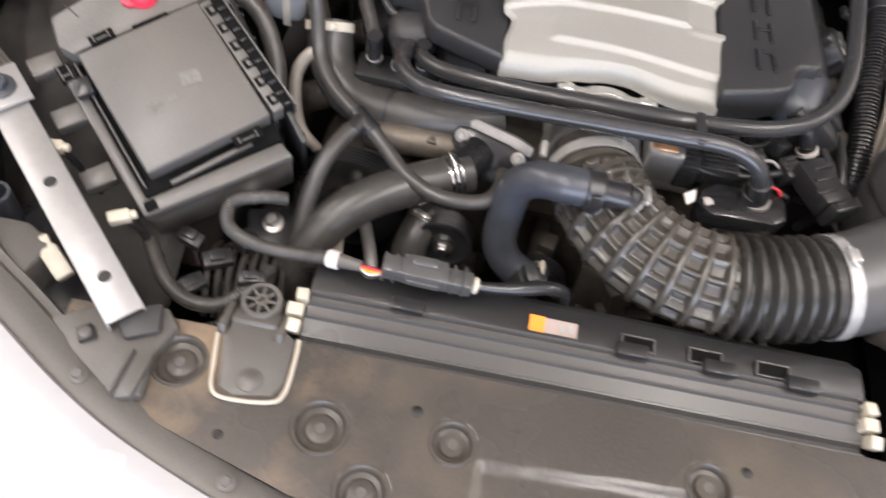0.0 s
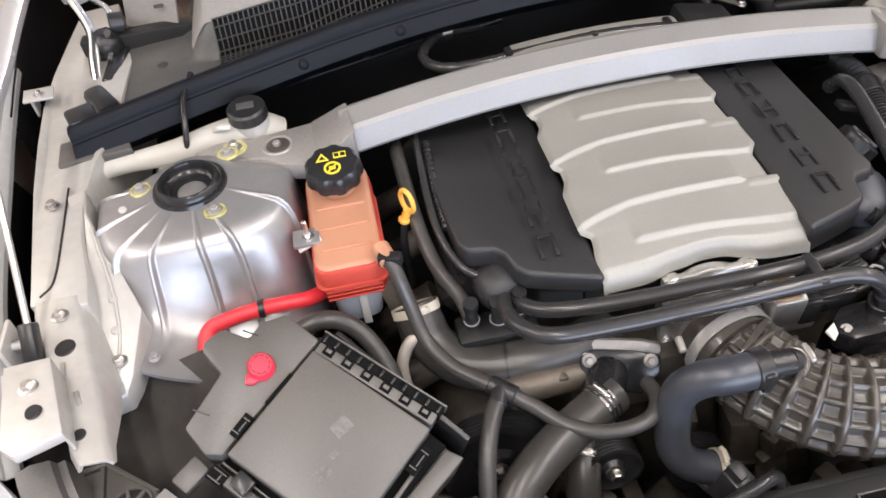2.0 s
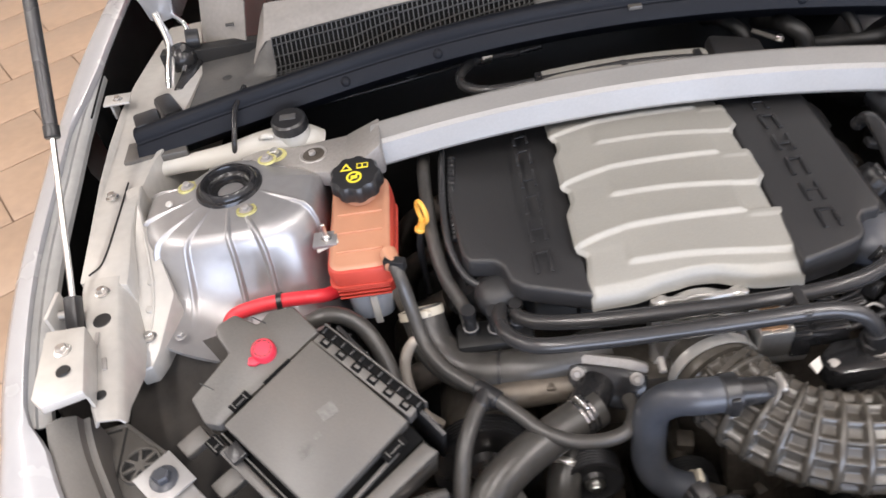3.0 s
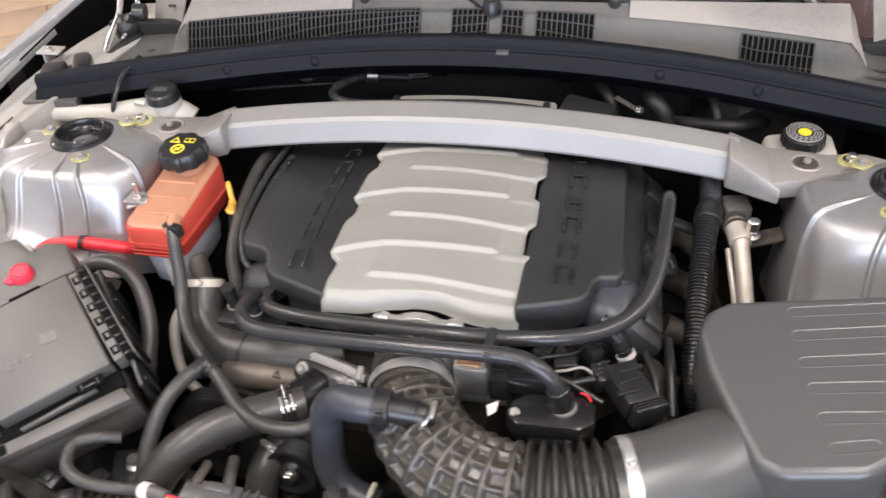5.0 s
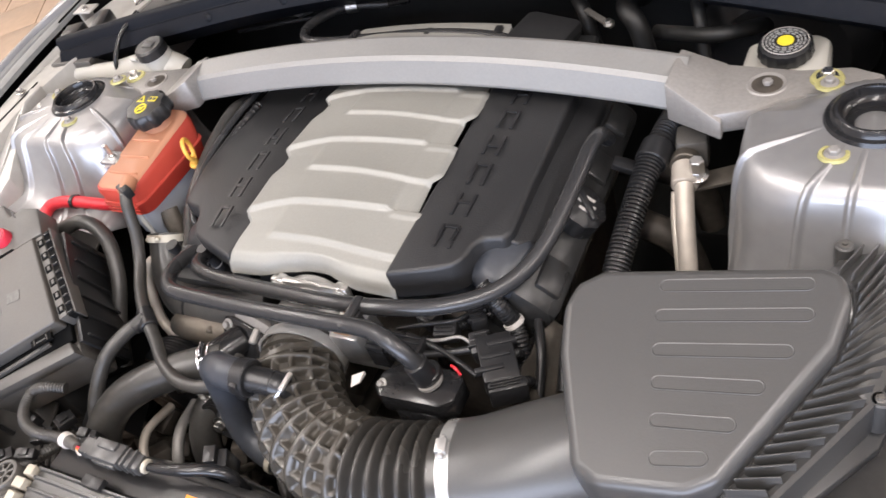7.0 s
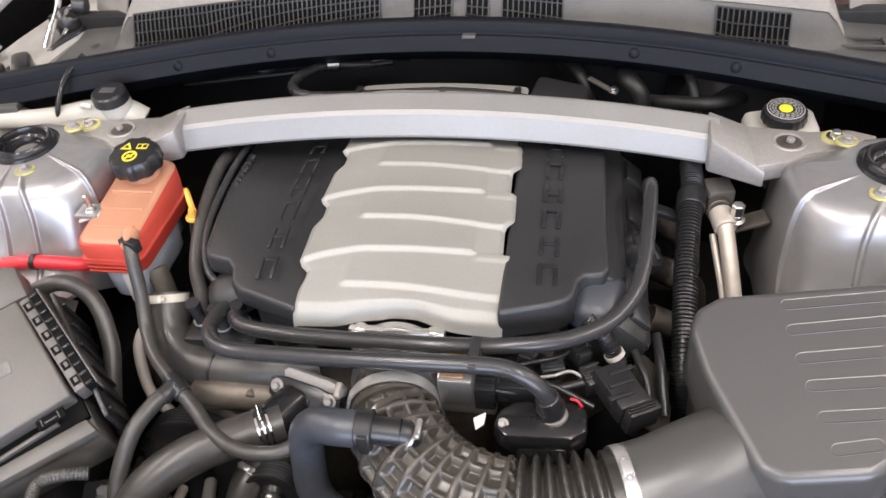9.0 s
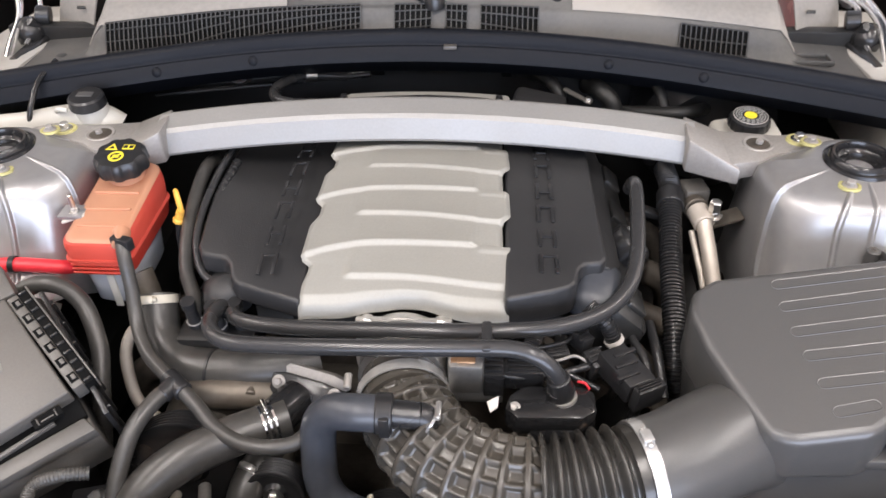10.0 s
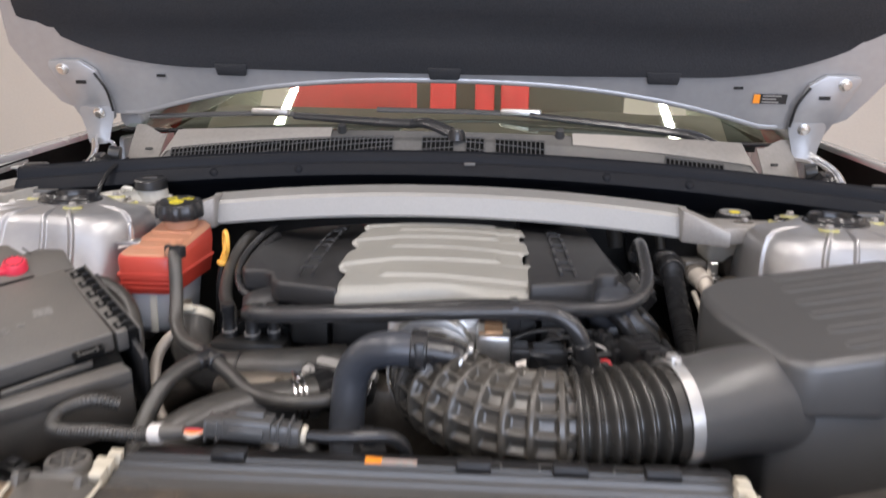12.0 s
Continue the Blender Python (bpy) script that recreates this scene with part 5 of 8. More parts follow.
def coolant_tank():
    t = thing("coolant_tank", "translucent coolant tank with red-orange coolant and black screw cap", "coolant tank", (-0.437, -0.16, 0.80))

    def ring(z, x0, x1, y0, y1, r, zf=0.0):
        pts = []
        for cx, cy, a0 in ((x1 - r, y1 - r, 0), (x0 + r, y1 - r, 90), (x0 + r, y0 + r, 180), (x1 - r, y0 + r, 270)):
            for k in range(5):
                a = radians(a0 + 22.5 * k)
                x, y = cx + r * math.cos(a), cy + r * math.sin(a)
                pts.append((x, y, z + zf * (y - y1) / (y1 - y0)))
        return pts

    def shell(levels, name, mat, caps=(True, True), label="", parent=t):
        b = sheet(B(), [ring(*q) for q in levels], closed=True)
        b.verts.ensure_lookup_table()
        n = 20
        if caps[0]:
            b.faces.new(b.verts[:n])
        if caps[1]:
            b.faces.new(b.verts[-n:])
        bmesh.ops.recalc_face_normals(b, faces=b.faces)
        return part(name, b, mat, parent, label, smooth=50)

    shell([(0.887, -0.476, -0.401, -0.230, -0.073, 0.02), (0.892, -0.482, -0.394, -0.237, -0.067, 0.02), (0.915, -0.485, -0.391, -0.242, -0.062, 0.02), (0.9165, -0.487, -0.389, -0.244, -0.060, 0.02), (0.919, -0.487, -0.389, -0.244, -0.060, 0.02),
           (0.9205, -0.484, -0.392, -0.241, -0.063, 0.02), (0.940, -0.485, -0.391, -0.242, -0.060, 0.02), (0.952, -0.484, -0.392, -0.240, -0.058, 0.02, 0.006), (0.964, -0.4815, -0.3945, -0.2365, -0.058, 0.018, 0.017)], "body", M_TANKRED, (True, False), "red coolant seen through the tank wall")
    top = shell([(0.964, -0.4815, -0.3945, -0.2365, -0.058, 0.018, 0.017), (0.966, -0.481, -0.395, -0.236, -0.058, 0.018, 0.018), (0.972, -0.475, -0.400, -0.228, -0.064, 0.015, 0.022)], "top", M_TANKTOP, (False, True), "orange-tinted empty upper half")
    for y in (-0.205, -0.170, -0.135):
        part("rib", box(B(), (-0.4375, y, 0.973 - 0.022 * (-0.064 - y) / 0.164), (0.066, 0.004, 0.004), bevel=0.0015), M_TANKTOP, top)
    for z in (0.900, 0.907, 0.914, 0.921):
        part("seam", box(B(), (-0.438, -0.2425, z), (0.074, 0.003, 0.0022), bevel=0.0008), M_TANKRED, t)
    shell([(0.822, -0.462, -0.414, -0.215, -0.10, 0.015), (0.834, -0.470, -0.408, -0.225, -0.09, 0.018), (0.887, -0.473, -0.404, -0.229, -0.085, 0.018)], "foot", M_TANKLOW, (True, True), "clear colourless tank foot")
    # pale raised bar stands in for a vertical highlight on the foot
    part("foot_highlight", box(B(), (-0.432, -0.2295, 0.856), (0.011, 0.004, 0.058), bevel=0.0015), M_MILK, t)
    part("neck", cyl(B(), (-0.437, -0.092, 0.955), (-0.437, -0.094, 0.99), 0.028), M_TANKTOP, t)
    b = B()
    lathe(b, [(0, 0.027), (0.020, 0.027), (0.034, 0.0255), (0.0375, 0.021), (0.039, 0.004), (0.0375, 0.0), (0, 0)], pose(-0.437, -0.095, 0.984, 7), 96, lambda a: 0.985 + 0.04 * math.tanh(2.2 * math.cos(9 * a)))
    cap = part("screw_cap", b, M_CAP, t, "black fluted cap with yellow warning symbols")
    m = pose(-0.437, -0.095, 0.984, 7)
    tri_b = B()
    prism(tri_b, [(-0.021, 0.004), (-0.003, 0.004), (-0.012, 0.019)], 0.0268, 0.0278, 0, m=m)
    part("warning_triangle", tri_b, M_INK, cap)
    part("symbol_fill", prism(B(), [(-0.0165, 0.0063), (-0.0075, 0.0063), (-0.012, 0.0135)], 0.0275, 0.0282, 0, m=m), M_CAP, cap)
    for dx in (-0.0042, 0.0042):
        part("symbol_fill", box(B(), (0.012 + dx, 0.011, 0.028), (0.0062, 0.0065, 0.0006), bevel=0, m=m), M_CAP, cap)
    part("book_symbol", box(B(), (0.012, 0.011, 0.0275), (0.017, 0.010, 0.001), bevel=0, m=m), M_INK, cap)
    b = B()
    lathe(b, [(0.0115, 0.0278), (0.0115, 0.0268), (0.0085, 0.0268), (0.0085, 0.0278), (0.0115, 0.0278)], m @ pose(0, -0.011, 0), 28)
    box(b, (0, -0.011, 0.0275), (0.018, 0.0025, 0.001), (0, 0, 45), 0, m=m)
    box(b, (0, -0.011, 0.0275), (0.009, 0.006, 0.001), (0, 0, 0), 0, m=m)
    part("no_opening_symbol", b, M_INK, cap)
    part("side_tab", box(B(), (-0.486, -0.180, 0.952), (0.034, 0.020, 0.004), (0, -14, 12), 0.0015), M_MILK, t)
    b = B()
    cyl(b, (-0.396, -0.225, 0.962), (-0.388, -0.252, 0.957), 0.012)
    box(b, (-0.394, -0.238, 0.956), (0.020, 0.012, 0.016), bevel=0.003)
    part("outlet", b, M_TANKTOP, t)
    part("support_bracket", tube(B(), [(-0.40, -0.20, 0.87), (-0.385, -0.22, 0.82), (-0.38, -0.24, 0.74)], 0.016, 10, 6, 0.4), M_ENGALU, t)


coolant_tank()


def fuse_box():
    t = thing("fuse_box", "grey-black plastic fuse box, clipped lid, red terminal cap", "fuse box", (-0.49, -0.46, 0.80))
    o = Vector((-0.4855, -0.4705, 0.9205))
    u, v = Vector((0.767, 0.628, 0.13)).normalized(), Vector((0.715, -0.627, -0.31)).normalized()
    n = u.cross(v)
    if n.z < 0:
        n = -n
    v = n.cross(u)
    # local axes: x = u, y = n x u
    m = Matrix(((u.x, v.x, n.x, o.x), (u.y, v.y, n.y, o.y), (u.z, v.z, n.z, o.z), (0, 0, 0, 1)))

    def P(pts):
        # given with the second axis running towards the nose
        return [(a, -c) for a, c in pts]

    lid = B()
    prism(lid, P([(-0.080, -0.081), (0.066, -0.091), (0.081, 0.071), (-0.068, 0.079)]), -0.028, 0.0, 0.003, m=m, segments=3)
    lid = part("lid", lid, M_BOX, t, "flat grey plastic lid with faint chalk marks")
    # groove floor is coloured near-black for the shade round the lid
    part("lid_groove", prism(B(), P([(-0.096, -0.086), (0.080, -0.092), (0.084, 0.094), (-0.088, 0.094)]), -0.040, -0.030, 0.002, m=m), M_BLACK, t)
    for a, c, w in ((-0.030, -0.012, 0.017), (-0.008, -0.008, 0.009), (0.020, 0.006, 0.022)):
        part("chalk_mark", box(B(), (a, c, 0.0006), (w, w * 0.8, 0.0006), (0, 0, -6), 0, m=m), M_CHALK, lid)
    ext = B()
    prism(ext, P([(-0.089, -0.137), (-0.020, -0.152), (-0.016, -0.186), (-0.006, -0.194), (0.018, -0.190), (0.030, -0.158), (0.052, -0.162), (0.079, -0.146), (0.080, -0.0945), (-0.084, -0.0845), (-0.095, -0.10)]), -0.05, -0.004, 0.004, m=m)
    ext = part("terminal_cover", ext, M_BOX, t)
    for a, c, l in ((0.035, -0.16, 0.02), (-0.065, -0.135, 0.02)):
        part("scribe", box(B(), (a, -c, -0.0034), (0.0015, l, 0.0012), (0, 0, 20), 0, m=m), M_CAP, ext)
    # black block painted in as the shade of the gap
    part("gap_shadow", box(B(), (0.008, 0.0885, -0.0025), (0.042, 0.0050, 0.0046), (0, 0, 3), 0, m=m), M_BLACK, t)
    rc = part("terminal_cap", lathe(B(), [(0, 0.012), (0.013, 0.0115), (0.0152, 0.008), (0.0156, -0.004), (0.0, -0.004)], m @ pose(0.013, 0.121, -0.002), 36), M_RED, t, "red plastic terminal cap with a pull tab")
    part("pull_tab", prism(B(), [(-0.013, 0.120), (-0.007, 0.113), (0.004, 0.111), (0.001, 0.124), (-0.006, 0.127)], -0.004, 0.003, 0.002, m=m), M_RED, rc)
    for k in range(10):
        a = 2 * math.pi * k / 10
        part("cap_dash", box(B(), (0.013 + 0.0105 * math.cos(a), 0.121 + 0.0105 * math.sin(a), 0.0104), (0.0045, 0.0012, 0.0006), (0, 0, math.degrees(a) + 90), 0, m=m), M_CAP, rc)
    base = B()
    prism(base, P([(-0.103, -0.090), (0.080, -0.088), (0.086, 0.118), (-0.090, 0.112)]), -0.125, -0.042, 0.005, m=m)
    base = part("base", base, M_BOX, t)
    part("rim", prism(B(), P([(-0.106, -0.090), (-0.092, -0.090), (-0.081, 0.096), (0.080, 0.096), (0.086, 0.118), (-0.092, 0.114)]), -0.05, -0.026, 0.003, m=m), M_BOX, base)
    part("inner_ridge", prism(B(), P([(-0.0885, -0.084), (-0.0862, -0.084), (-0.0755, 0.084), (-0.0778, 0.084)]), -0.04, -0.020, 0.0008, m=m), M_BOX, base)
    # socket mouth drawn as a black patch for its shade
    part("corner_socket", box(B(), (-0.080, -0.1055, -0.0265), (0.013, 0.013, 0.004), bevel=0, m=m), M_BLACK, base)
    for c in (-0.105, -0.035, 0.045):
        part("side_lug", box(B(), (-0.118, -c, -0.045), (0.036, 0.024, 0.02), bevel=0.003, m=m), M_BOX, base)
    # clip pockets: flat blocks in shade black, with their small grey spring bars
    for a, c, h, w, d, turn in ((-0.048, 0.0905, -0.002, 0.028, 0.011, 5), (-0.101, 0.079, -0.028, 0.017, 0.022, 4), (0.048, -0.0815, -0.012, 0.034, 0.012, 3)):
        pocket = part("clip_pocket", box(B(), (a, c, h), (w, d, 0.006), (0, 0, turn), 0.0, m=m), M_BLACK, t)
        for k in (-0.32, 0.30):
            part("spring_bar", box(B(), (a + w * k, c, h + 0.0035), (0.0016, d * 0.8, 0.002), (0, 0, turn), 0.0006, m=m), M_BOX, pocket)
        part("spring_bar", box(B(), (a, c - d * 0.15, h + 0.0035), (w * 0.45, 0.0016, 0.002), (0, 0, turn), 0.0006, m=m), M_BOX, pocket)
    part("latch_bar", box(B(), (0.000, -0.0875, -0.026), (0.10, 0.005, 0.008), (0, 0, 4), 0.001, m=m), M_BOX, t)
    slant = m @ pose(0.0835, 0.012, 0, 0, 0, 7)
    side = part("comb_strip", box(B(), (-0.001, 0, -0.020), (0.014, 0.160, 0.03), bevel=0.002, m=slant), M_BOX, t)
    # comb bed and comb slots are black blocks standing for shade
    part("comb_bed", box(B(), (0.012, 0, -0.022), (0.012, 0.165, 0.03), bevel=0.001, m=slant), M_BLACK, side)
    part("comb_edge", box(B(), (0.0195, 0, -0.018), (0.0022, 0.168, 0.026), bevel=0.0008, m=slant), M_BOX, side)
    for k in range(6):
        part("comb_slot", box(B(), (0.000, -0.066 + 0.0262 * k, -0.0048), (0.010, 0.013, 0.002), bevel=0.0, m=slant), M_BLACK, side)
        part("slot_tongue", box(B(), (0.001, -0.066 + 0.0262 * k, -0.0038), (0.0045, 0.007, 0.002), bevel=0.0004, m=slant), M_BOX, side)
    for k in range(11):
        part("comb_tooth", box(B(), (0.012, -0.078 + 0.0155 * k, -0.008), (0.009, 0.0028, 0.008), bevel=0.0006, m=slant), M_CAP, side)
    wall = part("side_wall", box(B(), (0.104, -0.01, -0.075), (0.006, 0.20, 0.11), bevel=0.001, m=m), M_CAP, t)
    for k in range(6):
        part("wall_rib", box(B(), (0.109, -0.095 + 0.034 * k, -0.078), (0.005, 0.004, 0.09), bevel=0.001, m=m), M_CAP, wall)
    part("front_clip", box(B(), (-0.090, 0.05, -0.018), (0.02, 0.022, 0.012), bevel=0.002, m=m), M_CAP, t)
    part("tray", box(B(), (0, 0, -0.15), (0.16, 0.18, 0.06), bevel=0.004, m=m), M_DARK, t)
    part("tray_leg", box(B(), (-0.49, -0.46, 0.70), (0.10, 0.12, 0.16), bevel=0.006), M_DARK, t)
    return m


fuse_box()


def air_box():
    t = thing("air_filter_box", "black plastic air filter box with six embossed slots", "air filter box", (0.51, -0.37, 0.78))

    def pz(x, y):
        return 0.9577 + 0.15 * x + 0.21 * y

    out = [(0.368, -0.385), (0.357, -0.332), (0.364, -0.303), (0.392, -0.287), (0.603, -0.279), (0.622, -0.287), (0.630, -0.312), (0.622, -0.36), (0.548, -0.49), (0.520, -0.507), (0.438, -0.512), (0.412, -0.499), (0.385, -0.43)]
    b = B()
    prism(b, out, 0.85, 0.95, 0.0165, top=pz, segments=6)
    lid = part("lid", b, M_AIRBOX, t, smooth=60)
    for face in lid.data.polygons:
        if face.area > 0.004:
            face.use_smooth = False
    tilt = Vector((-0.15, -0.21, 1)).normalized()
    for a, c in (((0.463, -0.306), (0.591, -0.300)), ((0.465, -0.339), (0.594, -0.331)), ((0.470, -0.375), (0.582, -0.368)), ((0.476, -0.408), (0.563, -0.404)), ((0.483, -0.444), (0.545, -0.441)), ((0.490, -0.479), (0.527, -0.474))):
        A, C = Vector((*a, pz(*a))), Vector((*c, pz(*c)))
        w, side = (C - A).normalized(), tilt.cross((C - A).normalized())
        r = 0.0068
        loop = []
        for k in range(9):
            q = radians(90 + 22.5 * k)
            loop.append((A, math.cos(q), math.sin(q)))
        for k in range(9):
            q = radians(-90 + 22.5 * k)
            loop.append((C, math.cos(q), math.sin(q)))
        rows = [[p + (w * cx + side * cy) * r * k + tilt * h for p, cx, cy in loop] for k, h in ((1.14, -0.0004), (1.05, 0.0006), (0.95, 0.0004), (0.84, -0.0002))]
        e = sheet(B(), rows, closed=True)
        e.verts.ensure_lookup_table()
        e.faces.new(e.verts[-18:])
        bmesh.ops.recalc_face_normals(e, faces=e.faces)
        part("embossed_slot", e, M_AIRBOX, lid, smooth=50)
    # sloping flange with stiffening webs along the outer sides
    inner = [(0.600, -0.276), (0.628, -0.286), (0.633, -0.312), (0.624, -0.362), (0.545, -0.500)]
    outer = [(0.617, -0.205), (0.657, -0.186), (0.666, -0.325), (0.650, -0.380), (0.578, -0.498)]
    b = sheet(B(), [[(x, y, pz(x, y) - 0.022) for x, y in inner], [((x + X) / 2, (y + Y) / 2, pz(x, y) - 0.045) for (x, y), (X, Y) in zip(inner, outer)], [(x, y, 0.925 - 0.05 * max(0, -0.38 - y)) for x, y in outer], [(x + 0.006, y, 0.925 - 0.05 * max(0, -0.38 - y)) for x, y in outer], [(x + 0.006, y, 0.88) for x, y in outer]])
    part("flange", solid(b, 0.003), M_AIRBOX, lid)

    def lerp(line, k):
        pts = [Vector(p) for p in line]
        runs = [(q - p).length for p, q in zip(pts, pts[1:])]
        d = k * sum(runs)
        for p, q, r in zip(pts, pts[1:], runs):
            if d <= r:
                return p.lerp(q, d / r)
            d -= r
        return pts[-1]

    for k in range(21):
        q = 0.05 + 0.91 * k / 20
        p, r = lerp(inner, q), lerp(outer, q)
        a, c = Vector((p.x, p.y, pz(p.x, p.y) - 0.012)), Vector((r.x, r.y, 0.937 - 0.05 * max(0, -0.38 - r.y)))
        w = (c - a)
        b = B()
        ang = math.degrees(math.atan2(w.y, w.x))
        mid = (a + c) / 2 - Vector((0, 0, 0.012))
        box(b, tuple(mid), ((c - a).xy.length * 0.95, 0.0014, 0.024), (0, math.degrees(math.atan2(-w.z, w.xy.length)), ang), 0.0004)
        part("web", b, M_AIRBOX, lid)
    low = B()
    prism(low, [(0.375, -0.40), (0.372, -0.300), (0.40, -0.272), (0.61, -0.208), (0.660, -0.192), (0.668, -0.325), (0.652, -0.385), (0.575, -0.495), (0.448, -0.500), (0.405, -0.488)], 0.72, 0.870, 0.006)
    base = part("lower_box", low, M_AIRBOX, t)
    part("joint_rim", prism(B(), [(0.372, -0.40), (0.366, -0.300), (0.398, -0.270), (0.612, -0.200), (0.672, -0.182), (0.681, -0.328), (0.664, -0.392), (0.585, -0.500), (0.445, -0.506), (0.40, -0.492)], 0.862, 0.876, 0.003), M_AIRBOX, base)
    for at in ((0.616, -0.215, 0.950), (0.660, -0.372, 0.925)):
        cy = B()
        cyl(cy, (at[0], at[1], 0.88), at, 0.009, 20)
        boss = part("screw_boss", cy, M_AIRBOX, lid)
        bolt("screw", at, (0.05, -0.1, 1), 0.0035, boss, M_BOX)
    # outlet neck towards the intake hose
    b = B()
    way = Vector((-1, -0.14, -0.06)).normalized()
    tube(b, [(0.44, -0.430, 0.838), (0.40, -0.452, 0.850), (0.36, -0.476, 0.855), (0.32, -0.498, 0.855), (0.282, -0.513, 0.853)], lambda s: 0.068 - 0.05 * min(s, 0.14), 40)
    part("outlet_neck", b, M_AIRBOX, t, smooth=60)
    part("mount", box(B(), (0.55, -0.36, 0.68), (0.14, 0.16, 0.1), bevel=0.01), M_DARK, t)


air_box()


def intake_hose():
    t = thing("intake_hose", "dusty black ribbed rubber intake hose with bellows", "intake hose", (0.12, -0.5, 0.80))
    ctrl = [(0.003, -0.376, 0.846), (0.008, -0.415, 0.848), (0.030, -0.462, 0.846), (0.075, -0.505, 0.842), (0.135, -0.528, 0.842), (0.195, -0.530, 0.845), (0.245, -0.522, 0.849), (0.293, -0.510, 0.853)]
    path = smooth_path(ctrl, 38)
    run = [0.0]
    for a, c in zip(path, path[1:]):
        run.append(run[-1] + (c - a).length)
    total = run[-1]
    fr = frames_along(path)
    seg = 180
    bell = total - 0.125
    rows = []
    for (at, s, u, w), d in zip(fr, run):
        row = []
        for i in range(seg):
            a = 2 * math.pi * i / seg
            r = 0.0545
            if d > bell:
                k = (d - bell) / 0.1
                r = 0.056 + (0.0068 * math.sin(2 * math.pi * 6.0 * k) if k < 1 else 0.002)
            elif d > 0.044:
                e = min(1, (d - 0.044) / 0.008, (bell - d) / 0.006)
                ringy = abs(((d - 0.044) / 0.0248) % 1 - 0.5) * 2
                web = abs((a * 15 / (2 * math.pi) + 0.25) % 1 - 0.5) * 2
                high = max(min(1, max(0, (ringy - 0.56) / 0.26)), min(1, max(0, (web - 0.58) / 0.26)) * 0.70)
                high = high * high * (3 - 2 * high)
                r = 0.0488 + 0.0118 * high * max(0, e)
            row.append(at + r * (math.cos(a) * s + math.sin(a) * u))
        rows.append(row)
    cut_at = next(i for i, d in enumerate(run) if d > bell)
    for name, some, mat in (("hose", rows[:cut_at + 1], M_RIBRUB), ("bellows", rows[cut_at:], M_BELLOWS)):
        b = sheet(B(), some, closed=True)
        bmesh.ops.recalc_face_normals(b, faces=b.faces)
        part(name, b, mat, t, smooth=70)
    # broad raised band that wraps the bend
    for d0, r in ((0.060, 0.0588),):
        i = min(range(len(run)), key=lambda j: abs(run[j] - d0))
        at, s, u, w = fr[i]
        part("band", lathe(B(), [(0.054, -0.006), (r, -0.004), (r, 0.004), (0.054, 0.006)], aim(at, w + Vector((0.35, 0, 0))), 48), M_RIBRUB, t)
    clamp_band("hose_clamp", fr[30][0], fr[30][3], 0.0568, 0.015, t, M_CLAMP, screw=False)
    part("clamp_screw", cyl(B(), (-0.062, -0.418, 0.872), (-0.062, -0.398, 0.878), 0.005), M_CAST, t)
    clamp_band("hose_clamp", fr[-6][0], fr[-6][3], 0.0600, 0.014, t, M_CLAMP)


intake_hose()


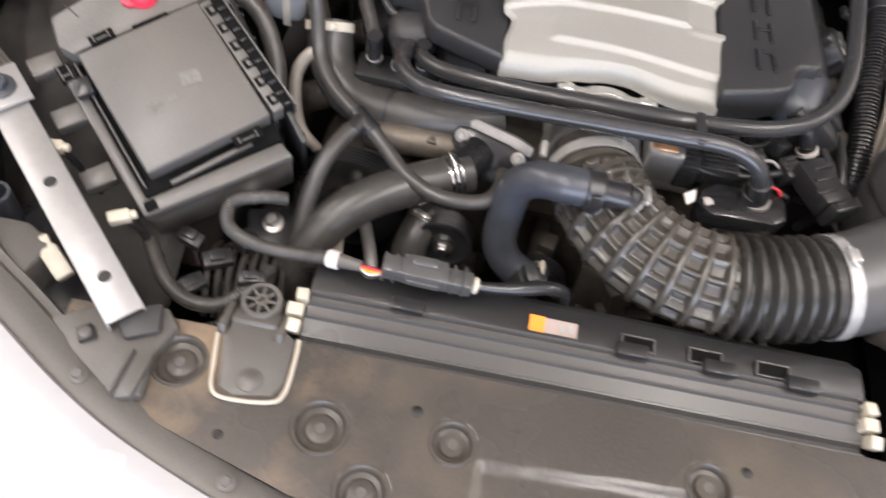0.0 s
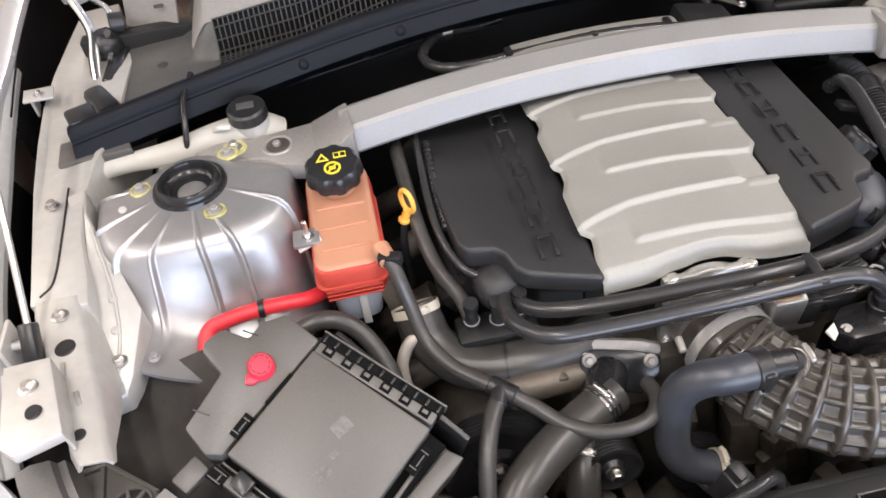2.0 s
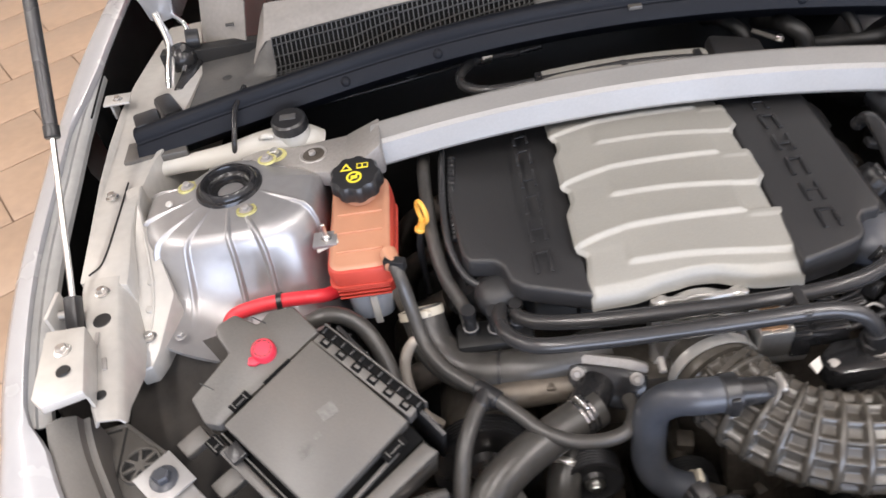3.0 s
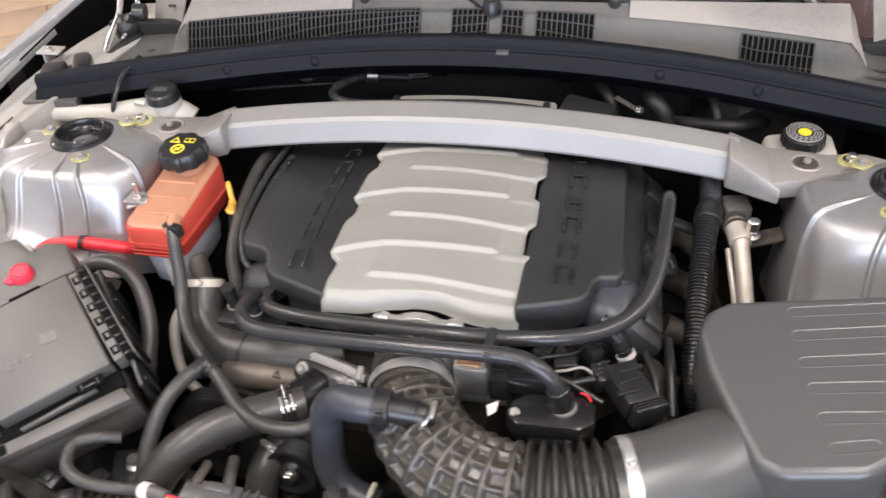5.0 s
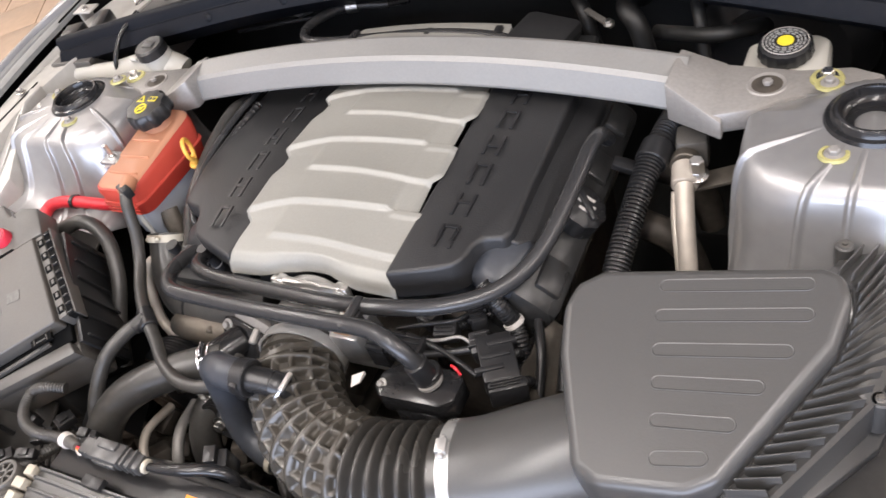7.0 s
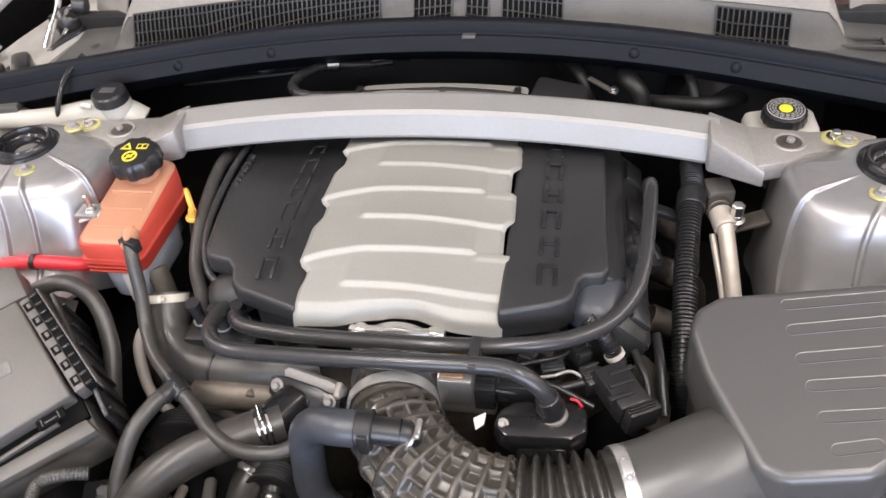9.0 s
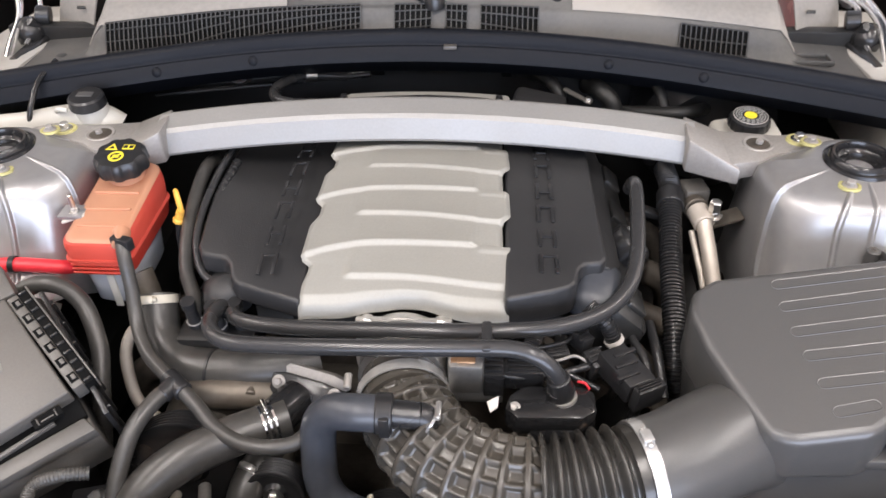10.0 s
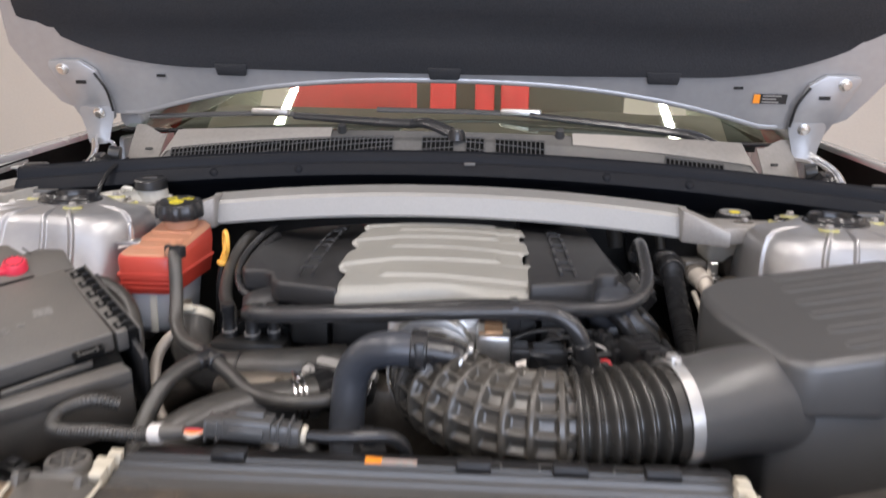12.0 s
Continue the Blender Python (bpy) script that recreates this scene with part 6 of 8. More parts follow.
def radiator_front():
    t = thing("radiator_cover", "dusty dark plastic sight shield over the radiator, with push clips", "radiator cover", (0, -0.78, 0.83))
    z = lambda x, y: 0.858 - 0.03 * max(0, -(y + 0.78)) - 0.02 * x * x
    xs = [-0.62 + 0.02 * i for i in range(63)]

    def front(x):
        # keeps clear of the closing strip round the nose
        a = abs(x)
        pts = [(0.0, -0.868), (0.10, -0.866), (0.25, -0.846), (0.385, -0.806), (0.475, -0.768), (0.55, -0.715), (0.62, -0.66)]
        for (x0, y0), (x1, y1) in zip(pts, pts[1:]):
            if a <= x1:
                return y0 + (y1 - y0) * (a - x0) / (x1 - x0) - 0.022
        return -0.682

    dents = [(-0.391, -0.76, 0.026), (-0.237, -0.799, 0.026), (-0.108, -0.789, 0.021), (-0.185, -0.852, 0.024), (0.147, -0.78, 0.022), (0.30, -0.80, 0.024), (0.39, -0.76, 0.026)]

    def shape(x, y):
        h = z(x, y)
        for cx, cy, r in dents:
            d = math.hypot(x - cx, y - cy)
            if d < r:
                h -= 0.016 * min(1, (r - d) / 0.004)
        if -0.082 < x < 0.36 and y < -0.803 + 0.12 * (x + 0.08) * 0.5:
            h -= 0.005 * min(1, (x + 0.082) / 0.005, (0.36 - x) / 0.005, (-0.803 + 0.06 * (x + 0.08) - y) / 0.005)
        return h

    fine = [-0.52 + 0.0035 * i for i in range(298)]
    rows = []
    for k in range(44):
        row = []
        for x in fine:
            y0 = front(x)
            y = y0 + (-0.716 - y0) * k / 43
            row.append((x, y, shape(x, y)))
        rows.append(row)
    rows.append([(x, -0.714, z(x, -0.714) - 0.012) for x in fine])
    part("shield", solid(sheet(B(), rows), 0.002), M_SHROUD, t, smooth=50)
    for cx, cy, r in dents:
        well = lathe(B(), [(r + 0.0035, -0.0008), (r + 0.0022, 0.0016), (r, 0.0016), (r - 0.0018, 0.0), (r - 0.0035, -0.0075), (r * 0.64, -0.0085), (r * 0.58, -0.0060), (0.0125, -0.0050), (0, -0.0050)], pose(cx, cy, z(cx, cy)), 40)
        part("clip_well", well, M_WELL, t, "round recessed clip seat")
        b = B()
        lathe(b, [(0, 0.0012), (0.0055, 0.0014), (0.0065, 0.0), (0.0095, -0.0002), (0.0105, -0.002)], pose(cx, cy, z(cx, cy) - 0.0052), 22)
        part("push_clip", b, M_BOX, t)
    for cx, cy, r in ((-0.148, -0.765, 0.005), (0.185, -0.759, 0.0045), (-0.330, -0.826, 0.004)):
        part("hole", lathe(B(), [(0, 0.0008), (r, 0.0008), (r * 1.25, 0.0)], pose(cx, cy, z(cx, cy) + 0.0004), 14), M_DARK, t)
    # folded channel of the radiator's upper tie bar
    rows = []
    for y, zz in ((-0.716, 0.838), (-0.7135, 0.848), (-0.712, 0.8485), (-0.7105, 0.843), (-0.704, 0.8415), (-0.702, 0.849), (-0.700, 0.8495), (-0.6985, 0.8475), (-0.682, 0.851), (-0.6805, 0.8545), (-0.6785, 0.8545), (-0.677, 0.8505), (-0.667, 0.8525), (-0.6655, 0.857), (-0.663, 0.857), (-0.6615, 0.8515), (-0.655, 0.8525), (-0.6535, 0.858), (-0.651, 0.858), (-0.649, 0.842), (-0.645, 0.80)):
        rows.append([(x, y + 0.02 * x * 0.3, zz) for x in [-0.285 + 0.02 * i for i in range(31)]])
    bar_thing = bar = thing("radiator_tie_bar", "black moulded bar clipped along the top of the radiator", "tie bar", (0, -0.68, 0.80))
    part("channel", solid(sheet(B(), rows), 0.003), M_AIRBOX, bar, smooth=30)
    for x in (-0.18, 0.065, 0.16, 0.25):
        part("clip", box(B(), (x, -0.650, 0.860), (0.035, 0.016, 0.010), bevel=0.002), M_CAP, bar)
    for s, x in ((-1, -0.292), (1, 0.322)):
        b = B()
        for k in range(3):
            box(b, (x - 0.003 * (k % 2), -0.662 - 0.018 * k, 0.855), (0.013 + 0.004 * (k == 1), 0.014, 0.018), (8 * k, 6, 8 - 5 * k), 0.0015)
        part("end_clip", b, M_CREAM, bar, "cream plastic end clip")
    rad = thing("radiator", "black radiator with plastic top tank and warning label", "radiator", (0, -0.63, 0.42))
    part("top_tank", box(B(), (0.02, -0.625, 0.825), (0.62, 0.045, 0.04), bevel=0.006), M_CAP, rad)
    part("core", box(B(), (0.02, -0.64, 0.62), (0.62, 0.04, 0.40), bevel=0.004), M_DARK, rad)
    lab = part("label", box(B(), (-0.016, -0.632, 0.8465), (0.046, 0.017, 0.001), (14, 0, 0), 0), M_LABEL, rad, "small orange and white warning label")
    part("label_end", box(B(), (-0.038, -0.632, 0.8474), (0.017, 0.018, 0.001), (14, 0, 0), 0), M_ORANGE, lab)
    for k in range(2):
        part("print_bar", box(B(), (-0.010 + 0.010 * k, -0.632, 0.8474), (0.006, 0.010, 0.0008), (14, 0, 8), 0), M_GREYINK, lab)
    for k in range(3):
        x = 0.075 + 0.075 * k
        # flat block in shade black stands for the depth of the slot
        slot = part("clip_slot", box(B(), (x, -0.632, 0.8462), (0.034, 0.014, 0.002), (10, 0, 0), 0.0), M_BLACK, rad)
        for dx, dy, sx, sy in ((0, 0.0075, 0.038, 0.002), (0, -0.0075, 0.038, 0.002), (-0.018, 0, 0.002, 0.016), (0.018, 0, 0.002, 0.016)):
            part("slot_rim", box(B(), (x + dx, -0.632 + dy, 0.8472 + 0.17 * dy), (sx, sy, 0.004), (10, 0, 0), 0.0005), M_AIRBOX, slot)
    sh = thing("fan_shroud", "black plastic fan shroud behind the radiator", "fan shroud", (0, -0.60, 0.45))
    part("frame", box(B(), (0.02, -0.598, 0.66), (0.62, 0.02, 0.34), bevel=0.006), M_DARK, sh)
    rows = [[(x, -0.612 + 0.012 * k, 0.822 - 0.004 * k * k + 0.012 * max(0, math.sin(23 * x + 0.6 * k)) ** 2 + 0.004 * math.sin(61 * x)) for x in [-0.20 + 0.008 * i for i in range(60)]] for k in range(6)]
    part("top_moulding", solid(sheet(B(), rows), 0.003), M_AIRBOX, sh, "lumpy moulded top edge of the shroud", smooth=60)
    part("ring", lathe(B(), [(0.145, 0), (0.16, 0), (0.16, 0.05), (0.145, 0.05), (0.145, 0)], aim((-0.14, -0.59, 0.56), (0, 1, 0)), 48), M_CAP, sh)
    # round mount and its plate at the corner of the radiator
    mt = thing("radiator_mount", "black ribbed rubber radiator mount on a dark plate", "radiator mount", (-0.325, -0.70, 0.83))
    b = B()
    lathe(b, [(0.0, 0.004), (0.003, 0.004), (0.004, 0.009), (0.007, 0.009), (0.008, -0.004), (0.0155, -0.004), (0.0165, 0.009), (0.0205, 0.009), (0.022, 0.007), (0.022, -0.012), (0.027, -0.02), (0.031, -0.06)], pose(-0.331, -0.679, 0.854), 40)
    box(b, (-0.331, -0.700, 0.842), (0.05, 0.03, 0.03), (-30, 0, 0), 0.004)
    for dx in (-0.03, 0.03):
        box(b, (-0.331 + dx, -0.705, 0.846), (0.008, 0.04, 0.03), (-22, 0, 0), 0.002)
    part("rubber", b, M_BOX, mt)
    b = B()
    for k in range(8):
        a = 2 * math.pi * k / 8
        box(b, (-0.331 + 0.0115 * math.cos(a), -0.679 + 0.0115 * math.sin(a), 0.8605), (0.009, 0.0028, 0.004), (0, 0, math.degrees(a)), 0.0005)
    part("spokes", b, M_BOX, mt)
    # recess floor coloured dark, putting shade between the spokes
    part("hub_recess", lathe(B(), [(0.0075, -0.0035), (0.0158, -0.0035), (0.0160, -0.004)], pose(-0.331, -0.679, 0.854), 30), M_DARK, mt)
    b = B()
    prism(b, [(-0.358, -0.725), (-0.352, -0.70), (-0.31, -0.70), (-0.284, -0.715), (-0.283, -0.765), (-0.292, -0.780), (-0.330, -0.786), (-0.345, -0.780)], 0.848, 0.8575, 0.003)
    pl = part("plate", b, M_BOX, mt)
    part("push_clip", lathe(B(), [(0, 0.003), (0.006, 0.003), (0.009, 0.001), (0.013, 0.0005), (0.014, -0.001)], pose(-0.317, -0.767, 0.8577), 22), M_BOX, mt)
    part("pale_edge", tube(B(), [(-0.363, -0.725, 0.859), (-0.357, -0.755, 0.859), (-0.350, -0.783, 0.859), (-0.335, -0.791, 0.859), (-0.293, -0.787, 0.859), (-0.280, -0.775, 0.859), (-0.279, -0.74, 0.859), (-0.281, -0.715, 0.859)], 0.0022, 8), M_CREAM, mt)
    # brace to the headlamp panel
    br = thing("headlamp_brace", "bright zinc-plated steel brace bar with two holes", "brace bar", (-0.56, -0.62, 0.88))
    a, c = Vector((-0.655, -0.527, 0.906)), Vector((-0.450, -0.730, 0.8685))
    w = (c - a).normalized()
    mid = (a + c) / 2
    sd = w.cross(Vector((0, 0, 1))).normalized()
    up = sd.cross(w)
    m = Matrix(((w.x, sd.x, up.x, mid.x), (w.y, sd.y, up.y, mid.y), (w.z, sd.z, up.z, mid.z), (0, 0, 0, 1)))
    b = B()
    box(b, (0, 0, 0), ((c - a).length, 0.038, 0.003), bevel=0.001, m=m)
    bar = part("bar", b, M_BAR, br)
    for side in (-1, 1):
        part("side_flange", box(B(), (0, 0.0185 * side, -0.010), ((c - a).length, 0.003, 0.016), bevel=0.001, m=m), M_BAR, bar)
    part("end_tab", box(B(), (-(c - a).length / 2 - 0.018, 0.0, 0.006), (0.055, 0.052, 0.004), bevel=0.001, m=m), M_BAR, bar)
    for p in ((-0.575, -0.608, 0.8935), (-0.484, -0.696, 0.8765)):
        part("hole", lathe(B(), [(0, 0.0), (0.006, 0.0), (0.007, -0.001)], m @ Matrix.Translation(m.inverted() @ Vector(p)) @ Matrix.Translation((0, 0, 0.0022 - (m.inverted() @ Vector(p)).z)), 18), M_DARK, bar)
    bolt("rubber_bolt", m @ Vector((-(c - a).length / 2 - 0.018, 0.0, 0.008)), (0.05, -0.1, 1), 0.0125, br, M_BLUEGREY)
    # black ribbed bracket under its upper end
    bk = thing("headlamp_bracket", "black ribbed plastic headlamp bracket", "bracket", (-0.72, -0.52, 0.86))
    b = B()
    out = [(-0.813, -0.4215), (-0.751, -0.409), (-0.688, -0.460), (-0.668, -0.500), (-0.688, -0.540), (-0.700, -0.578), (-0.722, -0.575), (-0.772, -0.508)]
    prism(b, out, 0.872, 0.888, 0.003)
    for p, q in zip(out, out[1:3]):
        tube(b, [(*p, 0.888), ((p[0] + q[0]) / 2, (p[1] + q[1]) / 2, 0.888), (*q, 0.888)], 0.003, 6, 2)
    plate = part("plate", b, M_BOX, bk)
    # flush dark strips paint the shade of the plate's grooves
    for p, q in (((-0.790, -0.420), (-0.766, -0.500)), ((-0.750, -0.413), (-0.741, -0.520)), ((-0.800, -0.4245), (-0.756, -0.416))):
        w = Vector(q) - Vector(p)
        part("groove", box(B(), ((p[0] + q[0]) / 2, (p[1] + q[1]) / 2, 0.8875), (w.length, 0.0032, 0.002), (0, 0, math.degrees(math.atan2(w.y, w.x))), 0), M_DARK, plate)
    # dark disc on the plate paints the shade between the spokes
    part("spoked_recess", lathe(B(), [(0, 0.0012), (0.0235, 0.0012), (0.0245, 0)], pose(-0.716, -0.4745, 0.888), 30), M_DARK, plate)
    part("boss_ring", lathe(B(), [(0.0225, 0.0), (0.023, 0.004), (0.0255, 0.004), (0.0265, 0)], pose(-0.716, -0.4745, 0.888), 36), M_BOX, plate)
    part("boss_hub", lathe(B(), [(0, 0.004), (0.0075, 0.004), (0.0085, 0)], pose(-0.716, -0.4745, 0.888), 20), M_BOX, plate)
    for k in range(7):
        aa = 2 * math.pi * k / 7
        part("spoke", box(B(), (-0.716 + 0.014 * math.cos(aa), -0.4745 + 0.014 * math.sin(aa), 0.890), (0.018, 0.0042, 0.004), (0, 0, math.degrees(aa)), 0.0005), M_BOX, plate)
    part("leg", prism(B(), [(-0.805, -0.43), (-0.755, -0.418), (-0.70, -0.56), (-0.745, -0.53)], 0.70, 0.874, 0.004), M_DARK, bk)
    # lower bracket where the brace meets the panel
    lb = thing("panel_bracket", "dark grey folded bracket with a square captive nut", "bracket", (-0.47, -0.75, 0.84))
    b = prism(B(), [(-0.53, -0.742), (-0.50, -0.722), (-0.42, -0.703), (-0.403, -0.722), (-0.416, -0.755), (-0.412, -0.800), (-0.434, -0.808), (-0.475, -0.781)], 0.838, 0.852, 0.003)
    plate = part("plate", b, M_BOX, lb)
    part("folded_ear", prism(B(), [(-0.470, -0.722), (-0.424, -0.704), (-0.416, -0.735), (-0.446, -0.750)], 0.852, 0.861, 0.003), M_COWLDK, lb)
    for x0, x1 in ((-0.440, -0.4345), (-0.4205, -0.4150)):
        part("fin", prism(B(), [(x0, -0.806), (x0 + 0.003, -0.806), (x1 + 0.003, -0.758), (x1, -0.758)], 0.850, 0.862, 0.0008), M_BOX, lb)
    part("captive_nut", box(B(), (-0.4855, -0.750, 0.854), (0.017, 0.017, 0.007), (0, 0, 35), 0.002), M_CAP, lb)
    part("nut_thread", lathe(B(), [(0, 0.0005), (0.0045, 0.0005), (0.006, 0.0)], pose(-0.4855, -0.750, 0.858), 16), M_BOX, lb)

    # the radiator and what is clipped to it sit a little below the bonnet line
    for ob in (t, bar_thing, rad, sh, mt):
        ob.location += Vector((-0.002, 0.008, -0.015))


radiator_front()

# ---- hoses, pipes and wiring ----
def hose(name, label, points, r, mat, category="hose", ends=(), seg=14, steps=8, group=""):
    t = thing(name, label, category, points[0], group=group)
    part("tube", tube(B(), points, r, seg, steps), mat, t, smooth=60)
    for i, rr in ends:
        a, c = Vector(points[i]), Vector(points[i - 1] if i else points[1])
        clamp_band("clamp", a.lerp(c, 0.3), (c - a), rr, 0.008, t, M_CAP, screw=False)
    return t


def corrugated(r, pitch=0.0045, deep=0.0007):
    return lambda s: r + deep * (1 if (s / pitch) % 1 < 0.5 else -1)


h = hose("expansion_hose", "slim black rubber hose from the coolant tank to a tee piece",
         [(-0.388, -0.246, 0.960), (-0.381, -0.265, 0.945), (-0.372, -0.288, 0.905), (-0.362, -0.318, 0.872), (-0.338, -0.355, 0.860), (-0.310, -0.383, 0.858), (-0.285, -0.404, 0.857), (-0.252, -0.430, 0.846), (-0.222, -0.456, 0.836), (-0.185, -0.474, 0.831), (-0.148, -0.478, 0.831), (-0.118, -0.470, 0.833), (-0.104, -0.448, 0.836), (-0.105, -0.42, 0.830)], 0.0095, M_RUBBER)
b = B()
cyl(b, (-0.298, -0.393, 0.857), (-0.270, -0.416, 0.853), 0.0125)
cyl(b, (-0.286, -0.403, 0.857), (-0.296, -0.425, 0.855), 0.0118)
part("tee", b, M_CAP, h, "black plastic tee piece")
part("end_clip", box(B(), (-0.386, -0.250, 0.960), (0.03, 0.014, 0.018), (0, 0, -20), 0.002), M_CAP, h)
hose("bypass_hose", "black rubber hose running down from the tee piece",
     [(-0.290, -0.412, 0.856), (-0.303, -0.435, 0.855), (-0.318, -0.470, 0.845), (-0.328, -0.505, 0.818), (-0.333, -0.535, 0.785), (-0.335, -0.560, 0.73), (-0.335, -0.570, 0.66)], 0.0108, M_RUBBER)
h = hose("radiator_hose", "thick black upper radiator hose with bright spring clamp",
         [(-0.145, -0.415, 0.812), (-0.175, -0.432, 0.813), (-0.215, -0.456, 0.814), (-0.262, -0.486, 0.808), (-0.300, -0.518, 0.790), (-0.325, -0.552, 0.755), (-0.335, -0.580, 0.70), (-0.335, -0.60, 0.66)], 0.026, M_RUBBER, seg=22)
for k in range(3):
    clamp_band("spring_clamp", Vector((-0.160, -0.4235, 0.8125)) + Vector((-0.006, -0.004, 0)) * k, (-0.85, -0.5, 0), 0.0262, 0.0028, h, M_CHROME, screw=(k == 1))
h = hose("heater_hose", "thick black moulded heater hose with pale clamp",
         [(-0.366, -0.245, 0.862), (-0.362, -0.262, 0.846), (-0.350, -0.290, 0.822), (-0.315, -0.320, 0.806), (-0.270, -0.335, 0.808), (-0.215, -0.340, 0.816), (-0.16, -0.335, 0.820), (-0.12, -0.32, 0.82)], 0.0305, M_RUBBER, seg=22)
clamp_band("hose_clamp", (-0.366, -0.250, 0.858), (0.1, -0.6, -0.7), 0.0308, 0.012, h, M_CREAM)
part("hose_tie", lathe(B(), [(0.0305, -0.002), (0.0318, -0.002), (0.0318, 0.002), (0.0305, 0.002)], aim((-0.262, -0.3363, 0.809), (0.05, -0.008, 0.004)), 30), M_CAP, h)
hose("pale_pipe", "pale bent aluminium pipe beside the fuse box",
     [(-0.352, -0.285, 0.850), (-0.382, -0.292, 0.842), (-0.398, -0.305, 0.815), (-0.397, -0.322, 0.780), (-0.385, -0.34, 0.745), (-0.36, -0.35, 0.72)], 0.0085, M_PALEALU, "pipe")
h = hose("vacuum_pipe", "black coated pipe running across the engine front",
         [(-0.252, -0.286, 0.885), (-0.256, -0.315, 0.893), (-0.246, -0.352, 0.902), (-0.215, -0.380, 0.909), (-0.15, -0.389, 0.914), (-0.04, -0.396, 0.922), (0.07, -0.400, 0.930), (0.135, -0.402, 0.933), (0.165, -0.408, 0.929), (0.186, -0.412, 0.912), (0.199, -0.412, 0.886)], 0.0108, M_PIPE, "pipe")
part("end_collar", cyl(B(), (0.194, -0.412, 0.897), (0.202, -0.412, 0.868), 0.0145), M_CAP, h)
part("end_ring", lathe(B(), [(0.012, 0), (0.0165, 0), (0.0165, 0.004), (0.012, 0.004)], aim((0.203, -0.412, 0.866), (0.2, 0, -1)), 24), M_CAST, h)
h = hose("vacuum_pipe", "black coated pipe curving round to the rear of the engine",
         [(-0.235, -0.285, 0.880), (-0.228, -0.312, 0.890), (-0.200, -0.333, 0.898), (-0.13, -0.348, 0.906), (-0.03, -0.360, 0.917), (0.06, -0.369, 0.927), (0.13, -0.366, 0.928), (0.20, -0.348, 0.922), (0.255, -0.316, 0.918), (0.290, -0.276, 0.924), (0.307, -0.225, 0.935), (0.316, -0.15, 0.950), (0.320, -0.095, 0.958), (0.322, -0.062, 0.950), (0.322, -0.04, 0.925)], 0.0105, M_PIPE, "pipe")
part("clip", box(B(), (0.108, -0.386, 0.936), (0.014, 0.050, 0.010), (0, -3, 0), 0.004), M_PIPE, h, "black plastic pipe clip")
part("clip_foot", box(B(), (0.108, -0.384, 0.918), (0.018, 0.012, 0.03), bevel=0.002), M_CAP, h)
h = hose("breather_hose", "blue-grey breather hose bent down beside the intake hose",
         [(-0.012, -0.484, 0.907), (-0.040, -0.483, 0.906), (-0.068, -0.474, 0.894), (-0.087, -0.468, 0.866), (-0.092, -0.474, 0.820), (-0.091, -0.484, 0.778), (-0.077, -0.494, 0.752), (-0.052, -0.501, 0.738), (-0.026, -0.504, 0.732)], 0.0215, M_BLUEGREY, seg=20)
b = B()
cyl(b, (-0.016, -0.484, 0.907), (0.004, -0.483, 0.906), 0.0235, 24)
cyl(b, (0.0, -0.483, 0.906), (0.034, -0.480, 0.900), 0.0165, 20)
box(b, (-0.004, -0.503, 0.906), (0.012, 0.008, 0.03), bevel=0.002)
part("quick_coupling", b, M_CAP, h, "black quick coupling")
part("elbow", tube(B(), [(0.030, -0.480, 0.901), (0.040, -0.4795, 0.895), (0.045, -0.481, 0.880)], 0.0165, 18), M_CAP, h)
clamp_band("wire_clamp", (0.0405, -0.4797, 0.8935), (0.8, 0, -0.7), 0.0172, 0.003, h, M_ALU)
clamp_band("lower_clamp", (-0.038, -0.503, 0.735), (1, -0.1, -0.24), 0.0222, 0.008, h, M_CREAM)

hose("fuel_line", "thin black pipe along the side of the engine cover",
     [(-0.312, 0.03, 0.945), (-0.316, -0.05, 0.942), (-0.318, -0.13, 0.930), (-0.312, -0.19, 0.915), (-0.292, -0.236, 0.900), (-0.262, -0.254, 0.893), (-0.235, -0.256, 0.89)], 0.0055, M_PIPE, "pipe")
hose("evap_hose", "black rubber hose beside the dipstick",
     [(-0.345, 0.03, 0.925), (-0.345, -0.02, 0.935), (-0.343, -0.09, 0.925), (-0.337, -0.16, 0.905), (-0.325, -0.215, 0.885), (-0.305, -0.255, 0.868), (-0.298, -0.285, 0.86)], 0.0105, M_RUBBER)
part_ob = thing("cable_trunk", "black ribbed wiring trunk beside the engine cover", "wiring", (-0.30, -0.08, 0.9))
b = B()
tube(b, [(-0.300, 0.0, 0.935), (-0.304, -0.09, 0.930), (-0.302, -0.17, 0.915)], corrugated(0.007, 0.006), 10, 24)
part("trunk", b, M_CAP, part_ob)

for at, r in (((-0.297, -0.288, 0.866), 0.0105), ((-0.262, -0.293, 0.864), 0.0115), ((-0.232, -0.288, 0.868), 0.0095)):
    f = thing("hose_fitting", "black quick-fit connector with pale ring", "fitting", (at[0], at[1], at[2] - 0.03), group="hose fittings")
    part("body", lathe(B(), [(0, -0.04), (r, -0.04), (r, -0.012), (r * 0.8, -0.008), (r * 0.8, 0.016), (r * 0.95, 0.018), (r * 0.95, 0.03), (0, 0.03)], pose(*at, 8), 22), M_CAP, f)
    part("ring", lathe(B(), [(r * 0.9, -0.012), (r * 1.04, -0.012), (r * 1.04, -0.010), (r * 0.9, -0.010)], pose(*at, 8), 26), M_CAST, f)
part("fitting_rail", box(B(), (-0.265, -0.29, 0.80), (0.11, 0.05, 0.09), bevel=0.008), M_DARK, thing("hose_manifold", "dark plastic manifold block under the fittings", "manifold", (-0.265, -0.29, 0.76)))

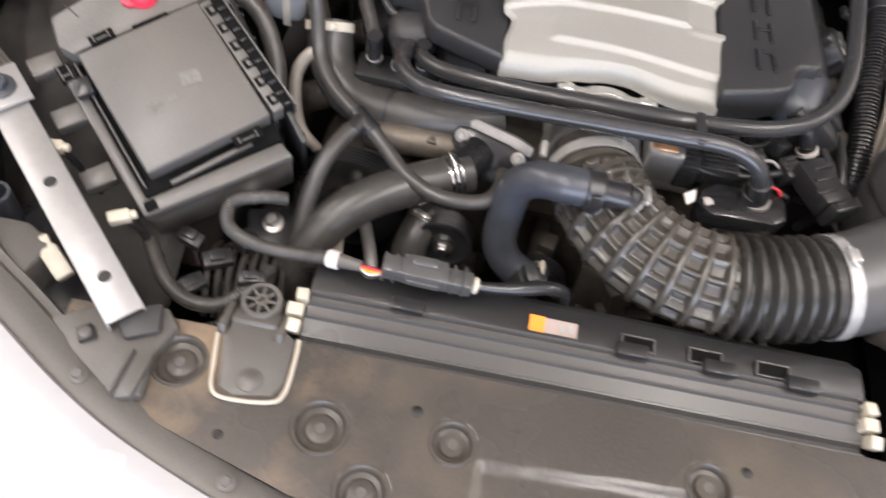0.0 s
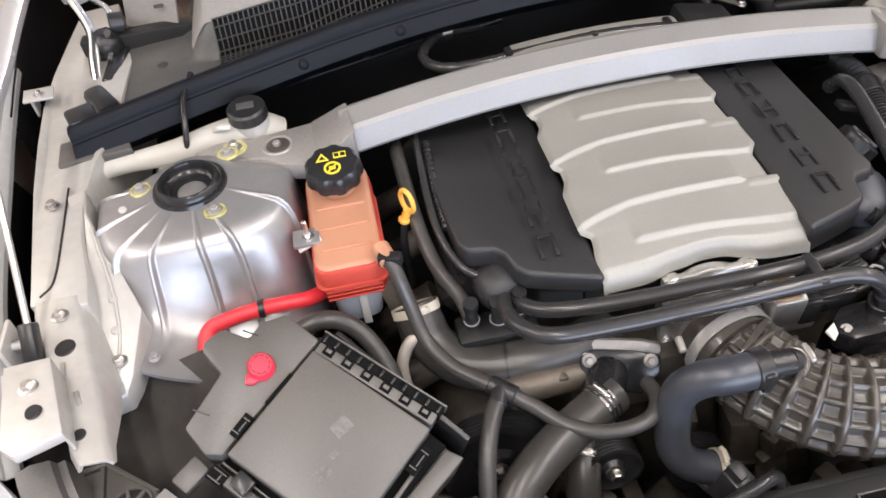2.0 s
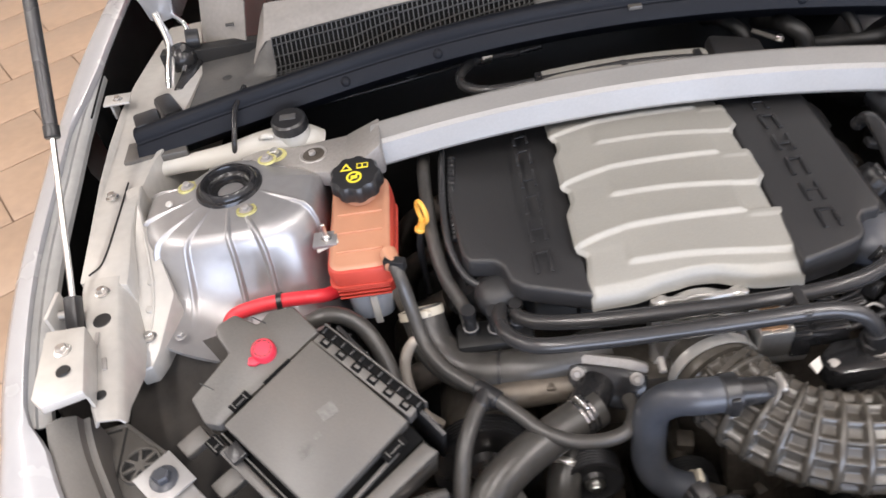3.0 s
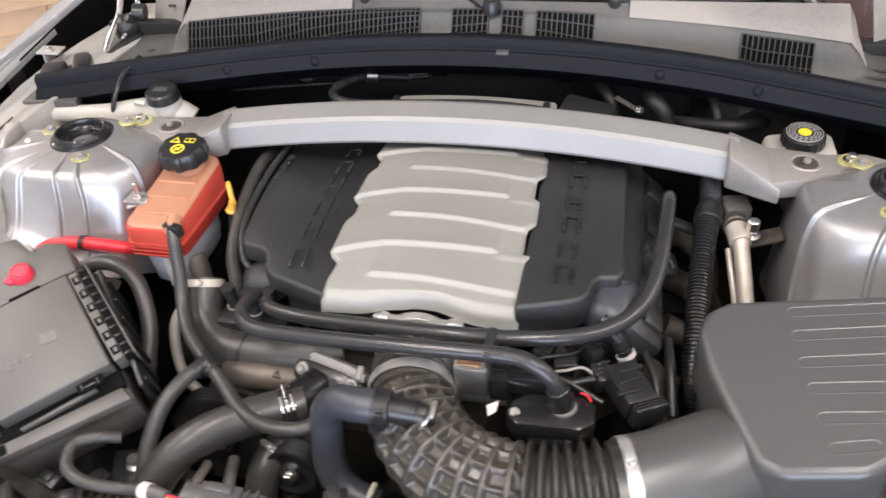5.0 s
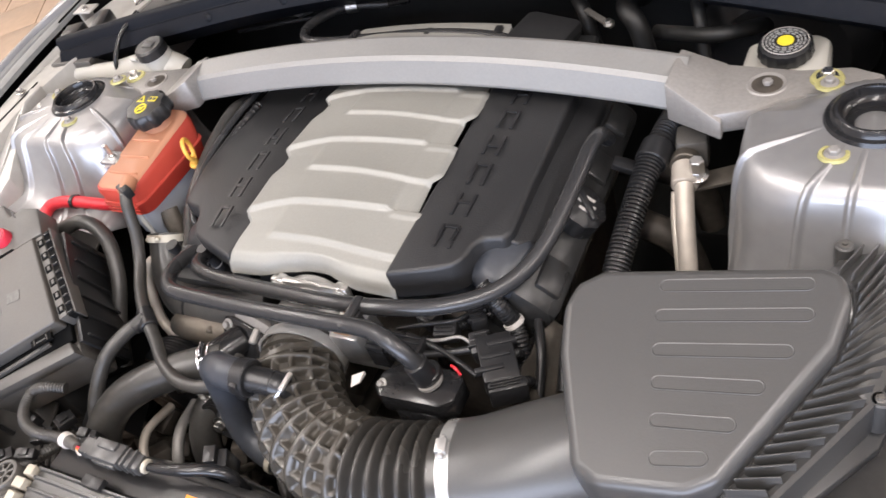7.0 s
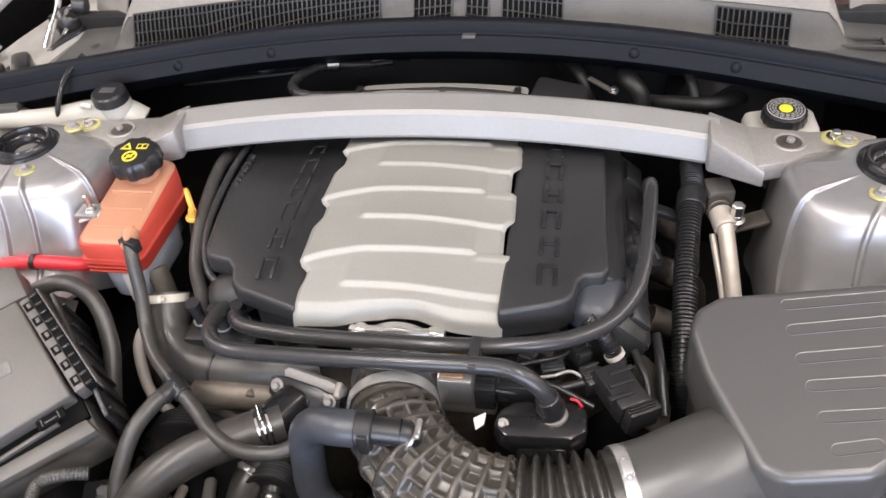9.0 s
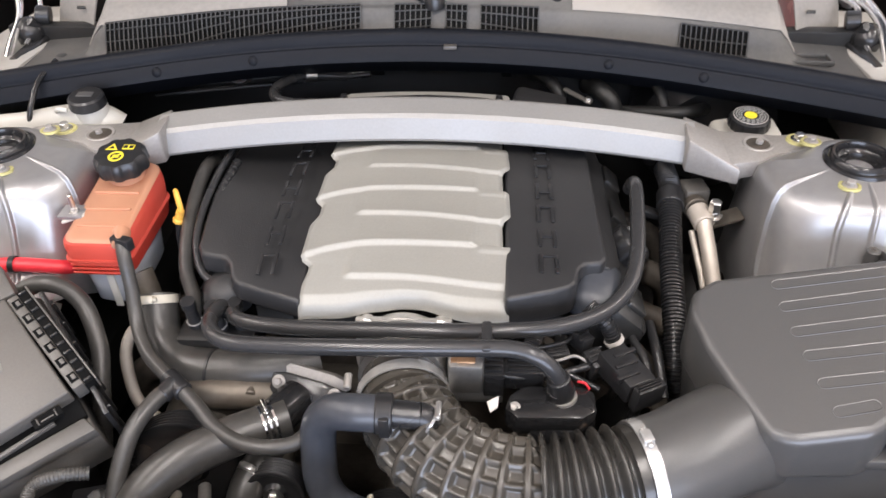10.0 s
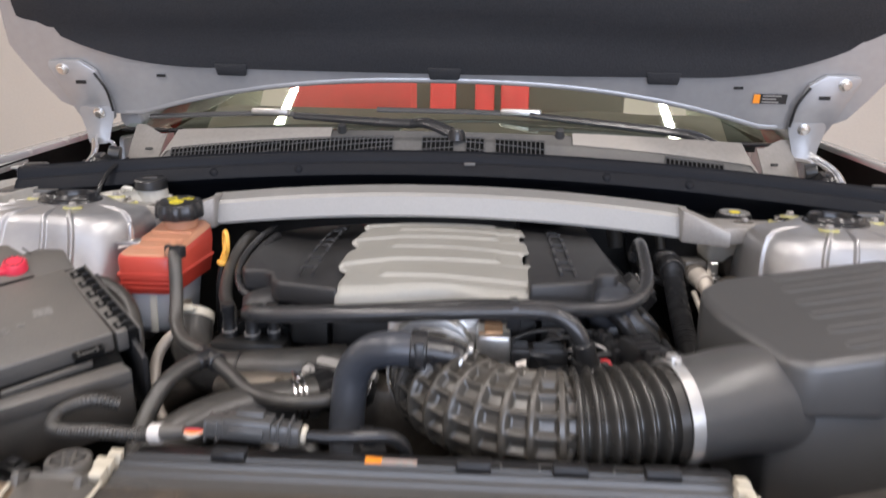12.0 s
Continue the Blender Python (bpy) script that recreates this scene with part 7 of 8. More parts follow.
# dipstick
d = thing("dipstick", "yellow ring-handled oil dipstick in a dark tube", "dipstick", (-0.356, -0.14, 0.75))
b = B()
loop = [(-0.348 + 0.0068 * math.cos(radians(a)), -0.1365 - 0.0122 * math.cos(radians(a)), 0.950 + 0.018 * math.sin(radians(a))) for a in range(-90, 271, 24)]
tube(b, loop, 0.0036, 8, 3)
tube(b, [(-0.349, -0.1365, 0.934), (-0.352, -0.136, 0.926), (-0.355, -0.1355, 0.918)], lambda s: 0.006 + 0.1 * s * s, 12)
cyl(b, (-0.355, -0.1355, 0.920), (-0.357, -0.1355, 0.913), 0.0085)
part("handle", b, M_YELLOW, d)
part("guide_tube", tube(B(), [(-0.356, -0.1355, 0.914), (-0.362, -0.137, 0.86), (-0.36, -0.14, 0.72)], 0.0055, 10), M_CAP, d)

# red battery cable and the black loom round the fuse box
hose("red_cable", "thick red sleeved battery cable across the tower front",
     [(-0.640, -0.275, 0.885), (-0.632, -0.248, 0.897), (-0.60, -0.243, 0.906), (-0.56, -0.240, 0.909), (-0.525, -0.234, 0.903), (-0.500, -0.226, 0.895), (-0.478, -0.205, 0.882)], 0.0105, M_REDCABLE, "cable")
part("tape_band", lathe(B(), [(0.0116, -0.004), (0.0124, -0.004), (0.0124, 0.004), (0.0116, 0.004)], aim((-0.561, -0.240, 0.909), (1, 0.06, -0.05)), 20), M_CAP, bpy.data.objects["red_cable"])
for pts, r in (([(-0.55, -0.31, 0.90), (-0.49, -0.289, 0.918), (-0.445, -0.295, 0.895), (-0.415, -0.335, 0.850), (-0.405, -0.385, 0.80), (-0.40, -0.43, 0.74)], 0.012),):
    hose("wiring_loom", "taped black wiring loom behind the fuse box", pts, r, M_RUBBER, "wiring")
hose("corrugated_loom", "black corrugated wiring conduit below the fuse box",
     [(-0.49, -0.60, 0.80), (-0.455, -0.645, 0.80), (-0.42, -0.665, 0.80), (-0.385, -0.66, 0.80), (-0.36, -0.63, 0.80), (-0.35, -0.60, 0.79)], corrugated(0.0085, 0.004, 0.0004), M_RUBBER, "wiring", steps=40)
hose("lower_loom", "black corrugated conduit running behind the headlamp brace",
     [(-0.52, -0.63, 0.79), (-0.49, -0.675, 0.80), (-0.45, -0.70, 0.805), (-0.40, -0.70, 0.80), (-0.37, -0.68, 0.79)], corrugated(0.0095, 0.005, 0.0004), M_RUBBER, "wiring", steps=40)
for k in range(8):
    x = -0.445 + 0.013 * k
    hose("low_conduit", "thin black conduit deep below the fuse box", [(x, -0.52, 0.70), (x + 0.01, -0.56, 0.745), (x + 0.015, -0.60, 0.75), (x + 0.02, -0.64, 0.72)], 0.0042, M_LINER, "wiring", steps=8, group="low conduits")

# front loom with its plug lying on the radiator
t = thing("sensor_loom", "black corrugated loom with grey plug lying across the radiator top", "wiring", (-0.28, -0.59, 0.82))
part("conduit", tube(B(), [(-0.345, -0.535, 0.845), (-0.372, -0.545, 0.853), (-0.404, -0.553, 0.842), (-0.400, -0.580, 0.836), (-0.372, -0.598, 0.840), (-0.335, -0.606, 0.845), (-0.295, -0.602, 0.842), (-0.272, -0.602, 0.845)], corrugated(0.0078, 0.004, 0.0004), 12, 40), M_RUBBER, t)
part("white_tape", cyl(B(), (-0.280, -0.602, 0.844), (-0.266, -0.604, 0.846), 0.0105), M_PAPER, t)
part("taped_end", tube(B(), [(-0.270, -0.603, 0.846), (-0.255, -0.606, 0.849), (-0.240, -0.609, 0.852)], lambda s: 0.009 - 0.09 * s, 12), M_BOX, t)
for k, mat in enumerate((M_RED, M_ORANGE, M_PAPER, M_CAP)):
    part("wire", tube(B(), [(-0.245, -0.608, 0.851), (-0.232, -0.610 - 0.003 * k, 0.854 - 0.002 * k), (-0.218, -0.611 - 0.002 * k, 0.853)], 0.0016, 6, 4), mat, t)
b = B()
box(b, (-0.168, -0.606, 0.856), (0.10, 0.022, 0.02), (0, 4, 1), 0.003)
box(b, (-0.172, -0.606, 0.860), (0.050, 0.027, 0.020), (0, 4, 1), 0.002)
plug = part("plug", b, M_AIRBOX, t, "dark grey two-part plug")
for dx in (-0.048, -0.036, 0.028, 0.040):
    part("rib", box(B(), (-0.168 + dx, -0.606, 0.857), (0.003, 0.025, 0.023), (0, 4, 1), 0.001), M_AIRBOX, plug)
part("latch", box(B(), (-0.172, -0.600, 0.870), (0.03, 0.012, 0.008), (0, 4, 1), 0.002), M_AIRBOX, plug)
part("side_rail", box(B(), (-0.172, -0.6205, 0.858), (0.036, 0.004, 0.008), (0, 4, 1), 0.001), M_AIRBOX, plug)
part("yellow_seal", cyl(B(), (-0.118, -0.604, 0.852), (-0.112, -0.604, 0.851), 0.0095), M_CREAM, t)
part("plug_tail", tube(B(), [(-0.114, -0.604, 0.851), (-0.09, -0.600, 0.848), (-0.06, -0.592, 0.846), (-0.030, -0.582, 0.842), (-0.012, -0.576, 0.826), (-0.008, -0.577, 0.79)], lambda s: 0.0055 + 0.05 * min(s, 0.05), 12), M_GLOSSBLK, t)

# mount block with bright bolt under the fuse box
t = thing("bracket_block", "dark bracket block with one bright bolt", "bracket", (-0.38, -0.50, 0.70))
part("block", box(B(), (-0.375, -0.505, 0.715), (0.07, 0.06, 0.06), (12, 0, 15), 0.006), M_CAP, t)
bolt("bolt", (-0.378, -0.503, 0.744), (0, -0.2, 1), 0.011, t)
# cream plugs beside the headlamp brace
for at, turn in (((-0.505, -0.615, 0.862), 30), ((-0.60, -0.555, 0.882), 10)):
    t = thing("wire_plug", "small cream plastic wire plug", "plug", (at[0], at[1], at[2] - 0.012), group="cream wire plugs")
    b = B()
    box(b, at, (0.024, 0.014, 0.014), (10, 0, turn), 0.003)
    cyl(b, at, (at[0] + 0.018 * math.cos(radians(turn)), at[1] + 0.018 * math.sin(radians(turn)), at[2]), 0.005)
    part("shell", b, M_CREAM, t)
    part("lead", tube(B(), [at, (at[0] + 0.01, at[1] + 0.01, at[2] - 0.03), (at[0] + 0.02, at[1] + 0.02, at[2] - 0.10)], 0.004, 8), M_CAP, t)

# headlamp back in the corner well
t = thing("headlamp_housing", "black headlamp housing down in the corner well", "headlamp", (-0.64, -0.66, 0.70))
b = B()
prism(b, [(-0.69, -0.62), (-0.62, -0.56), (-0.52, -0.66), (-0.50, -0.72), (-0.56, -0.74), (-0.63, -0.70)], 0.66, 0.80, 0.008)
part("shell", b, M_CAP, t)
part("vent_tube", lathe(B(), [(0.013, 0), (0.017, 0), (0.017, 0.05), (0.013, 0.05), (0.013, 0)], pose(-0.655, -0.605, 0.795), 24), M_BLUEGREY, t)
part("cover_block", prism(B(), [(-0.652, -0.634), (-0.600, -0.634), (-0.566, -0.652), (-0.578, -0.700), (-0.596, -0.716)], 0.79, 0.848, 0.004), M_BOX, t)
plug = part("beige_plug", box(B(), (-0.555, -0.672, 0.84), (0.040, 0.020, 0.010), (10, 12, -40), 0.003), M_CREAM, t)
part("plug_tongue", box(B(), (-0.572, -0.655, 0.845), (0.022, 0.010, 0.006), (10, 12, -48), 0.002), M_CREAM, plug)

# ---- right-hand side of the bay ----
t = thing("brake_reservoir", "cream brake fluid reservoir with black and yellow cap", "reservoir", (0.52, 0.085, 0.90))
b = B()
prism(b, [(0.468, 0.05), (0.50, 0.042), (0.555, 0.042), (0.572, 0.06), (0.572, 0.12), (0.55, 0.135), (0.47, 0.13)], 0.90, 0.966, 0.01, top=lambda x, y: 0.968 - (0.012 if x < 0.48 else 0))
part("tank", b, M_MILK, t)
cap = part("cap", lathe(B(), [(0, 0.020), (0.026, 0.020), (0.031, 0.017), (0.033, 0.004), (0.031, 0), (0, 0)], pose(0.521, 0.085, 0.968, 4), 72, lambda a: 1 + 0.02 * math.cos(18 * a)), M_CAP, t, "black cap with yellow centre and unreadable print")
m = pose(0.521, 0.085, 0.968, 4)
part("yellow_disc", lathe(B(), [(0, 0.0215), (0.0095, 0.0213), (0.010, 0.0195)], m, 24), M_INK, cap)
part("pale_ring", lathe(B(), [(0.026, 0.0206), (0.0268, 0.0206), (0.0268, 0.0196), (0.026, 0.0206)], m, 40), M_PAPER, cap)
for r, n in ((0.0145, 12), (0.0182, 15), (0.0222, 18)):
    for k in range(n):
        a = 2 * math.pi * (k + 0.3 * (r > 0.016)) / n
        part("print_bar", box(B(), (r * math.cos(a), r * math.sin(a), 0.0203), (4.4 * r / n, 0.0019, 0.0008), (0, 0, math.degrees(a) + 90), 0, m=m), M_GREYINK, cap)
t = thing("brake_booster", "black brake servo drum against the bulkhead", "brake servo", (0.50, 0.24, 0.80))
part("drum", lathe(B(), [(0, -0.06), (0.09, -0.06), (0.125, -0.03), (0.13, 0.02), (0.125, 0.08), (0, 0.09)], aim((0.50, 0.26, 0.88), (0, 1, 0)), 40), M_CAP, t)
part("master_cylinder", cyl(B(), (0.515, 0.20, 0.89), (0.52, 0.03, 0.895), 0.024), M_ENGALU, t)

t = thing("ac_line", "dull aluminium air-conditioning pipe with hex fitting", "pipe", (0.44, -0.10, 0.80))
part("pipe", tube(B(), [(0.424, -0.062, 0.900), (0.428, -0.082, 0.902), (0.432, -0.105, 0.885), (0.438, -0.135, 0.855), (0.445, -0.165, 0.815), (0.45, -0.19, 0.76), (0.45, -0.20, 0.70)], 0.0115, 16), M_PALEALU, t)
part("second_pipe", tube(B(), [(0.415, -0.085, 0.88), (0.420, -0.115, 0.86), (0.428, -0.145, 0.83), (0.435, -0.17, 0.79), (0.44, -0.19, 0.74)], 0.005, 10), M_PALEALU, t)
part("collar", cyl(B(), (0.424, -0.06, 0.902), (0.430, -0.092, 0.897), 0.0165), M_PALEALU, t)
part("collar", cyl(B(), (0.422, -0.045, 0.900), (0.424, -0.06, 0.902), 0.019), M_ENGALU, t)
bolt("valve_cap", (0.4435, -0.078, 0.905), (0, -0.2, 1), 0.010, t)
part("valve_stem", cyl(B(), (0.4435, -0.078, 0.895), (0.4435, -0.080, 0.932), 0.009, 6), M_STEEL, t)
part("bracket", box(B(), (0.465, -0.07, 0.895), (0.05, 0.03, 0.006), (0, -14, 10), 0.002), M_ENGALU, t)
part("rear_block", box(B(), (0.425, -0.02, 0.90), (0.04, 0.04, 0.045), (0, 0, 10), 0.006), M_BOX, t)

hose("engine_harness", "thick black corrugated harness beside the engine",
     [(0.392, 0.05, 0.905), (0.388, -0.02, 0.915), (0.380, -0.08, 0.905), (0.374, -0.14, 0.885), (0.370, -0.20, 0.862), (0.368, -0.26, 0.832), (0.366, -0.30, 0.795), (0.365, -0.32, 0.74)], corrugated(0.0155, 0.0055, 0.0014), M_CAP, "wiring", steps=56, seg=18)
t = bpy.data.objects["engine_harness"]
part("clip", cyl(B(), (0.386, -0.035, 0.913), (0.382, -0.065, 0.909), 0.021), M_CAP, t)
part("clip_arm", box(B(), (0.355, -0.06, 0.895), (0.05, 0.02, 0.01), (0, 20, 0), 0.002), M_CAP, t)

t = thing("oil_cap", "black oil filler cap with white print bars", "oil cap", (0.305, -0.147, 0.88))
m = pose(0.302, -0.146, 0.885, 0, 42, 0)
cap = part("cap", lathe(B(), [(0, 0.028), (0.025, 0.028), (0.031, 0.025), (0.033, 0.006), (0.033, 0), (0, 0)], m, 60, lambda a: 1 + 0.03 * math.cos(10 * a)), M_CAP, t)
for k, (w, y) in enumerate(((0.018, 0.012), (0.026, 0.002), (0.016, -0.008))):
    part("print_bar", box(B(), (0, y, 0.0285), (w, 0.004, 0.0008), bevel=0, m=m), M_PAPER, cap)
part("grip", box(B(), (0, 0, 0.030), (0.010, 0.046, 0.006), (0, 0, 50), 0.002, m=m), M_CAP, cap)

# separator box and plugs right of the throttle
t = thing("purge_valve", "glossy black purge valve box with pipe socket", "valve", (0.19, -0.43, 0.83))
b = B()
prism(b, [(0.131, -0.430), (0.137, -0.408), (0.155, -0.392), (0.225, -0.389), (0.243, -0.398), (0.243, -0.430), (0.225, -0.443), (0.147, -0.445)], 0.828, 0.862, 0.006)
part("body", b, M_GLOSSBLK, t)
part("socket", cyl(B(), (0.200, -0.408, 0.858), (0.199, -0.408, 0.876), 0.018), M_CAP, t)
bolt("screw", (0.1438, -0.428, 0.860), (-0.3, -0.6, 1), 0.0055, t, M_CAST)
part("foot", box(B(), (0.19, -0.43, 0.80), (0.06, 0.03, 0.08), bevel=0.004), M_CAP, t)
t = thing("paper_tag", "torn white paper tag tied to a wire", "tag", (0.118, -0.440, 0.855))
part("tag", prism(B(), [(0.110, -0.434), (0.124, -0.426), (0.123, -0.440), (0.114, -0.448)], 0.872, 0.8735, 0, top=lambda x, y: 0.8745 + 0.25 * (y + 0.44)), M_PAPER, t)
for at, size, turn, mat in (((0.280, -0.376, 0.872), (0.042, 0.064, 0.030), (4, 6, 32), M_CAP), ((0.304, -0.408, 0.868), (0.044, 0.014, 0.034), (4, 6, 32), M_CAP), ((0.246, -0.352, 0.862), (0.024, 0.03, 0.03), (10, 0, 30), M_CAP), ((0.155, -0.375, 0.862), (0.05, 0.025, 0.03), (0, 0, 0), M_CAP), ((0.118, -0.378, 0.858), (0.026, 0.03, 0.04), (0, 0, 0), M_CAP), ((0.198, -0.345, 0.868), (0.030, 0.020, 0.022), (6, 0, 14), M_CAP), ((0.168, -0.330, 0.872), (0.022, 0.026, 0.020), (0, 8, -20), M_CAP), ((0.232, -0.322, 0.872), (0.020, 0.024, 0.022), (0, 10, 40), M_CAP)):
    t = thing("sensor_plug", "black ribbed sensor plug with wires", "plug", (at[0], at[1], at[2] - 0.03), group="sensor plugs")
    b = B()
    box(b, at, size, turn, 0.003)
    for k in range(3):
        box(b, (at[0], at[1] - size[1] * 0.3 + size[1] * 0.3 * k, at[2] + size[2] * 0.45), (size[0] * 0.8, size[1] * 0.1, size[2] * 0.3), turn, 0.001)
    part("shell", b, mat, t)
    part("wire", tube(B(), [at, (at[0] + 0.01, at[1] + 0.03, at[2] - 0.02), (at[0], at[1] + 0.05, at[2] - 0.10)], corrugated(0.006), 10, 20), M_CAP, t)
hose("coil_conduit", "black corrugated conduit under the rear pipe", [(0.238, -0.298, 0.912), (0.2587, -0.3105, 0.8966), (0.269, -0.313, 0.880), (0.2746, -0.3132, 0.8668), (0.286, -0.330, 0.846), (0.29, -0.35, 0.81)], corrugated(0.0105), M_CAP, "wiring", steps=40)
t = thing("conduit_ring", "pale ring on the conduit", "ring", (0.2746, -0.3132, 0.8668))
part("ring", lathe(B(), [(0.0113, -0.003), (0.0132, -0.003), (0.0132, 0.003), (0.0113, 0.003)], aim((0.2746, -0.3132, 0.8668), (0.25, -0.1, -0.45)), 24), M_PAPER, t)
for pts, r, mat in (([(0.10, -0.375, 0.875), (0.14, -0.385, 0.868), (0.19, -0.375, 0.862), (0.24, -0.36, 0.866)], 0.005, M_CAP), ([(0.15, -0.36, 0.872), (0.20, -0.37, 0.866), (0.25, -0.385, 0.85)], 0.004, M_CAP), ([(0.222, -0.388, 0.866), (0.230, -0.392, 0.868), (0.236, -0.395, 0.861)], 0.0018, M_REDCABLE), ([(0.10, -0.335, 0.868), (0.14, -0.322, 0.880), (0.19, -0.318, 0.882), (0.24, -0.310, 0.878)], 0.0035, M_CAP), ([(0.13, -0.352, 0.868), (0.17, -0.347, 0.880), (0.21, -0.332, 0.880), (0.226, -0.30, 0.870)], 0.003, M_CAP), ([(0.175, -0.36, 0.866), (0.200, -0.362, 0.876), (0.222, -0.352, 0.874), (0.245, -0.358, 0.862)], 0.0022, M_CAST), ([(0.30, -0.30, 0.86), (0.315, -0.34, 0.85), (0.32, -0.38, 0.82)], 0.006, M_CAP), ([(0.33, -0.26, 0.85), (0.335, -0.31, 0.84), (0.34, -0.36, 0.81)], 0.007, M_CAP)):
    hose("engine_wire", "thin wire between the engine plugs", pts, r, mat, "wiring", seg=8, group="engine wires")
t = thing("heat_shield", "dull crumpled heat shield beside the engine", "heat shield", (0.33, -0.35, 0.78))
part("sheet", solid(sheet(B(), [[(0.30 + 0.012 * i + 0.004 * math.sin(3 * j), -0.40 + 0.02 * j, 0.845 - 0.012 * i + 0.006 * math.sin(i + j)) for i in range(5)] for j in range(7)]), 0.002), M_ENGALU, t)

# ---- behind the brace ----
h = hose("rear_hose", "black hose with bright clamp curling behind the brace", [(-0.16, 0.262, 0.962), (-0.228, 0.234, 0.976), (-0.262, 0.195, 0.980), (-0.268, 0.150, 0.982), (-0.24, 0.115, 0.985), (-0.19, 0.11, 0.985), (-0.12, 0.118, 0.984), (0.0, 0.118, 0.990), (0.10, 0.112, 0.988), (0.16, 0.100, 0.982)], 0.0085, M_PIPE)
clamp_band("clamp", (-0.222, 0.238, 0.975), (-0.06, -0.03, 0.01), 0.0098, 0.020, h, M_STEEL)
part("union", cyl(B(), (-0.16, 0.262, 0.962), (-0.115, 0.262, 0.968), 0.006), M_CAP, h)
part("valve_end", cyl(B(), (0.155, 0.101, 0.983), (0.182, 0.096, 0.979), 0.007), M_STEEL, h)
for x in (-0.14, 0.0, 0.12):
    part("clip", box(B(), (x, 0.117, 0.988), (0.012, 0.02, 0.018), bevel=0.003), M_CAP, h)
for x in (-0.115, 0.14, 0.32, 0.46):
    t = thing("bulkhead_stud", "dark bulkhead bracket with a stud", "bracket", (x, 0.34, 0.94), group="bulkhead studs")
    part("plate", box(B(), (x, 0.34, 0.955), (0.03, 0.012, 0.05), bevel=0.003), M_CAP, t)
    bolt("stud", (x, 0.333, 0.965), (0, -1, 0.2), 0.008, t, M_BOX)
hose("booster_hose", "black vacuum hose behind the brace end", [(0.33, 0.20, 0.93), (0.38, 0.17, 0.945), (0.42, 0.15, 0.955), (0.46, 0.17, 0.95), (0.49, 0.22, 0.93)], 0.011, M_DARK, steps=12)
for k in range(3):
    hose("bulkhead_line", "thin dark line along the bulkhead", [(-0.52, 0.24 + 0.01 * k, 0.93 + 0.015 * k), (-0.40, 0.26, 0.935 + 0.015 * k), (-0.28, 0.30, 0.93 + 0.015 * k), (-0.2, 0.345, 0.92 + 0.01 * k)], 0.0045, M_PIPE, "pipe", seg=8, group="bulkhead lines")

# washer filler, cream tube and its black cap
t = thing("washer_filler", "milky washer filler neck with a black cap", "washer filler", (-0.62, 0.05, 0.93))
b = B()
tube(b, [(-0.79, 0.035, 0.972), (-0.73, 0.04, 0.975), (-0.66, 0.045, 0.975), (-0.60, 0.055, 0.978), (-0.545, 0.062, 0.975), (-0.515, 0.066, 0.955)], lambda s: 0.014 + 0.075 * max(0, s - 0.06) if s < 0.25 else 0.0283, 18)
part("neck", b, M_MILK, t, smooth=60)
part("throat", cyl(B(), (-0.545, 0.060, 0.975), (-0.547, 0.055, 1.010), 0.027), M_MILK, t)
cap = part("cap", lathe(B(), [(0, 0.018), (0.025, 0.018), (0.0285, 0.015), (0.0295, 0.0), (0, 0)], pose(-0.548, 0.054, 1.007, 6), 48, lambda a: 1 + 0.012 * math.cos(24 * a)), M_CAP, t, "black ribbed cap with a moulded symbol")
part("moulded_mark", box(B(), (-0.548, 0.053, 1.026), (0.026, 0.014, 0.0012), (6, 0, 0), 0.0004), M_AIRBOX, cap)
part("hook", tube(B(), [(-0.60, 0.045, 0.998), (-0.59, 0.035, 1.008), (-0.575, 0.035, 1.006)], 0.004, 8), M_MILK, t)
h = hose("strap_loom", "black cable strap hanging over the washer neck", [(-0.622, 0.128, 1.050), (-0.635, 0.085, 1.036), (-0.638, 0.052, 1.016), (-0.642, 0.036, 0.995), (-0.648, 0.0345, 0.962)], 0.0045, M_GLOSSBLK, "wiring")

# lower coolant hose and thin pipes deep in front of the engine
h = hose("lower_hose", "black lower coolant hose with a bright clamp", [(-0.175, -0.400, 0.735), (-0.185, -0.435, 0.742), (-0.200, -0.470, 0.725), (-0.205, -0.500, 0.68), (-0.20, -0.52, 0.61), (-0.19, -0.53, 0.54)], 0.023, M_RUBBER, seg=20)
clamp_band("hose_clamp", (-0.190, -0.450, 0.737), (-0.015, -0.035, -0.012), 0.0233, 0.009, h, M_ALU)
for pts, r, mat in (([(-0.30, -0.46, 0.70), (-0.29, -0.52, 0.72), (-0.27, -0.56, 0.70), (-0.25, -0.59, 0.64)], 0.007, M_PALEALU), ([(-0.27, -0.44, 0.69), (-0.25, -0.50, 0.70), (-0.235, -0.55, 0.66), (-0.23, -0.58, 0.58)], 0.009, M_CAST),
                    ([(-0.06, -0.45, 0.68), (-0.05, -0.50, 0.70), (-0.02, -0.54, 0.68), (0.0, -0.56, 0.60)], 0.008, M_RUBBER), ([(-0.13, -0.50, 0.66), (-0.12, -0.54, 0.70), (-0.09, -0.57, 0.68), (-0.08, -0.58, 0.6)], 0.006, M_ENGALU),
                    ([(0.06, -0.56, 0.70), (0.12, -0.59, 0.73), (0.20, -0.59, 0.72), (0.28, -0.57, 0.68)], 0.010, M_RUBBER)):
    hose("low_pipe", "thin pipe low between engine and radiator", pts, r, mat, "pipe", seg=10, group="low pipes")
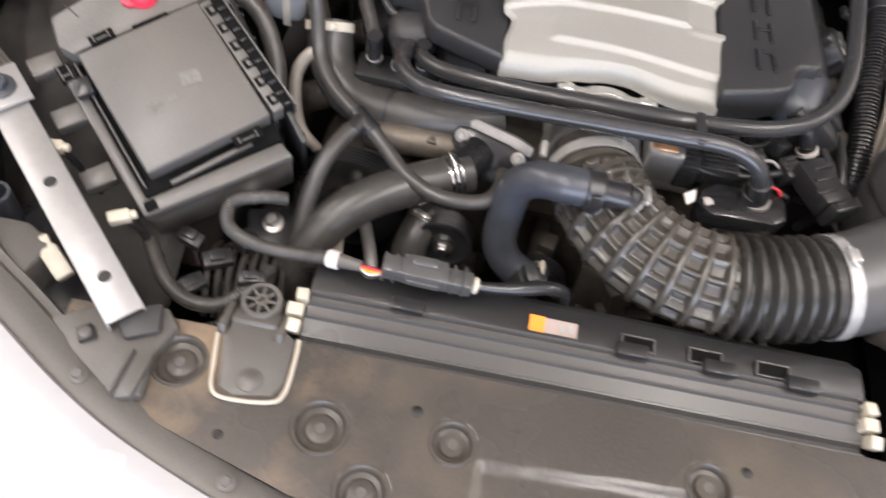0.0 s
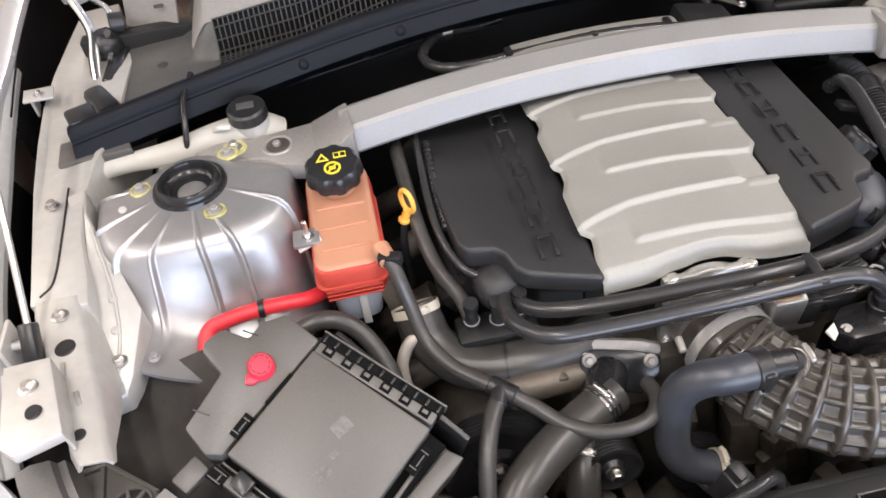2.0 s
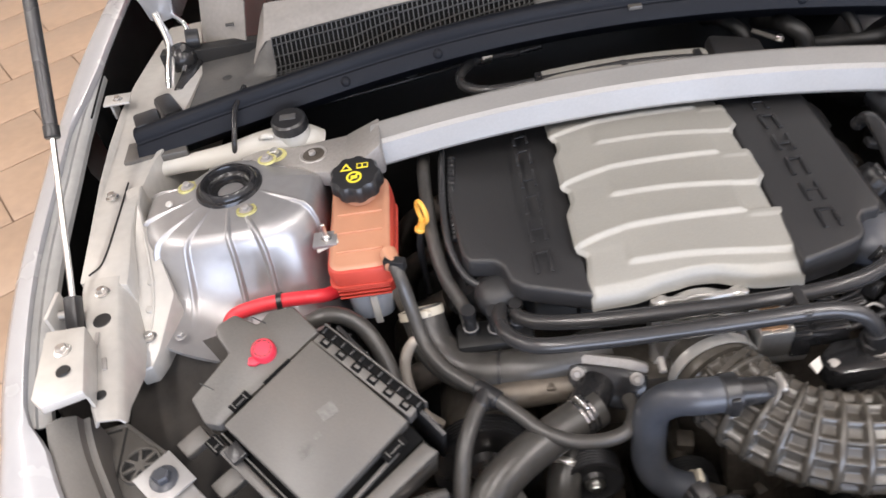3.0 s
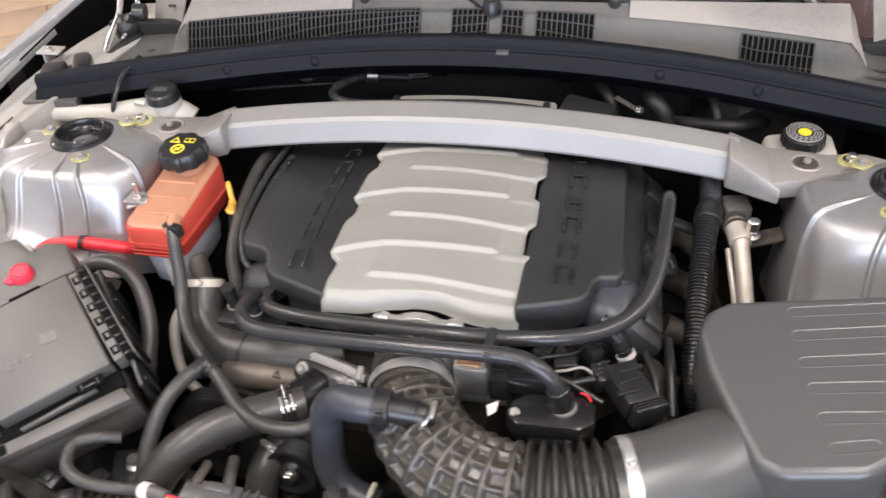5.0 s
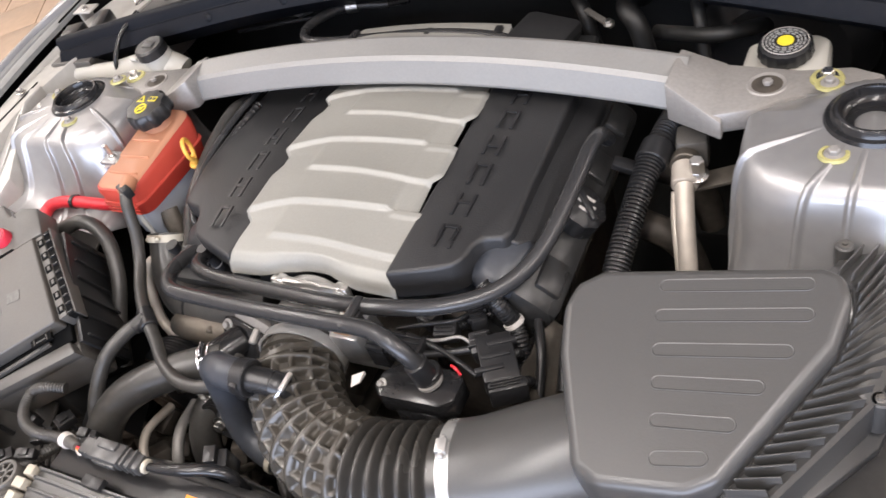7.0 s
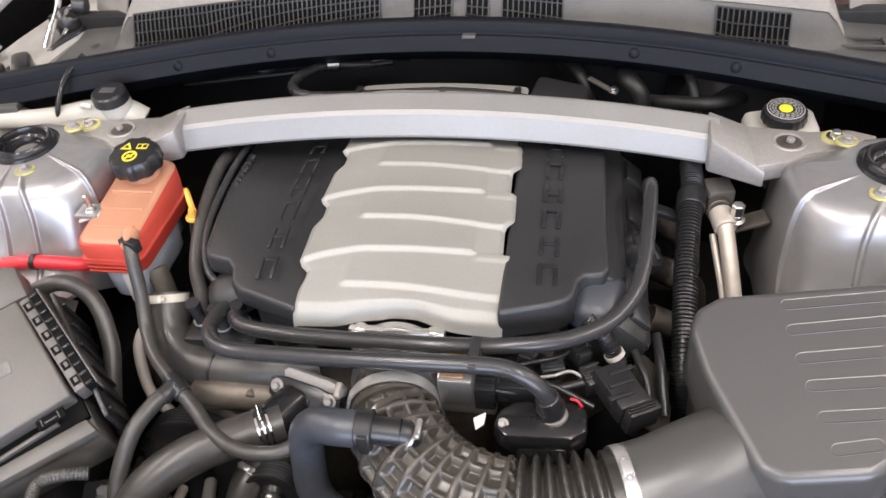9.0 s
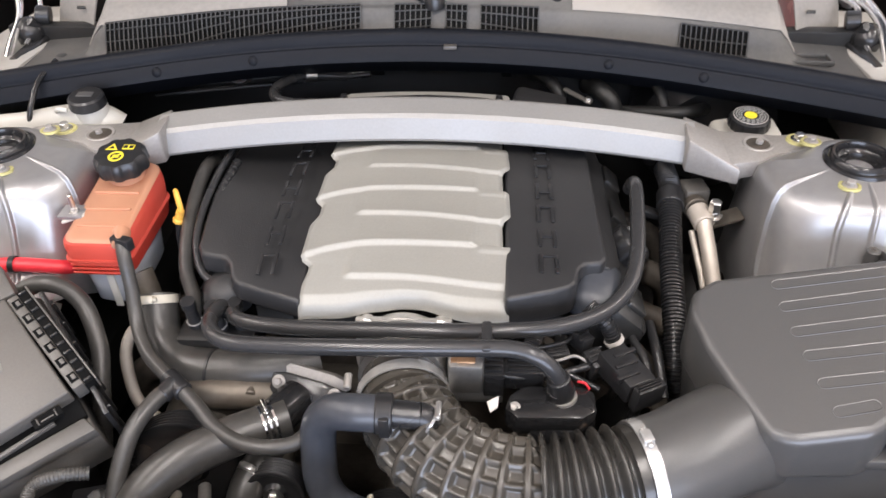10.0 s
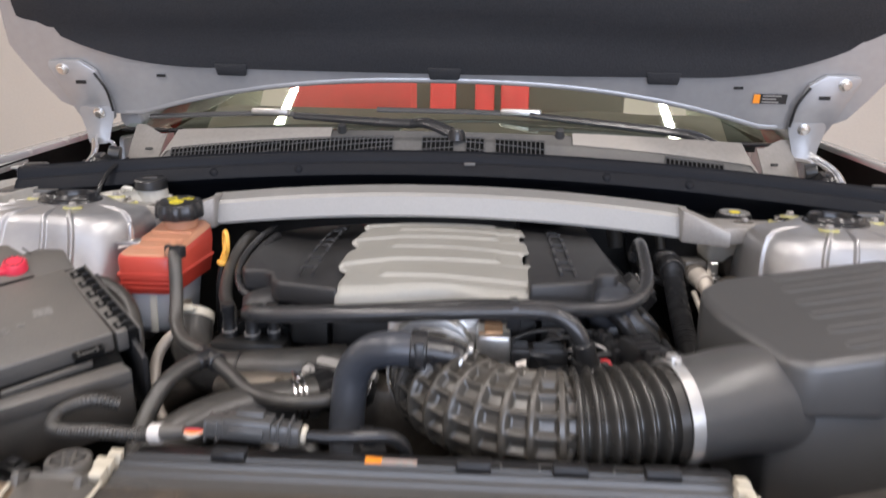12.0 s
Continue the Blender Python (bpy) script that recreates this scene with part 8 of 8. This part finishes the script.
for at, size, turn in (((-0.42, -0.585, 0.765), (0.035, 0.02, 0.018), 30), ((-0.455, -0.57, 0.775), (0.03, 0.018, 0.02), -15), ((-0.395, -0.555, 0.77), (0.028, 0.02, 0.016), 70), ((-0.36, -0.63, 0.815), (0.03, 0.014, 0.014), 20), ((-0.43, -0.64, 0.79), (0.034, 0.018, 0.016), 50), ((-0.30, -0.575, 0.79), (0.03, 0.02, 0.03), 10), ((-0.055, -0.56, 0.80), (0.03, 0.03, 0.05), 25)):
    t = thing("loom_clip", "small dark plastic loom clip by the radiator", "clip", (at[0], at[1], at[2] - size[2] / 2), group="loom clips")
    b = box(B(), at, size, (12, 8, turn), 0.002)
    box(b, (at[0], at[1], at[2] + size[2] * 0.55), (size[0] * 0.5, size[1] * 0.7, size[2] * 0.4), (12, 8, turn), 0.001)
    part("shell", b, M_CAP, t)
    part("stem", cyl(B(), (at[0], at[1], at[2] - 0.05), at, 0.004, 8), M_CAP, t)

# dark fittings on the bulkhead behind the brace
hose("heater_elbow", "dark rubber elbow on the bulkhead behind the brace", [(0.285, 0.30, 0.93), (0.285, 0.23, 0.965), (0.295, 0.185, 0.978), (0.315, 0.165, 0.960), (0.325, 0.165, 0.90)], 0.015, M_DARK, seg=16)
hose("bulkhead_hose", "black hose dropping from the bulkhead", [(0.185, 0.30, 0.95), (0.20, 0.24, 0.975), (0.225, 0.20, 0.965), (0.24, 0.19, 0.90)], 0.011, M_DARK, seg=14)
hose("bulkhead_hose", "black hose dropping from the bulkhead", [(0.38, 0.29, 0.97), (0.385, 0.22, 0.985), (0.40, 0.17, 0.965), (0.41, 0.15, 0.90)], 0.009, M_DARK, seg=14)
for at, way in (((-0.10, 0.30, 0.985), (0, -1, 0.3)), ((0.33, 0.28, 0.99), (0, -1, 0.2)), ((0.12, 0.31, 0.98), (0.1, -1, 0.2)), ((-0.36, 0.26, 0.97), (0, -1, 0.3))):
    t = thing("bulkhead_grommet", "round dark grommet on the bulkhead", "grommet", at, group="bulkhead grommets")
    part("ring", lathe(B(), [(0.012, -0.05), (0.024, -0.05), (0.024, 0.0), (0.020, 0.008), (0.013, 0.008), (0.012, 0.0), (0, 0.0)], aim(at, way), 28), M_AIRBOX, t)
t = thing("wire_bracket", "dull steel wire bracket behind the brace", "bracket", (0.25, 0.19, 0.96))
part("strip", box(B(), (0.255, 0.175, 0.972), (0.055, 0.010, 0.004), (0, 14, -30), 0.001), M_BOX, t)
bolt("bolt", (0.272, 0.166, 0.968), (0, -0.2, 1), 0.006, t)
